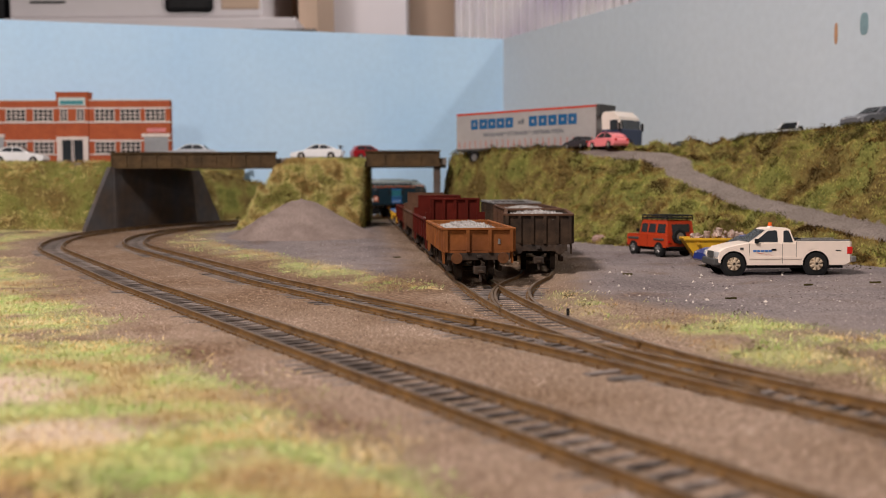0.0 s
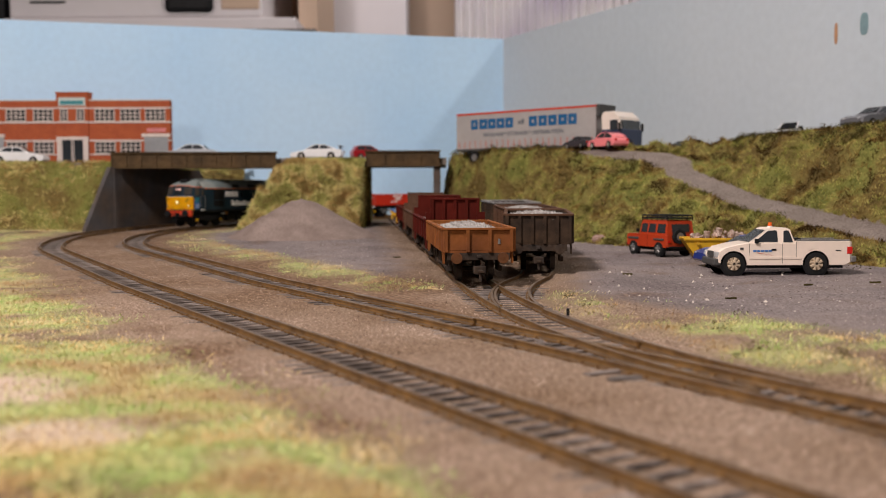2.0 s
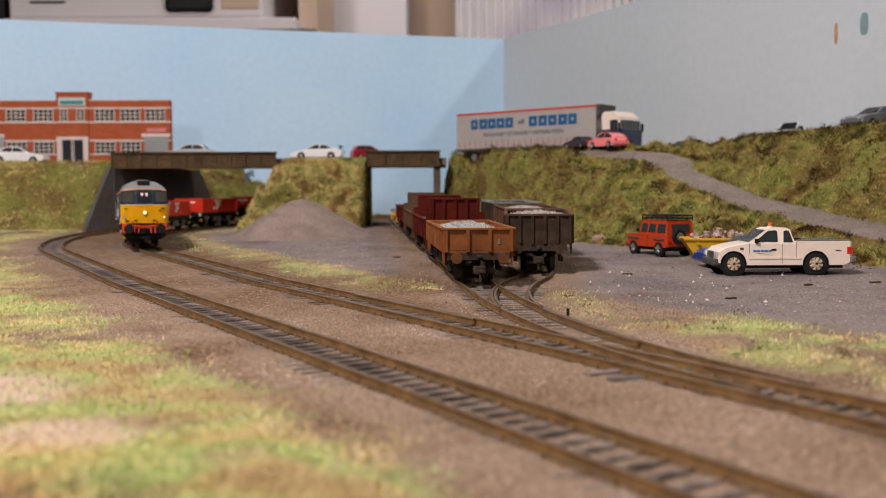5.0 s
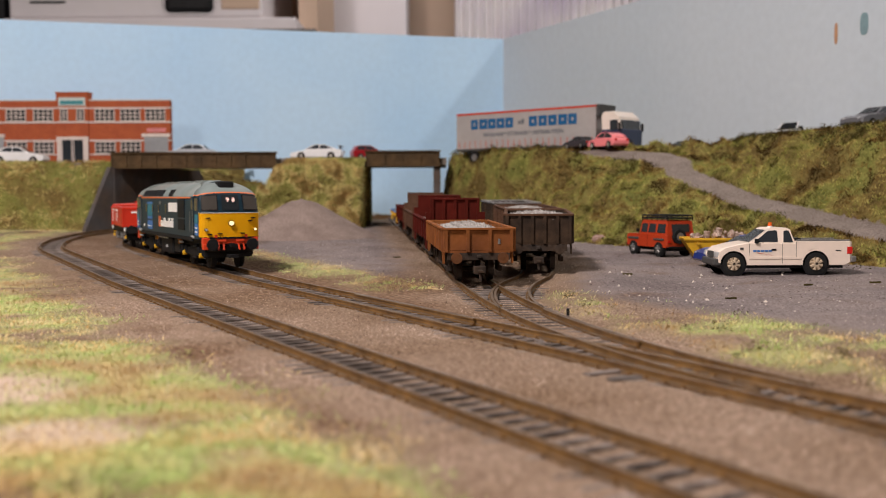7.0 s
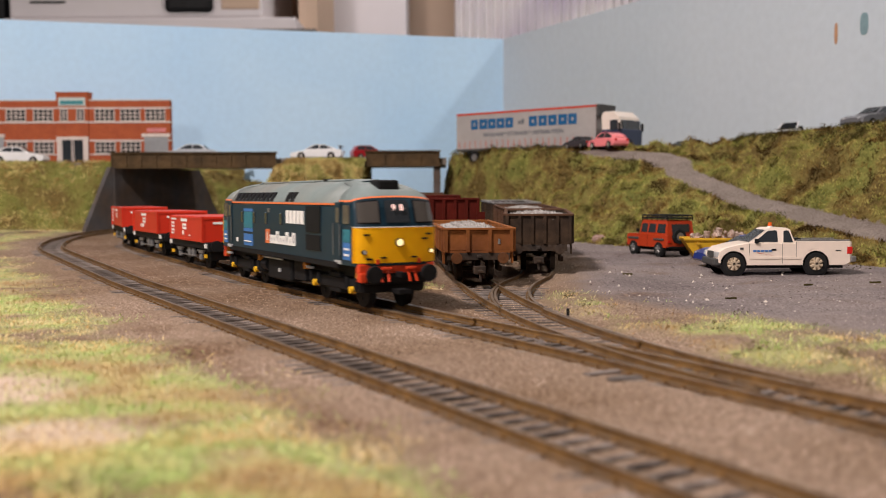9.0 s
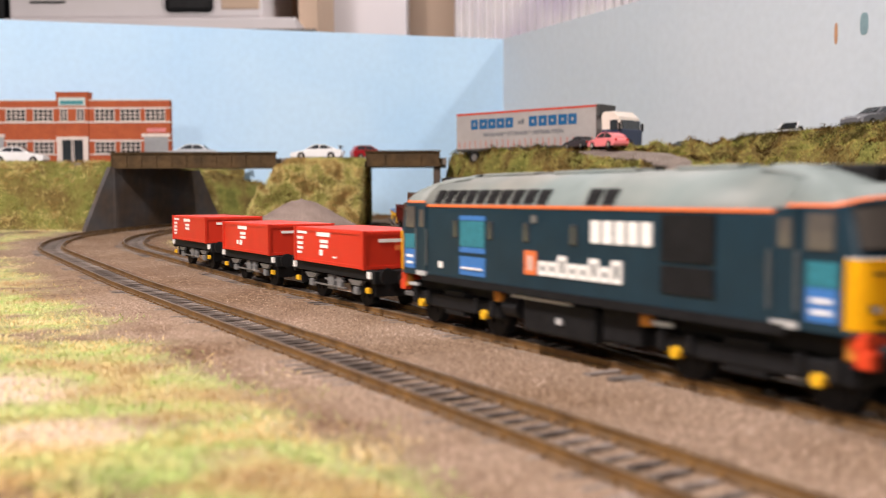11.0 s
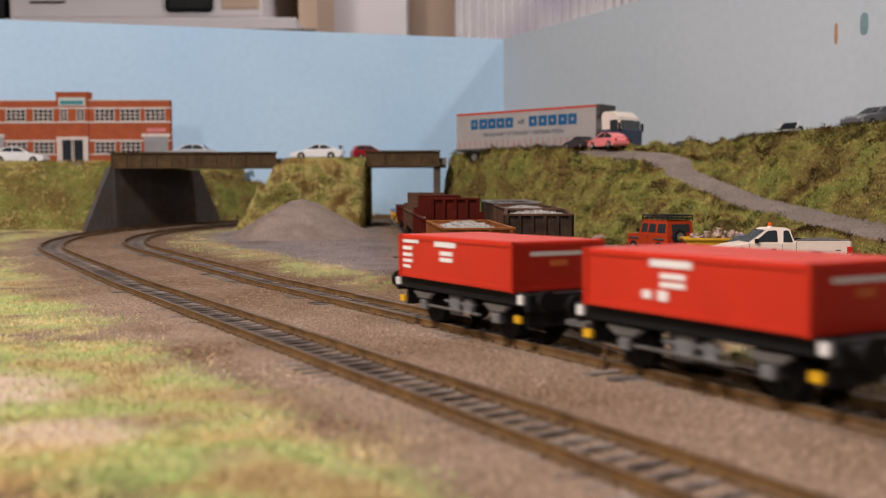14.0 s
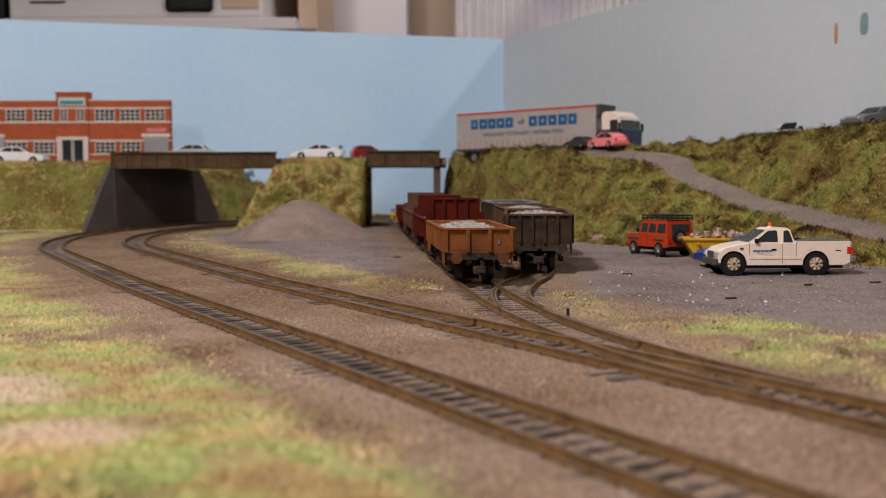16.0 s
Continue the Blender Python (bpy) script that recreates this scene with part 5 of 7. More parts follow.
        part("coupling_hook", boxes((ex * (hl + 0.0050), ex * (hl + 0.0066), -0.0006, 0.0006, 0.0020, 0.0075), (ex * (hl + 0.0050), ex * (hl + 0.0095), -0.0012, 0.0012, 0.0062, 0.0072)), M_UNDER, fr)
        for sy in (-1, 1):
            part("step_bracket", boxes((ex * (hl - 0.0020) - 0.0010, ex * (hl - 0.0020) + 0.0010, sy * (hw - 0.0004) - 0.0004, sy * (hw - 0.0004) + 0.0006, 0.0100, z0), (ex * (hl - 0.0075) - 0.0006, ex * (hl - 0.0075) + 0.0006, sy * (hw - 0.0004) - 0.0004, sy * (hw - 0.0004) + 0.0004, 0.0115, z0)), body, fr)
        part("end_plate", boxes((ex * (hl + 0.0001) - 0.0002, ex * (hl + 0.0001) + 0.0002, ex * hw * 0.58 - 0.0006, ex * hw * 0.58 + 0.0006, z0 + 0.0030, z0 + 0.0056)), M_STEEL if fall else M_BROWNWAG, root)
    for sy in (-1, 1):
        part("brake_lever", boxes((-hl * 0.45, hl * 0.5, sy * 0.0136 - 0.0004, sy * 0.0136 + 0.0004, 0.0060, 0.0067)), M_UNDER, fr)
    if load:
        verts, faces = [], []
        nx, ny = 40, 18
        for j in range(ny + 1):
            for i in range(nx + 1):
                fx, fy = i / nx * 2 - 1, j / ny * 2 - 1
                h = max(0.0, 1 - abs(fx) ** 4) * max(0.0, 1 - fy * fy)
                x, y = fx * (hl - 0.0012), fy * (hw - 0.0012)
                verts.append((x, y, z1 - 0.0022 + level * 3.2 * h * (0.8 + 0.35 * math.sin(fx * 5)) + 0.0006 * noise.noise((x * 600, y * 600, 1))))
        for j in range(ny):
            for i in range(nx):
                k = j * (nx + 1) + i
                faces.append((k, k + 1, k + nx + 2, k + nx + 1))
        me = bpy.data.meshes.new("stone_load")
        me.from_pydata(verts, [], faces)
        me.materials.append(load)
        ob = new("stone_load", me)
        ob.parent = root
        lumps = [(v[0] + random.uniform(-0.0005, 0.0005), v[1] + random.uniform(-0.0005, 0.0005), v[2]) for v in verts]
        st = stones("loose_stone", lumps, 0.00085, load, "")
        del st["category"]
        st.parent = root
    return root


LEN_A0 = 0.272
open_wagon(rail_pose(SID_A, LEN_A0 + 0.039, 0.025), "rusty orange low open wagon loaded with grey stone", M_RUSTWAG, load=M_LOAD, ribs=7, fall=1.0)
open_wagon(rail_pose(SID_A, LEN_A0 + 0.143, 0.03), "maroon open wagon with tall end boards", M_REDWAG, L=0.094, ends=0.0385, load=M_LOAD, level=0.0004, ribs=5, end_ribs=4)
open_wagon(rail_pose(SID_A, LEN_A0 + 0.253, 0.03), "faded brown open wagon with tall end boards", M_BROWNWAG, L=0.094, ends=0.0385, load=M_LOAD, level=0.0004, ribs=5, end_ribs=4)
open_wagon(rail_pose(SID_A, LEN_A0 + 0.362, 0.03), "maroon low open wagon behind the others", M_REDWAG, L=0.094, load=M_LOAD, level=0.0004, ribs=5)
open_wagon(rail_pose(SID_A, LEN_A0 + 0.468, 0.03), "yellow flat-sided wagon at the end of the siding", M_YELWAG, L=0.092, z1=0.019, ribs=5, band=M_NAMEBLUE)
open_wagon(rail_pose(SID_B, 0.206, 0.025), "dark brown open wagon heaped with grey stone", M_DARKWAG, L=0.086, W=0.0362, z1=0.0308, load=M_LOAD, level=0.0008, ribs=6, end_ribs=5, band=M_BROWNWAG)
open_wagon(rail_pose(SID_B, 0.306, 0.025), "reddish brown open wagon heaped with grey stone", M_BROWNWAG, L=0.086, W=0.0355, z1=0.0306, load=M_LOAD, level=0.0008, ribs=6, end_ribs=5)
open_wagon(rail_pose(SID_B, 0.402, 0.025), "dark grey open wagon at the back of the yard", M_DARKWAG, L=0.080, W=0.0350, z1=0.0318, load=M_LOAD, level=0.0004, ribs=6, end_ribs=5, band=M_STEEL)


# ---- road vehicles, at 1:76 ----
K = 1 / 76.2


def paint(name, c, rough=0.3, coat=0.4):
    return mat(name, c, rough, 0, 0.04, 40, coat=coat)


M_PORSCHE = paint("white_car_paint", (0.78, 0.78, 0.78))
M_REDCAR = paint("red_car_paint", (0.30, 0.012, 0.018))
M_SILVERCAR = paint("silver_car_paint", (0.42, 0.45, 0.48))
M_PINK = paint("pink_car_paint", (0.85, 0.23, 0.24))
M_DARKCAR = paint("dark_car_paint", (0.03, 0.03, 0.035))
M_GREYCAR = paint("grey_car_paint", (0.12, 0.12, 0.13))
M_BLUECAR = paint("blue_car_paint", (0.012, 0.03, 0.19))
M_ORANGECAR = paint("orange_red_car_paint", (0.42, 0.042, 0.011), 0.4, 0.2)
M_CHROME = mat("chrome_wheel", (0.6, 0.56, 0.5), 0.3, 0.6, 0.1, 200)
M_BRONZE = mat("bronze_alloy", (0.62, 0.50, 0.36), 0.4, 0.3, 0.1, 200)
M_UNDERBRONZE = mat("dark_bronze", (0.24, 0.18, 0.12), 0.5, 0.2, 0.1, 200)
M_TAIL = mat("red_tail_lamp", (0.6, 0.02, 0.015), 0.25, 0, 0.05, 200, coat=0.5)
M_AMBER = mat("amber_beacon", (0.75, 0.13, 0.02), 0.25, 0, 0.05, 200, coat=0.5)
M_DKGREY = mat("dark_grey_plastic", (0.07, 0.068, 0.066), 0.6, 0, 0.15, 200)


def skin(outline, w, shoulder=0.9, tuck=0.94, mid=None):
    """A body from its side outline, with sides that round in at the edges."""
    zs = [z for _, z in outline]
    xs = [x for x, _ in outline]
    cz, cx = (min(zs) + max(zs)) / 2, (min(xs) + max(xs)) / 2
    rings = []
    for y, s in ((-w / 2, tuck), (-w / 2 * shoulder, 1.0), (w / 2 * shoulder, 1.0), (w / 2, tuck)):
        rings.append([(cx + (x - cx) * (0.5 + s / 2), y, cz + (z - cz) * s) for x, z in outline])
    bm = loft(bmesh.new(), rings)
    bmesh.ops.recalc_face_normals(bm, faces=bm.faces[:])
    return bm


def cabin(outline, w0, w1):
    """A greenhouse: outline of (x, z); width runs from w0 at its foot to w1 at its top."""
    zs = [z for _, z in outline]
    lo, hi = min(zs), max(zs)
    rings = []
    for sy in (-1, 1):
        rings.append([(x, sy * (w0 + (w1 - w0) * (z - lo) / (hi - lo)) / 2, z) for x, z in outline])
    bm = loft(bmesh.new(), rings)
    bmesh.ops.recalc_face_normals(bm, faces=bm.faces[:])
    return bm


def side_pane(pts, w0, w1, lo, hi, sy, proud=0.00025):
    def yy(z):
        return sy * ((w0 + (w1 - w0) * (z - lo) / (hi - lo)) / 2 + proud)
    bm = bmesh.new()
    a = [bm.verts.new((x, yy(z), z)) for x, z in pts]
    b = [bm.verts.new((x, yy(z) - sy * 0.0004, z)) for x, z in pts]
    bm.faces.new(a)
    bm.faces.new(b[::-1])
    for i in range(len(pts)):
        j = (i + 1) % len(pts)
        bm.faces.new((a[i], b[i], b[j], a[j]))
    bmesh.ops.recalc_face_normals(bm, faces=bm.faces[:])
    return bm


def road_wheels(root, axles, w, r, rim=M_CHROME, tw=0.0028, spokes=5, disc=None):
    for x in axles:
        for sy in (-1, 1):
            bm = bmesh.new()
            cyl(bm, (x, sy * (w / 2 - tw), r), (x, sy * w / 2, r), r, 24)
            wheel = part("wheel", bm, M_TYRE, root)
            bm = bmesh.new()
            cyl(bm, (x, sy * (w / 2 - 0.0002), r), (x, sy * (w / 2 + 0.0002), r), r * 0.60, 20)
            part("rim", bm, disc or M_DKGREY, wheel)
            for k in range(spokes):
                a = k * 2 * math.pi / spokes + 0.3
                bm = tube((x, sy * (w / 2 + 0.0003), r), (x + math.cos(a) * r * 0.56, sy * (w / 2 + 0.0003), r + math.sin(a) * r * 0.56), r * 0.13, 6)
                part("spoke", bm, rim, wheel)
            part("hub", tube((x, sy * w / 2, r), (x, sy * (w / 2 + 0.0006), r), r * 0.2, 10), rim, wheel)


def arch(root, x, w, r):
    for sy in (-1, 1):
        part("wheel_arch", tube((x, sy * (w / 2 - 0.0012), r * 0.98), (x, sy * (w / 2 - 0.0001), r * 0.98), r * 1.17, 24), M_BLACK, root)


SHAPES = {
    "sports": dict(L=4.45, W=1.78, H=1.30, low=[(-.5, .24), (-.5, .52), (-.47, .64), (-.40, .68), (-.1, .66), (.22, .60), (.40, .52), (.49, .40), (.5, .24), (.45, .16), (-.45, .16)],
                   top=[(-.40, .66), (-.18, .97), (-.04, 1.0), (.06, .96), (.23, .60), (-.1, .62)], ax=(-.29, .28), r=.32),
    "saloon": dict(L=4.5, W=1.75, H=1.42, low=[(-.5, .25), (-.5, .56), (-.47, .66), (-.30, .68), (.12, .66), (.38, .58), (.485, .46), (.5, .25), (.46, .16), (-.46, .16)],
                   top=[(-.37, .66), (-.24, .97), (-.08, 1.0), (.04, .97), (.22, .64), (-.1, .62)], ax=(-.30, .30), r=.31),
    "hatch": dict(L=3.9, W=1.7, H=1.48, low=[(-.5, .25), (-.5, .58), (-.48, .64), (-.2, .66), (.14, .64), (.38, .56), (.485, .44), (.5, .25), (.46, .16), (-.46, .16)],
                  top=[(-.48, .63), (-.40, .95), (-.25, 1.0), (.0, .98), (.21, .62), (-.1, .60)], ax=(-.31, .31), r=.31),
    "bubble": dict(L=4.05, W=1.72, H=1.5, low=[(-.5, .26), (-.5, .46), (-.45, .58), (-.30, .64), (.15, .62), (.36, .58), (.47, .48), (.5, .26), (.45, .15), (-.45, .15)],
                   top=[(-.46, .55), (-.36, .80), (-.22, .95), (-.05, 1.0), (.09, .94), (.26, .60), (-.1, .58)], ax=(-.31, .31), r=.34),
    "suv": dict(L=4.7, W=1.85, H=1.75, low=[(-.5, .24), (-.5, .58), (-.48, .63), (-.2, .64), (.18, .62), (.42, .58), (.495, .46), (.5, .24), (.46, .15), (-.46, .15)],
                top=[(-.485, .62), (-.44, .95), (-.3, 1.0), (.02, .98), (.20, .61), (-.1, .58)], ax=(-.30, .31), r=.37),
}


def make_car(shape, colour, m, label, roofless=False, spoiler=False):
    c = SHAPES[shape]
    L, W, H, r = c["L"] * K, c["W"] * K, c["H"] * K, c["r"] * K
    root = tagged(empty("car", m), label, "car")
    low = [(x * L, z * H) for x, z in c["low"]]
    body = part("car_body", skin(low, W, 0.88, 0.93), colour, root, smooth=False)
    top = [(x * L, z * H) for x, z in c["top"]]
    lo, hi = min(z for _, z in top), max(z for _, z in top)
    if not roofless:
        cab = part("greenhouse", cabin(top, W * 0.90, W * 0.66), colour, root)
        cx, cz = sum(x for x, _ in top) / len(top), sum(z for _, z in top) / len(top)
        inner = [(cx + (x - cx) * 0.80, cz + (z - cz) * 0.74 + 0.0004) for x, z in top]
        for sy in (-1, 1):
            part("side_window", side_pane(inner, W * 0.90, W * 0.66, lo, hi, sy), M_GLASS, cab)
            part("window_pillar", side_pane([(cx - 0.0004, lo + 0.0006), (cx + 0.0004, lo + 0.0006), (cx + 0.0004, hi - 0.0007), (cx - 0.0004, hi - 0.0007)], W * 0.90, W * 0.66, lo, hi, sy, 0.0004), colour, cab)
        front = [p for p in top if p[0] > 0.02 * L]
        (xa, za), (xb, zb) = max(top, key=lambda p: p[0]), max(front, key=lambda p: p[1])
        (xr, zr_), (xs, zs) = min(top, key=lambda p: p[0]), max([p for p in top if p[0] < -0.1 * L], key=lambda p: p[1])
        for (x0, z0), (x1, z1), nm in (((xa, za), (xb, zb), "windscreen"), ((xr, zr_), (xs, zs), "rear_window")):
            wa, wb = W * 0.36, W * 0.29
            sgn = 1 if nm == "windscreen" else -1
            bm = bmesh.new()
            qs = []
            for f, ww in ((0.16, wa), (0.86, wb)):
                x, z = x0 + (x1 - x0) * f + sgn * 0.0004, z0 + (z1 - z0) * f + 0.0004
                qs += [(x, -ww, z), (x, ww, z)]
            vs = [bm.verts.new(q) for q in (qs[0], qs[1], qs[3], qs[2])]
            bm.faces.new(vs)
            bmesh.ops.solidify(bm, geom=bm.faces[:], thickness=0.0004)
            part(nm, bm, M_GLASS, cab)
    else:
        x0 = 0.16 * L
        bm = bmesh.new()
        vs = [bm.verts.new(q) for q in ((x0, -W * .42, H * .62), (x0, W * .42, H * .62), (x0 - 0.10 * L, W * .34, H), (x0 - 0.10 * L, -W * .34, H))]
        bm.faces.new(vs)
        bmesh.ops.solidify(bm, geom=bm.faces[:], thickness=0.0005)
        part("windscreen", bm, M_GLASS, root)
        for sy in (-1, 1):
            part("windscreen_post", tube((x0, sy * W * .43, H * .62), (x0 - 0.10 * L, sy * W * .35, H * 1.01), 0.0005, 8), colour, root)
            part("seat", boxes((-0.08 * L, -0.03 * L, sy * W * .2 - W * .12, sy * W * .2 + W * .12, H * .5, H * .82), bevel=0.0006), M_BLACK, root)
    axs = [a * L for a in c["ax"]]
    for a in axs:
        arch(root, a, W, r)
    road_wheels(root, axs, W + 0.0004, r)
    for sy in (-1, 1):
        part("headlamp", boxes((L * .462, L * .488, sy * W * .33 - 0.0016, sy * W * .33 + 0.0016, H * .40, H * .47), bevel=0.0003), M_SILVER, root)
        part("tail_lamp", boxes((-L * .503, -L * .485, sy * W * .36 - 0.0018, sy * W * .36 + 0.0018, H * .44, H * .56), bevel=0.0003), M_TAIL, root)
        part("door_mirror", boxes((L * .12, L * .15, sy * W * .5 - 0.0004, sy * W * .5 + 0.0014 * sy, H * .62, H * .70), bevel=0.0002), colour, root)
    if spoiler:
        part("rear_spoiler", boxes((-L * .50, -L * .43, -W * .42, W * .42, H * .86, H * .90), (-L * .46, -L * .44, -W * .3, -W * .27, H * .64, H * .87), (-L * .46, -L * .44, W * .27, W * .3, H * .64, H * .87)), M_DKGREY, root)
    return root


ROAD_Z = 0.0826
make_car("sports", M_PORSCHE, pose(-0.1405, 1.105, ROAD_Z, 0, 0, 178), "white sports car with rear spoiler on the road", spoiler=True)
make_car("hatch", M_REDCAR, pose(-0.0820, 1.110, ROAD_Z, 0, 0, 20) @ Matrix.Diagonal((0.82, 0.82, 0.82, 1)), "dark red small hatchback on the road")
make_car("saloon", M_SILVERCAR, pose(-0.2860, 1.115, 0.0822, 0, 0, 180), "silver saloon car parked behind the long girder")
make_car("saloon", M_PORSCHE, pose(-0.470, 1.095, 0.0790, 0, 0, 5), "white saloon car parked before the factory")
make_car("bubble", M_PINK, pose(0.1520, 0.905, hill_z(0.152, 0.905)[0] + 0.0005, 0, 0, 116) @ Matrix.Diagonal((0.78, 0.78, 0.78, 1)), "bright pink rounded small car on the ramp road")
# added car fills in for a dark low shape under the trailer nose
make_car("saloon", M_DARKCAR, pose(0.1310, 0.940, hill_z(0.131, 0.940)[0] + 0.0005, 0, 0, 118) @ Matrix.Diagonal((0.62, 0.62, 0.62, 1)), "black small car standing in for a dark shape behind the pink one")
for shape, colour, x, y, a, lab, rl in (("saloon", M_DARKCAR, 0.2400, 0.975, 205, "black saloon car half hidden by the hill crest", False),
                                        ("sports", M_PORSCHE, 0.3180, 0.895, 215, "white open convertible half hidden by the hill crest", True),
                                        ("saloon", M_GREYCAR, 0.3480, 0.790, 205, "dark grey estate car on the hill crest", False)):
    make_car(shape, colour, pose(x, y, hill_z(x, y)[0] - (0.001 if colour is M_DARKCAR else 0.0003), 0, 0, a), lab, roofless=rl)
make_car("saloon", M_BLUECAR, pose(0.1765, 0.5655, rise(0.565) - 0.0004, 0, 0, 184), "glossy dark blue saloon car beside the pickup")


def make_pickup(m):
    root = tagged(empty("pickup_truck", m), "cream-white pickup truck with dark bumper and amber beacon", "pickup truck")
    L, W = 0.0752, 0.0250
    hl = L / 2
    low = [(-hl, .0068), (-hl, .0172), (-hl + .0008, .0187), (-.0072, .0187), (-.0068, .0176), (.0195, .0178), (.0265, .0166), (.0330, .0150), (.0358, .0130), (.0366, .0105), (.0366, .0068), (.0330, .0052), (-.0345, .0052)]
    body = part("body", skin(low, W, 0.90, 0.95), M_CREAM, root)
    part("bed_opening", boxes((-hl + 0.0014, -.0085, -W * .40, W * .40, .0178, .0189)), M_DKGREY, body)
    for sy in (-1, 1):
        part("bed_rail_cap", boxes((-hl + 0.0010, -.0074, sy * W * .452 - .0006, sy * W * .452 + .0006, .0183, .0194)), M_STEEL, body, "grey bed rail cap")
    top = [(-.0066, .0172), (-.0042, .0250), (-.0022, .0259), (.0060, .0259), (.0082, .0251), (.0192, .0174)]
    cab = part("cab", cabin(top, W * 0.94, W * 0.74), M_CREAM, root)
    for sy in (-1, 1):
        part("side_window", side_pane([(.0030, .0182), (.0030, .0240), (.0040, .0246), (.0080, .0243), (.0158, .0182)], W * .94, W * .74, .0172, .0259, sy), M_GLASS, cab)
        part("rear_quarter_window", side_pane([(-.0054, .0180), (-.0036, .0242), (-.0022, .0246), (-.0006, .0242), (.0000, .0180)], W * .94, W * .74, .0172, .0259, sy), M_GLASS, cab)
        part("door_mirror", boxes((.0140, .0160, sy * W * .50 - .0006, sy * W * .50 + .0012, .0176, .0200), bevel=0.0003), M_BLACK, cab)
        part("door_handle", boxes((.0040, .0068, sy * W * .5 - .0003, sy * W * .5 + .0003, .0134, .0145), bevel=0.0002), M_BLACK, body)
        part("side_moulding", boxes((-.0095, .0004, sy * W * .5 - .0003, sy * W * .5 + .0003, .0088, .0100)), M_CREAM, body)
        part("side_moulding", boxes((.0014, .0190, sy * W * .5 - .0003, sy * W * .5 + .0003, .0088, .0100)), M_CREAM, body)
        part("door_seam", boxes((.0006, .0008, sy * W * .5 - .0001, sy * W * .5 + .0001, .0065, .0172)), M_DKGREY, body)
        part("door_seam", boxes((.0188, .0190, sy * W * .5 - .0001, sy * W * .5 + .0001, .0110, .0172)), M_DKGREY, body)
        part("bed_gap", boxes((-.0070, -.0068, sy * W * .5 - .0001, sy * W * .5 + .0001, .0100, .0184)), M_DKGREY, body)
        part("tail_lamp", boxes((-hl - .0003, -hl + .0028, sy * W * .48 - .0005, sy * W * .48 + .0007, .0115, .0155), bevel=0.0003), M_TAIL, body)
        part("headlamp", boxes((.0346, .0370, sy * W * .36 - .0024, sy * W * .36 + .0032 * sy, .0098, .0128), bevel=0.0004), M_SILVER, body)
        for k in range(5):
            part("lettering_bar", boxes((.0168 - k * .0021 - .0018, .0168 - k * .0021, sy * W * .5 - .0002, sy * W * .5 + .0002, .0128, .0138)), M_NAMEBLUE, body)
        for k in range(3):
            part("logo_stripe", prism(bmesh.new(), [(.0150 - k * .0028, .0124 - k * .0002), (.0126 - k * .0028, .0120 - k * .0005), (.0118 - k * .0028, .0116 - k * .0005), (.0144 - k * .0028, .0121 - k * .0002)], sy * W * .5 - .0002, sy * W * .5 + .0002), M_BUFRED, body)
        part("fender_badge", boxes((.0222, .0240, sy * W * .495 - .0002, sy * W * .495 + .0004, .0140, .0152)), M_DKGREY, body)
        part("bed_badge", boxes((-.0315, -.0285, sy * W * .5 - .0002, sy * W * .5 + .0002, .0132, .0137)), M_DKGREY, body)
        part("fuel_cap", tube((-.0140, sy * (W * .5 - .0002), .0148), (-.0140, sy * (W * .5 + .0002), .0148), .0012, 14), M_CREAM, body)
    bm = bmesh.new()
    vs = [bm.verts.new(q) for q in ((.0186, -.0100, .0182), (.0186, .0100, .0182), (.0092, .0086, .0248), (.0092, -.0086, .0248))]
    bm.faces.new(vs)
    bmesh.ops.solidify(bm, geom=bm.faces[:], thickness=0.0004)
    part("windscreen", bm, M_GLASS, cab)
    beacon = part("beacon_base", tube((.0037, 0, .0258), (.0037, 0, .0267), .0014, 14), M_WHITE, cab)
    part("beacon", tube((.0037, 0, .0267), (.0037, 0, .0288), .0012, 14, .0009), M_AMBER, beacon, "amber beacon lens")
    part("front_bumper", boxes((.0335, .0385, -W * .49, W * .49, .0052, .0092), bevel=0.0008), M_DKGREY, root)
    part("grille", boxes((.0362, .0372, -W * .22, W * .22, .0096, .0128)), M_DKGREY, root)
    part("rear_bumper", boxes((-hl - .0028, -hl + .0005, -W * .48, W * .48, .0070, .0102), bevel=0.0006), M_STEEL, root)
    part("tailgate", boxes((-hl - .0006, -hl + .0004, -W * .42, W * .42, .0104, .0182), bevel=0.0002), M_CREAM, root)
    part("tool_box", boxes((-.0110, -.0072, -.0080, .0080, .0186, .0202), bevel=0.0004), M_BLACK, root)
    part("chassis", boxes((-.034, .034, -W * .36, W * .36, .0035, .0060)), M_BLACK, root)
    for a in (-.0178, .0275):
        arch(root, a, W + 0.0002, .0062)
    road_wheels(root, (-.0178, .0275), W + 0.0006, .0062, M_BRONZE, .0036, spokes=8, disc=M_UNDERBRONZE)
    return root


make_pickup(pose(0.1790, 0.5265, rise(0.527) - 0.0004, 0, 0, 180) @ Matrix.Diagonal((0.955, 0.955, 0.955, 1)))


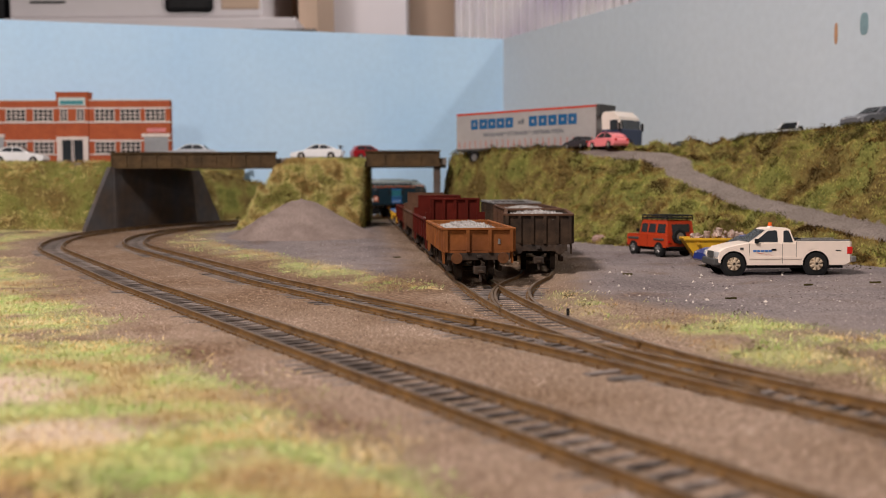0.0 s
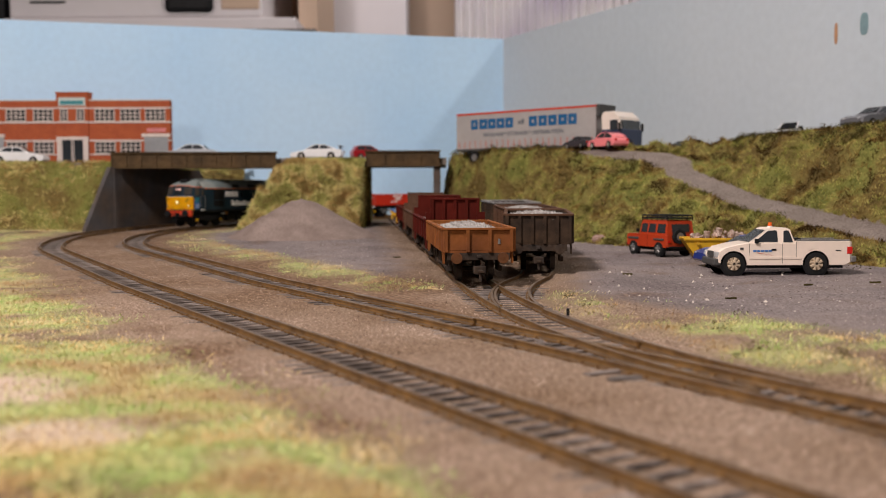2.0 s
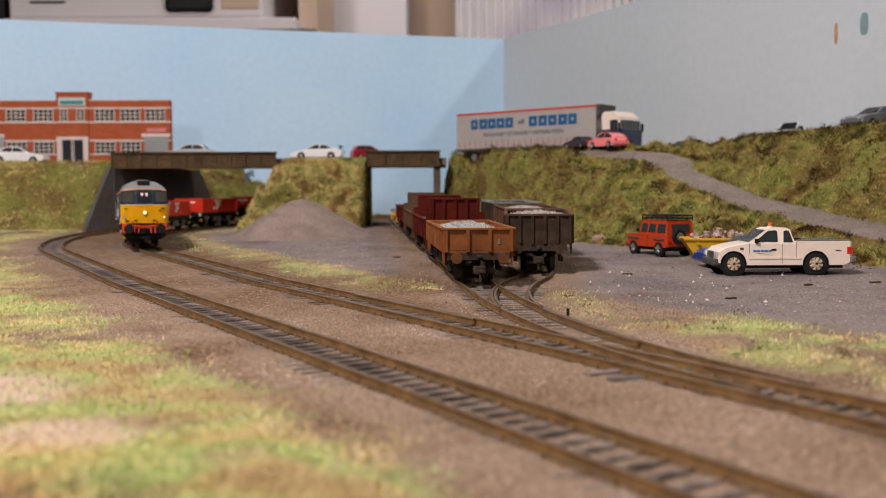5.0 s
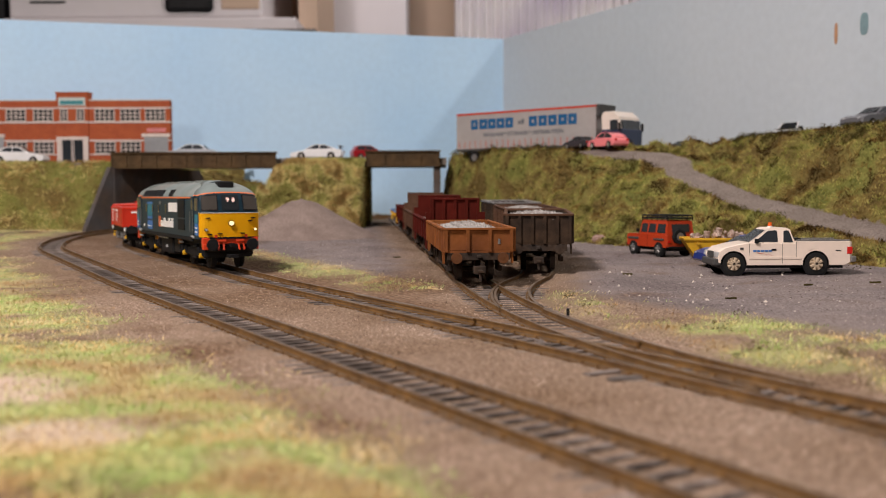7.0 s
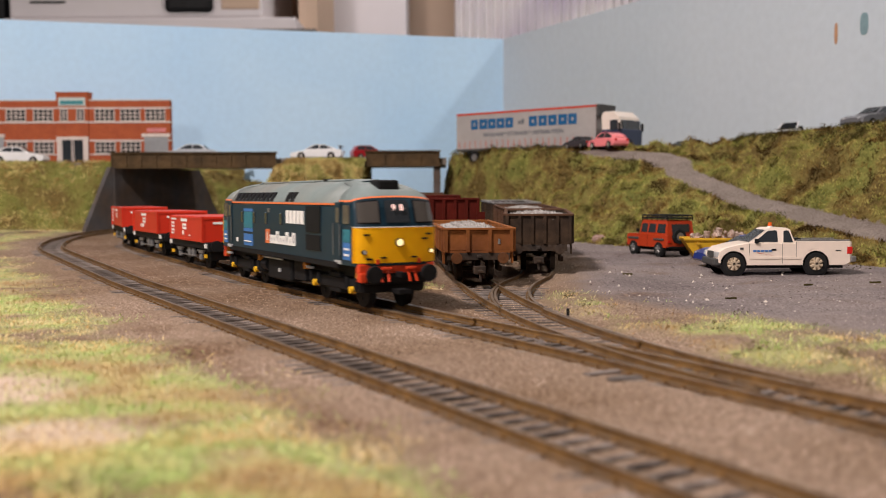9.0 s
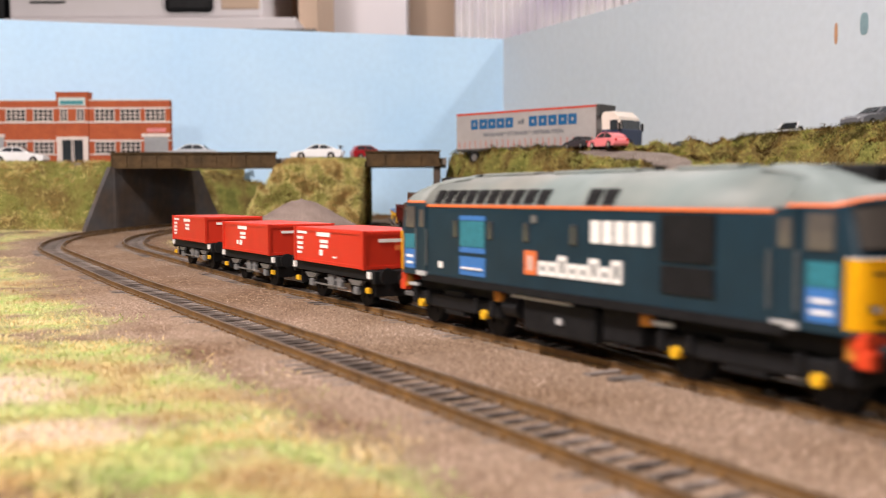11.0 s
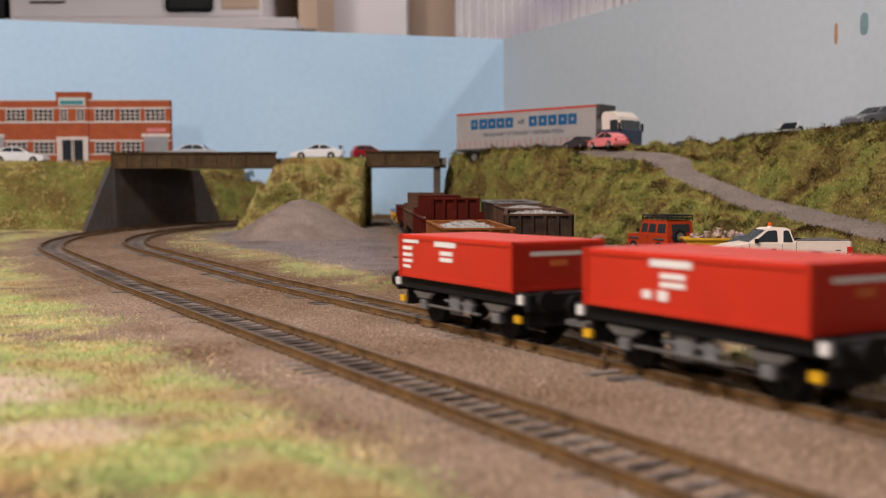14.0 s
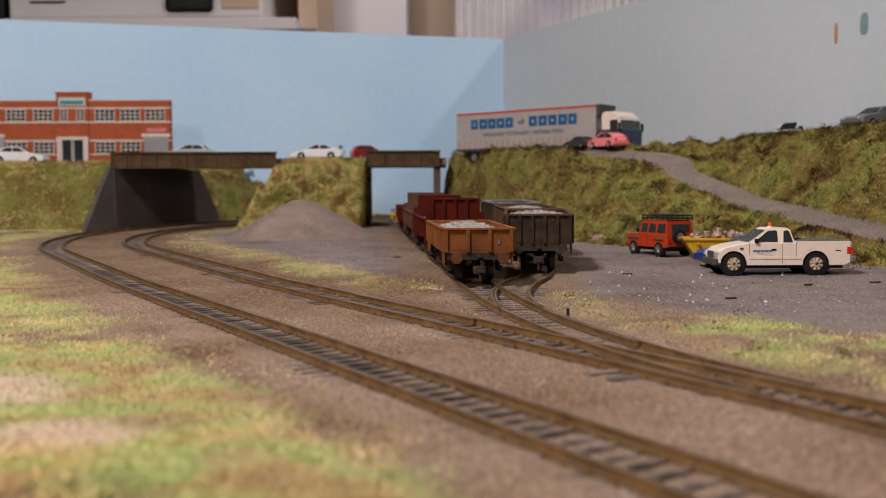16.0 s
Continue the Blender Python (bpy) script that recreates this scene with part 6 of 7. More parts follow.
def make_offroader(m):
    root = tagged(empty("off_road_vehicle", m), "orange-red boxy off-road vehicle with black roof rack and spare wheel", "off-road vehicle")
    W = 0.0228
    low = [(-.0250, .0070), (-.0250, .0150), (.0080, .0155), (.0235, .0150), (.0250, .0140), (.0250, .0070), (.0230, .0062), (-.0235, .0062)]
    body = part("body", skin(low, W, 0.95, 0.97), M_ORANGECAR, root)
    top = [(-.0248, .0150), (-.0240, .0246), (-.0225, .0252), (.0055, .0252), (.0070, .0246), (.0095, .0152)]
    cab = part("cab", cabin(top, W * 0.97, W * 0.86), M_ORANGECAR, root)
    for sy in (-1, 1):
        for x0, x1 in ((-.0005, .0068), (-.0105, -.0022), (-.0222, -.0128)):
            part("side_window", side_pane([(x0, .0165), (x0, .0226), (x1 - .0006, .0226), (x1, .0165)], W * .97, W * .86, .0150, .0252, sy), M_GLASS, cab)
        part("door_seam", boxes((-.0015, -.0012, sy * W * .5 - .0001, sy * W * .5 + .0001, .0075, .0150)), M_BLACK, body)
        part("wing_flare", boxes((.0095, .0225, sy * W * .5 - .0006, sy * W * .5 + .0008, .0112, .0128), bevel=0.0004), M_DKGREY, body)
        part("wing_flare", boxes((-.0215, -.0095, sy * W * .5 - .0006, sy * W * .5 + .0008, .0112, .0126), bevel=0.0004), M_DKGREY, body)
        part("tail_lamp", boxes((-.0256, -.0248, sy * W * .42 - .0009, sy * W * .42 + .0009, .0098, .0112)), M_TAIL, body)
        part("headlamp", tube((.0248, sy * .0068, .0118), (.0256, sy * .0068, .0118), .0015, 14), M_SILVER, body)
        part("door_mirror", boxes((.0085, .0098, sy * W * .52 - .0004, sy * W * .52 + .0016 * sy, .0165, .0190)), M_BLACK, cab)
    part("rear_window", boxes((-.0252, -.0242, -.0070, .0070, .0170, .0226)), M_GLASS, cab)
    spare = part("spare_wheel", tube((-.0255, .0025, .0140), (-.0282, .0025, .0140), .0050, 24), M_TYRE, root)
    part("spare_rim", tube((-.0281, .0025, .0140), (-.0285, .0025, .0140), .0028, 16), M_STEEL, spare)
    part("windscreen", boxes((.0078, .0086, -.0090, .0090, .0168, .0228)), M_GLASS, cab)
    part("front_bumper", boxes((.0248, .0272, -.0108, .0108, .0062, .0082), bevel=0.0003), M_BLACK, root)
    part("rear_step", boxes((-.0265, -.0248, -.0100, .0100, .0058, .0072), bevel=0.0003), M_BLACK, root)
    rack = part("roof_rack", boxes((-.0240, .0060, -.0105, .0105, .0262, .0266)), M_BLACK, root, "black roof rack")
    for sy in (-1, 1):
        part("rack_rail", tube((-.0240, sy * .0105, .0285), (.0060, sy * .0105, .0285), .0005, 8), M_BLACK, rack)
        for i in range(6):
            x = -.0240 + i * .0060
            part("rack_post", tube((x, sy * .0105, .0252), (x, sy * .0105, .0285), .0004, 6), M_BLACK, rack)
    for i in range(7):
        x = -.0240 + i * .0050
        part("rack_slat", boxes((x - .0005, x + .0005, -.0105, .0105, .0266, .0272)), M_BLACK, rack)
    for x in (-.0240, .0060):
        part("rack_end_rail", tube((x, -.0105, .0285), (x, .0105, .0285), .0005, 8), M_BLACK, rack)
    for a in (-.0155, .0158):
        arch(root, a, W, .0050)
    road_wheels(root, (-.0155, .0158), W + .0012, .0050, M_STEEL, .0034)
    part("chassis", boxes((-.024, .024, -.0075, .0075, .0038, .0064)), M_BLACK, root)
    return root


make_offroader(pose(0.1445, 0.6535, rise(0.6535) - 0.0004, 0, 0, 112) @ Matrix.Diagonal((0.93, 0.93, 0.93, 1)))

M_SKIP = mat("scuffed_yellow_skip", (0.62, 0.36, 0.02), 0.6, 0, 0.15, 60, 0.0001, 400, second=(0.45, 0.24, 0.02))
M_RUBBLE = mat("brown_rubble", (0.30, 0.19, 0.14), 0.9, 0, 0.3, 200, second=(0.42, 0.33, 0.28), rand=0.35)


def make_skip(m):
    root = tagged(empty("skip", m), "scuffed yellow waste skip standing behind the blue car", "skip")
    bm = bmesh.new()
    rings = []
    for z, a, b in ((0.0, .0125, .0092), (.0060, .0165, .0098), (.0130, .0212, .0106), (.0142, .0216, .0110)):
        rings.append([(-a, -b, z), (a, -b, z), (a, b, z), (-a, b, z)])
    for z, a, b in ((.0142, .0204, .0100), (.0080, .018, .0094)):
        rings.append([(-a, -b, z), (a, -b, z), (a, b, z), (-a, b, z)])
    loft(bm, rings)
    bmesh.ops.recalc_face_normals(bm, faces=bm.faces[:])
    part("skip_tub", bm, M_SKIP, root)
    for sy in (-1, 1):
        part("skip_rim", boxes((-.0216, .0216, sy * .0110 - .0006, sy * .0110 + .0006, .0128, .0144), bevel=0.0003), M_SKIP, root)
        for x in (-.0130, .0130):
            part("lifting_lug", tube((x, sy * .0108, .0110), (x, sy * .0124, .0110), .0010, 10), M_SKIP, root)
        for x in (-.006, .006):
            part("side_rib", boxes((x - .0006, x + .0006, sy * .0098 - .0004, sy * .0098 + .0010, .001, .0128)), M_SKIP, root)
    return root


SKIP_POSE = pose(0.1705, 0.6100, rise(0.610) - 0.0006, 0, 0, -6)
make_skip(SKIP_POSE)
for i in range(46):
    s = random.uniform(0.0012, 0.0030)
    bm = bmesh.new()
    bmesh.ops.create_cube(bm, size=1, matrix=Matrix.Diagonal((s * random.uniform(.8, 1.9), s, s * random.uniform(.5, 1), 1)))
    for v in bm.verts:
        v.co += Vector((random.uniform(-1, 1), random.uniform(-1, 1), random.uniform(-1, 1))) * s * 0.22
    x, y = random.uniform(-.0185, .0185), random.uniform(-.0085, .0085)
    h = .0120 + .0062 * (1 - (x / .022) ** 2) * random.uniform(.3, 1)
    part("rubble_lump", bm, M_RUBBLE, m=SKIP_POSE @ pose(x, y, h, random.uniform(0, 180), random.uniform(0, 180), random.uniform(0, 180)))
    tagged(bpy.context.scene.collection.objects[-1], "broken brown brick rubble heaped in the skip", "rubble", "rubble in the skip")

# curtain grey, darkened for the shade the trailer stands in
M_CURTAIN = mat("shaded_grey_curtain", (0.36, 0.335, 0.32), 0.6, 0, 0.06, 40, second=(0.32, 0.30, 0.29))
M_TRUCKRED = mat("trailer_red_rail", (0.50, 0.05, 0.025), 0.5, 0, 0.08, 60)
M_LETTER = mat("deep_blue_lettering", (0.015, 0.10, 0.24), 0.5, 0, 0.05, 100)
M_CABCREAM = paint("cream_lorry_cab", (0.75, 0.66, 0.58))
M_CABBLUE = paint("dark_blue_lorry_cab", (0.012, 0.025, 0.07))
M_FADETXT = mat("grey_lettering", (0.12, 0.13, 0.15), 0.6, 0, 0.05, 100)


def make_lorry(m):
    trailer = tagged(empty("lorry_trailer", m), "grey curtain-sided lorry trailer with blue lettering and red top rail", "trailer")
    hl, hw = 0.0850, 0.0165
    body = part("curtain_side_body", boxes((-hl, hl, -hw, hw, 0.0155, 0.0525), bevel=0.0003), M_CURTAIN, trailer)
    part("roof", boxes((-hl, hl, -hw + .0004, hw - .0004, 0.0525, 0.0529)), M_CURTAIN, trailer)
    part("chassis_rail", boxes((-hl, hl, -hw, hw, 0.0135, 0.0155)), M_DKGREY, trailer)
    part("front_bulkhead", boxes((hl, hl + .0030, -hw + .001, hw - .001, 0.042, 0.0535), bevel=0.0003), M_DKGREY, trailer)
    for sy in (-1, 1):
        part("top_rail", boxes((-hl, hl, sy * hw - .0003, sy * hw + .0003, 0.0508, 0.0528)), M_TRUCKRED, trailer, "red top rail")
        for i in range(24):
            x = -hl + .004 + i * (2 * hl - .008) / 23
            part("curtain_strap", boxes((x - .0003, x + .0003, sy * hw - .0002, sy * hw + .0002, 0.0160, 0.0235)), M_TRUCKRED, body)
        # company lettering as plain blocks
        spans = [(-0.0655 + k * 0.0111, -0.0655 + k * 0.0111 + w_, .0356, .0458, M_LETTER) for k, w_ in enumerate((.0090, .0101, .0098, .0098, .0094))]
        spans += [(0.0080 + k * 0.0115, 0.0080 + k * 0.0115 + w_, .0356, .0458, M_LETTER) for k, w_ in enumerate((.0094, .0097, .0097, .0102, .0096))]
        spans += [(-0.0052, -0.0022, .0385, .0422, M_FADETXT), (-0.0010, 0.0018, .0385, .0436, M_FADETXT)]
        for xa, xb, h0, h1, mt in spans:
            if sy > 0:
                xa, xb = -xb, -xa
            part("lettering_block", ring_bar(xa, xb, h0, h1, sy * hw, .0003, .37), mt, body)
        cu = bpy.data.curves.new("trade_lettering", "FONT")
        cu.body, cu.size, cu.align_x, cu.extrude = "HAULAGE * STORAGE * DISTRIBUTION", 0.0056, "CENTER", 0.0001
        cu.offset = 0.00012
        cu.materials.append(M_FADETXT)
        tx = new("trade_lettering", cu)
        tx.parent = body
        tx.matrix_basis = pose(0, sy * (hw + .0002), .0278, 90, 0, 0 if sy < 0 else 180)
    for x in (-.062, -.045, -.028):
        for sy in (-1, 1):
            w = part("wheel", tube((x, sy * .0100, .0066), (x, sy * .0155, .0066), .0066, 20), M_TYRE, trailer)
            part("hub", tube((x, sy * .0154, .0066), (x, sy * .0158, .0066), .0036, 14), M_STEEL, w)
    part("landing_leg", boxes((.028, .030, -.010, -.008, .001, .0135)), M_DKGREY, trailer)
    part("landing_leg", boxes((.028, .030, .008, .010, .001, .0135)), M_DKGREY, trailer)
    part("side_guard", boxes((-.018, .022, -hw + .001, -hw + .0016, .0075, .0115)), M_CREAM, trailer)
    cabm = m @ pose(0.0870, 0, 0, 0, 0, -8)
    tr = tagged(empty("lorry_tractor", cabm), "cream and dark blue lorry tractor coupled to the trailer", "lorry")
    out = [(.0065, .0060), (.0065, .0430), (.0085, .0455), (.0200, .0455), (.0262, .0400), (.0290, .0290), (.0298, .0060)]
    cab = part("cab", skin(out, .0315, .92, .97), M_CABCREAM, tr)
    part("lower_band", boxes((.0063, .0301, -.0160, .0160, .0060, .0288), bevel=0.0008), M_CABBLUE, cab)
    part("windscreen", boxes((.0268, .0296, -.0135, .0135, .0262, .0370), bevel=0.0005), M_GLASS, cab)
    for sy in (-1, 1):
        part("side_window", boxes((.0165, .0255, sy * .0158 - .0004, sy * .0158 + .0006, .0275, .0372)), M_GLASS, cab)
        part("door_mirror", boxes((.0278, .0298, sy * .0175 - .0010, sy * .0175 + .0010, .0265, .0345), bevel=0.0003), M_BLACK, cab)
        part("mudguard", boxes((-.0300, -.0165, sy * .0130 - .0030, sy * .0130 + .0030, .0118, .0136), bevel=0.0006), M_SILVER, tr)
        part("fuel_tank", boxes((-.0125, .0030, sy * .0130 - .0028, sy * .0130 + .0028, .0055, .0120), bevel=0.0008), M_SILVER, tr)
        for x in (-.0230, .0195):
            w = part("wheel", tube((x, sy * .0105, .0066), (x, sy * .0160, .0066), .0066, 20), M_TYRE, tr)
            part("hub", tube((x, sy * .0159, .0066), (x, sy * .0164, .0066), .0036, 14), M_STEEL, w)
    part("chassis", boxes((-.034, .008, -.0060, .0060, .0085, .0120)), M_BLACK, tr)


LX, LY = 0.0910, 1.0060
make_lorry(pose(LX, LY, 0.0752, 0, 0, -39.5))


# ---- factory ----
M_BRICKW = mat("orange_brick", (0.40, 0.105, 0.045), 0.85, 0, 0.12, 80, 0.0001, 700, second=(0.34, 0.085, 0.04))
M_STONEW = mat("cream_stone_band", (0.66, 0.58, 0.53), 0.8, 0, 0.06, 60)
M_SHUTTER = mat("grey_shutter", (0.32, 0.33, 0.34), 0.6, 0, 0.06, 60)
M_SIGN = mat("pale_green_sign", (0.48, 0.56, 0.54), 0.6, 0, 0.05, 60)
M_SIGNTXT = mat("teal_lettering", (0.06, 0.24, 0.27), 0.6, 0, 0.05, 60)


def make_factory():
    y = 1.200
    P = y / 1736.0
    root = tagged(empty("factory", pose(0, y, 0)), "two-storey orange brick factory with cream bands and white windows", "building")
    zb, zt = 0.0785, 0.1590
    x0, x1 = -0.700, -0.3315
    part("brick_wall", boxes((x0, x1, 0, 0.010, zb, zt)), M_BRICKW, root)
    part("roof_slab", boxes((x0 + .001, x1 - .001, 0.001, 0.009, zt, zt + .0006)), M_DKGREY, root)
    for z, h in ((0.1490, .0016), (0.1316, .0020), (0.1095, .0018), (0.0928, .0014), (zt - .0004, .0012)):
        part("stone_band", boxes((x0 - .0003, x1 + .0006, -0.0011, 0.0105, z, z + h)), M_STONEW, root)

    def bay(xc, w, tower=False):
        t = part("entrance_tower", boxes((xc - w / 2, xc + w / 2, -0.0030, 0.012, zb, zt + .0085)), M_BRICKW, root)
        part("tower_coping", boxes((xc - w / 2 - .0006, xc + w / 2 + .0006, -0.0038, 0.013, zt + .0085, zt + .0099)), M_BRICKW, t)
        part("tower_band", boxes((xc - w / 2 - .0003, xc + w / 2 + .0003, -0.0037, 0.0, .1490, .1506)), M_STONEW, t)
        part("tower_band", boxes((xc - w / 2 - .0003, xc + w / 2 + .0003, -0.0037, 0.0, .1316, .1336)), M_STONEW, t)
        sg = part("sign_board", boxes((xc - w * .42, xc + w * .42, -0.0040, -0.0028, .1525, .1622)), M_SIGN, t, "pale green sign board")
        part("sign_lettering_bar", boxes((xc - w * .36, xc + w * .36, -0.0043, -0.0038, .1540, .1585)), M_SIGNTXT, sg)
        for dx in (-w * .26, w * .26):
            window(xc + dx, .0088, .1342, .1484, 2, 3, t, -0.0032)
        fr = part("doorway_surround", boxes((xc - w * .49, xc - w * .36, -0.0046, -0.0028, zb, .1112), (xc + w * .36, xc + w * .49, -0.0046, -0.0028, zb, .1112),
                                            (xc - w * .50, xc + w * .50, -0.0048, -0.0028, .1112, .1150)), M_STONEW, t)
        dr = part("entrance_door", boxes((xc - w * .35, xc + w * .35, -0.0036, -0.0029, zb, .1112)), M_GLASS, t)
        for k in (-.34, -.03, .03, .34):
            part("door_bar", boxes((xc + w * k - .0005, xc + w * k + .0005, -0.0042, -0.0034, zb, .1112)), M_STONEW, dr)

    def window(xc, w, z0, z1, nx, nz, parent, front=0.0):
        wn = part("window", boxes((xc - w / 2, xc + w / 2, front - .0002, front + .0006, z0, z1)), M_GLASS, parent)
        bm = bmesh.new()
        for i in range(nx + 1):
            x = xc - w / 2 + w * i / nx
            box(bm, x - .0005, x + .0005, front - .0007, front, z0, z1)
        for j in range(nz + 1):
            z = z0 + (z1 - z0) * j / nz
            box(bm, xc - w / 2, xc + w / 2, front - .0007, front, z - .0005, z + .0005)
        part("window_frame", bm, M_STONEW, wn)
        part("window_sill", boxes((xc - w / 2 - .0006, xc + w / 2 + .0006, front - .0014, front, z0 - .0009, z0)), M_STONEW, wn)

    def px(v):
        return (v - 784) * P

    bay(px(134.5), 0.0385)
    for c in (34, 82, 190, 235, 279, -14, -62):
        window(px(c), 34 * P, .1342, .1484, 4, 3, root)
    for c in (34, 82, 190, 235):
        window(px(c), 35 * P, .0946, .1088, 4, 3, root)
    sh = part("loading_door", boxes((px(259), px(301), -.0012, .0004, zb, .1145)), M_SHUTTER, root, "grey roller shutter")
    for k in range(14):
        part("shutter_slat", boxes((px(260), px(300), -.0018, -.0011, zb + .0006 + k * .0023, zb + .0024 + k * .0023)), M_SHUTTER, sh)
    part("door_lintel", boxes((px(255), px(305), -.0024, .0004, .1145, .1185)), M_STONEW, root)
    part("red_sign", boxes((px(264), px(297), -.0010, .0002, .1205, .1252)), mat("pink_red_sign", (0.62, 0.22, 0.22), 0.6), root)
    part("side_lintel", boxes((px(-10), px(14), -.0024, .0004, .1145, .1185)), M_STONEW, root)
    part("side_shutter", boxes((px(-8), px(12), -.0012, .0004, zb, .1145)), M_SHUTTER, root)
    part("side_sign", boxes((px(-10), px(2), -.0010, .0002, .1205, .1252)), M_SIGN, root)


make_factory()

# backscene scuffs: a hole with torn edge and a blue patch on the side board
WD = Vector((WALL_R[0] - CORNER[0], WALL_R[1] - CORNER[1], 0)).normalized()
WN = Vector((WD.y, -WD.x, 0)) * -1


def on_side_board(px_, z, name, w, h, material, label):
    ex = (px_ - 784) / 1736.0
    # meet the board in plan along the sight line x = ex * y
    s = (CORNER[0] - ex * CORNER[1]) / (ex * WD.y - WD.x)
    p = Vector((CORNER[0] + WD.x * s, CORNER[1] + WD.y * s, z))
    bm = bmesh.new()
    n = 20
    ring = [(math.cos(2 * math.pi * i / n), math.sin(2 * math.pi * i / n)) for i in range(n)]
    pts = [(w * math.copysign(abs(c) ** .8, c), h * math.copysign(abs(q) ** .6, q)) for c, q in ring]
    prism(bm, pts, -0.0006, 0.0006)
    ang = math.degrees(math.atan2(WD.y, WD.x))
    ob = part(name, bm, material, m=Matrix.Translation(p) @ pose(0, 0, 0, 0, 0, ang))
    return tagged(ob, label, "mark"), p


on_side_board(1523, 0.043 + 300 / 1736 * 0.87, "board_patch", 0.0042, 0.0100, mat("teal_patch", (0.22, 0.33, 0.36), 0.6), "worn teal patch on the side backscene board")
on_side_board(1474, 0.043 + 282 / 1736 * 0.90, "board_chip", 0.0018, 0.0098, mat("orange_chip", (0.50, 0.28, 0.16), 0.8), "chipped orange hole in the side backscene board")

# ---- the room behind ----
# kept dark so the unseen walls and ceiling bounce little light
M_WALLP = mat("low_bounce_grey", (0.20, 0.18, 0.17), 0.9, 0, 0.03, 3)
M_BEIGE = mat("beige_panel", (0.56, 0.42, 0.32), 0.8, 0, 0.04, 3)
M_PRINTER = mat("off_white_plastic", (0.66, 0.62, 0.63), 0.5, 0, 0.03, 5)
M_FLOORW = mat("brown_carpet", (0.22, 0.17, 0.13), 0.95, 0, 0.15, 30)
# only the north wall shows; the others are unseen and close the room
for nm, b, mt in (("wall_north", (-2.2, 2.2, 2.30, 2.40, -0.95, 1.5), M_BEIGE), ("wall_south", (-2.2, 2.2, -2.3, -2.2, -0.95, 1.5), M_WALLP),
                  ("wall_west", (-2.3, -2.2, -2.3, 2.4, -0.95, 1.5), M_WALLP), ("wall_east", (2.2, 2.3, -2.3, 2.4, -0.95, 1.5), M_WALLP),
                  ("floor", (-2.3, 2.3, -2.3, 2.4, -1.05, -0.95), M_FLOORW), ("ceiling", (-2.3, 2.3, -2.3, 2.4, 1.5, 1.6), M_WALLP)):
    tagged(part(nm, boxes(b), mt), "plain painted " + nm.split("_")[0] + " of the layout room", nm.split("_")[0], kind="structure")
bb = tagged(empty("baseboard_table"), "wooden baseboard table carrying the model railway", "table")
part("baseboard_top", boxes((-0.9, 0.8, -0.4, 1.56, -0.045, -0.022)), mat("plywood", (0.42, 0.29, 0.17), 0.7, 0, 0.1, 20), bb)
for x in (-0.85, 0.75):
    for y in (-0.35, 1.5):
        part("leg", boxes((x - .03, x + .03, y - .03, y + .03, -0.95, -0.045)), M_BEIGE, bb)


def rx(v, d):
    return (v - 784) / 1736.0 * d


pr = tagged(empty("printer"), "off-white office printer standing on a shelf", "printer")
d = 1.72
part("printer_body", boxes((rx(26, d), rx(470, d), d, d + .35, .350, .60), bevel=0.006), M_PRINTER, pr)
part("printer_base", boxes((rx(20, d), rx(531, d), d - .012, d + .37, .327, .349), bevel=0.003), M_PRINTER, pr)
# raised black block stands in for the slot's dark hollow
part("paper_slot", boxes((rx(296, d), rx(388, d), d - .004, d + .01, .356, .392), bevel=0.012), M_BLACK, pr)
part("lettering_bar", boxes((rx(64, d), rx(126, d), d - .002, d + .004, .3765, .3805)), M_DKGREY, pr)
part("side_panel", boxes((rx(398, d), rx(465, d), d - .003, d + .01, .365, .60), bevel=0.003), M_BEIGE, pr)
sh = tagged(empty("shelf"), "plain beige shelf unit behind the backscene", "shelf")
part("shelf_top", boxes((-1.4, rx(566, d), d - .03, 2.29, .305, .3265)), M_WALLP, sh)
part("shelf_side", boxes((rx(533, d + .1), rx(566, d + .1), d + .1, 2.29, .3265, 0.9)), M_BEIGE, sh)
part("shelf_end", boxes((-1.40, -1.36, d, 2.29, -0.95, .305)), M_WALLP, sh)
part("shelf_end", boxes((rx(540, d), rx(566, d), d, 2.29, -0.95, .305)), M_WALLP, sh)
bx = tagged(empty("black_box"), "black case standing beside the printer", "case")
part("case_body", boxes((rx(-90, d), rx(18, d), d, d + .25, .3265, .5), bevel=0.004), M_BLACK, bx)
wd = tagged(empty("white_cupboard"), "plain white cupboard against the beige wall", "cupboard")
part("cupboard_body", boxes((rx(569, 2.1), rx(722, 2.1), 2.1, 2.29, -0.95, 1.3), bevel=0.004), mat("white_laminate", (0.74, 0.71, 0.75), 0.5, 0, 0.02, 4), wd)
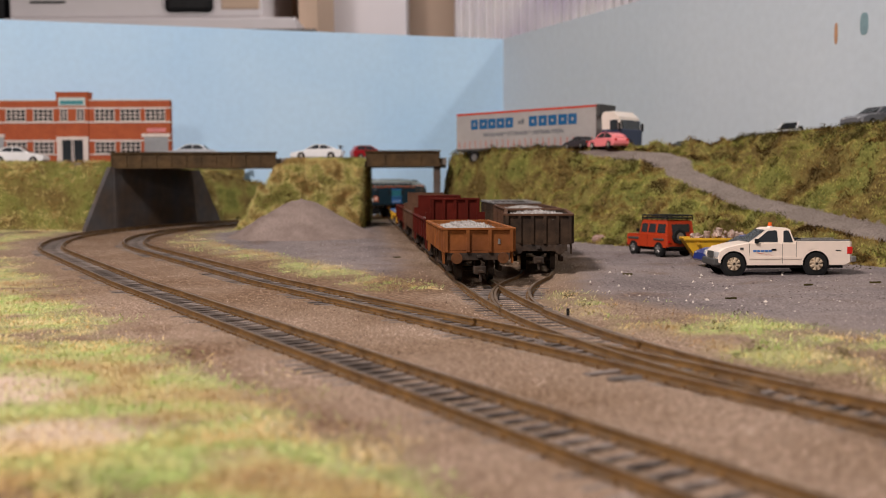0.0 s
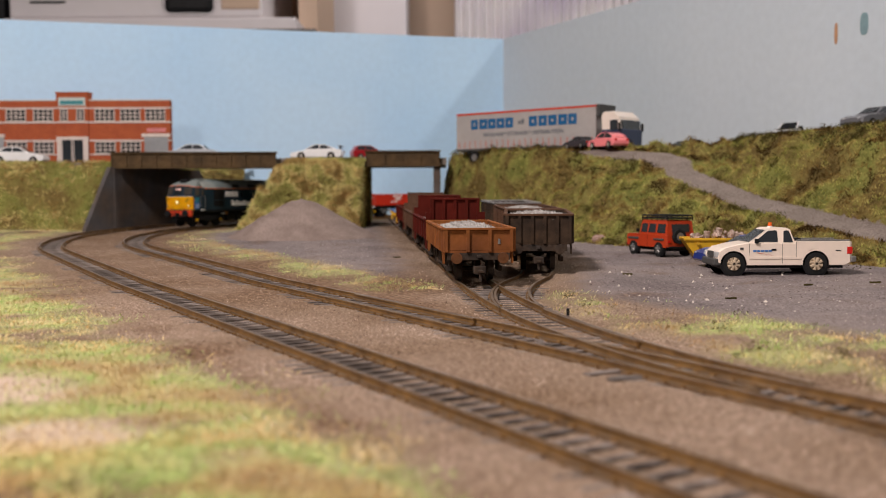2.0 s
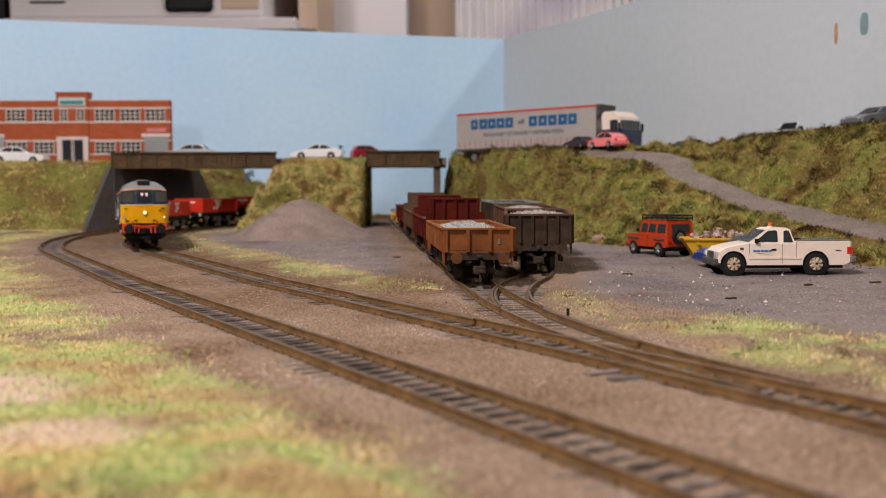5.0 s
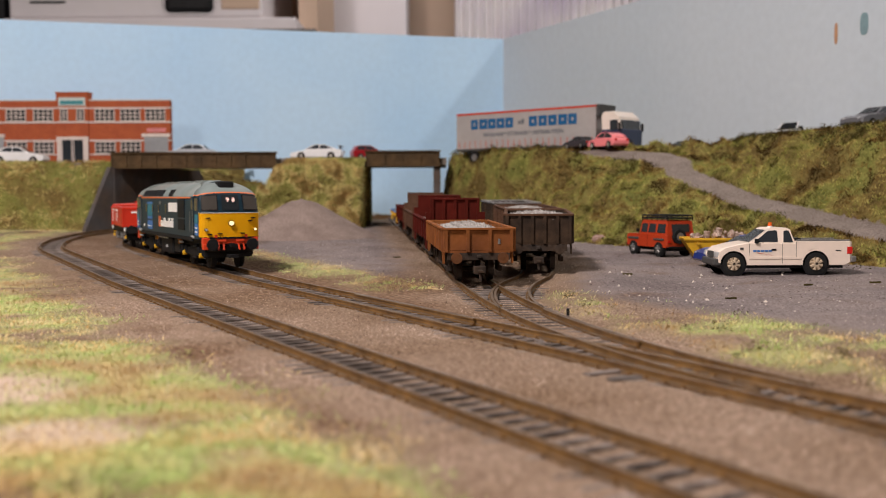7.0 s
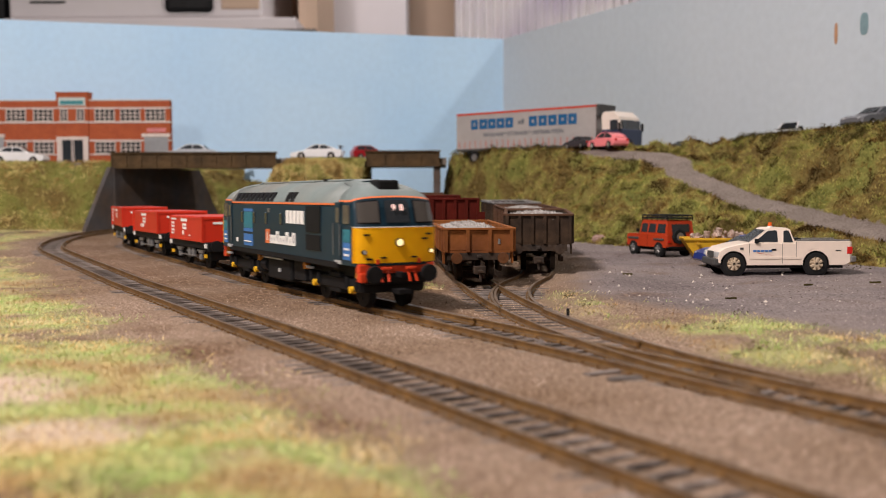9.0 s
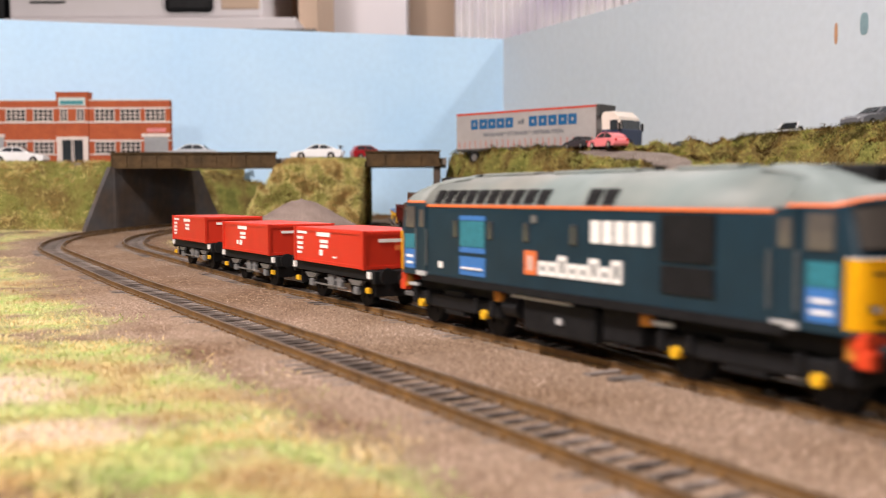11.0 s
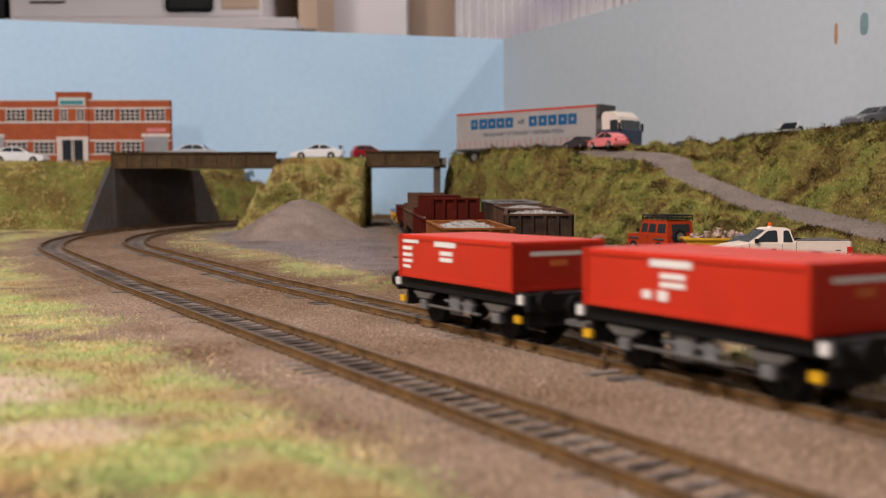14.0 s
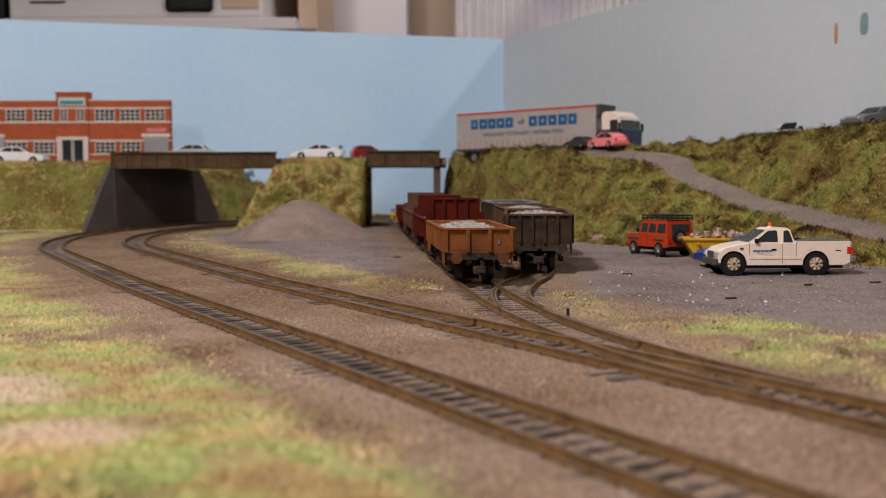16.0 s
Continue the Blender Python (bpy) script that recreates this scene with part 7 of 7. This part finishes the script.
# pleated curtain
cur = tagged(empty("pleated_curtain"), "pale striped pleated curtain hanging over the window", "curtain")
verts, faces = [], []
x0, x1, n = rx(806, 2.15), 1.25, 900
for i in range(n + 1):
    x = x0 + (x1 - x0) * i / n
    y = 2.15 + 0.009 * math.sin(x * 2 * math.pi / 0.0185) + 0.003 * math.sin(x * 61 + 1)
    verts += [(x, y, -0.6), (x, y, 1.4)]
    if i:
        k = 2 * i
        faces.append((k - 2, k, k + 1, k - 1))
me = bpy.data.meshes.new("curtain_cloth")
me.from_pydata(verts, [], faces)
me.polygons.foreach_set("use_smooth", [True] * len(faces))
me.materials.append(mat("pale_curtain_cloth", (0.86, 0.84, 0.82), 0.9, 0, 0.06, 7, second=(0.62, 0.58, 0.66)))
ob = new("curtain_cloth", me)
ob.parent = cur
part("curtain_rail", tube((x0, 2.16, 1.41), (x1, 2.16, 1.41), 0.01, 10), M_WHITE, cur)


# ---- the moving train ----
def train_pose(s, half):
    ax, ay, _ = line_at(s - half, R_IN)
    bx, by, _ = line_at(s + half, R_IN)
    x, y = (ax + bx) / 2, (ay + by) / 2
    ease = 1.8 * smoothstep(-0.1, 0.1, s) * (1 - smoothstep(0.36, 0.55, s)) if half > 0.05 else 0.0
    return pose(x, y, rise(y), 0, 0, math.degrees(math.atan2(by - ay, bx - ax)) - ease)


LOCO_S = [(0.0, -0.585), (1.0, -0.487), (2.0, -0.377), (3.0, -0.272), (4.0, -0.172), (5.0, -0.072), (6.0, 0.027), (7.0, 0.123),
          (8.0, 0.222), (9.0, 0.328), (10.0, 0.434), (11.0, 0.541), (12.0, 0.644), (13.0, 0.748), (14.0, 0.847), (15.0, 0.948), (16.0, 1.050)]


def loco_s(t):
    return float(np.interp(t, [a for a, _ in LOCO_S], [b for _, b in LOCO_S]))


def motions():
    times = [i * 0.25 for i in range(65)]
    for thing, lag, half in TRAIN:
        walk(thing, [(t, train_pose(loco_s(t) - lag, half)) for t in times])
    turns = [i * 0.08 for i in range(200)] + [16.0]
    for ws, x, radius in WHEELS:
        walk(ws, [(t, pose(x, 0, radius, 0, math.degrees((loco_s(t) - loco_s(0)) / radius), 0)) for t in turns])


motions()
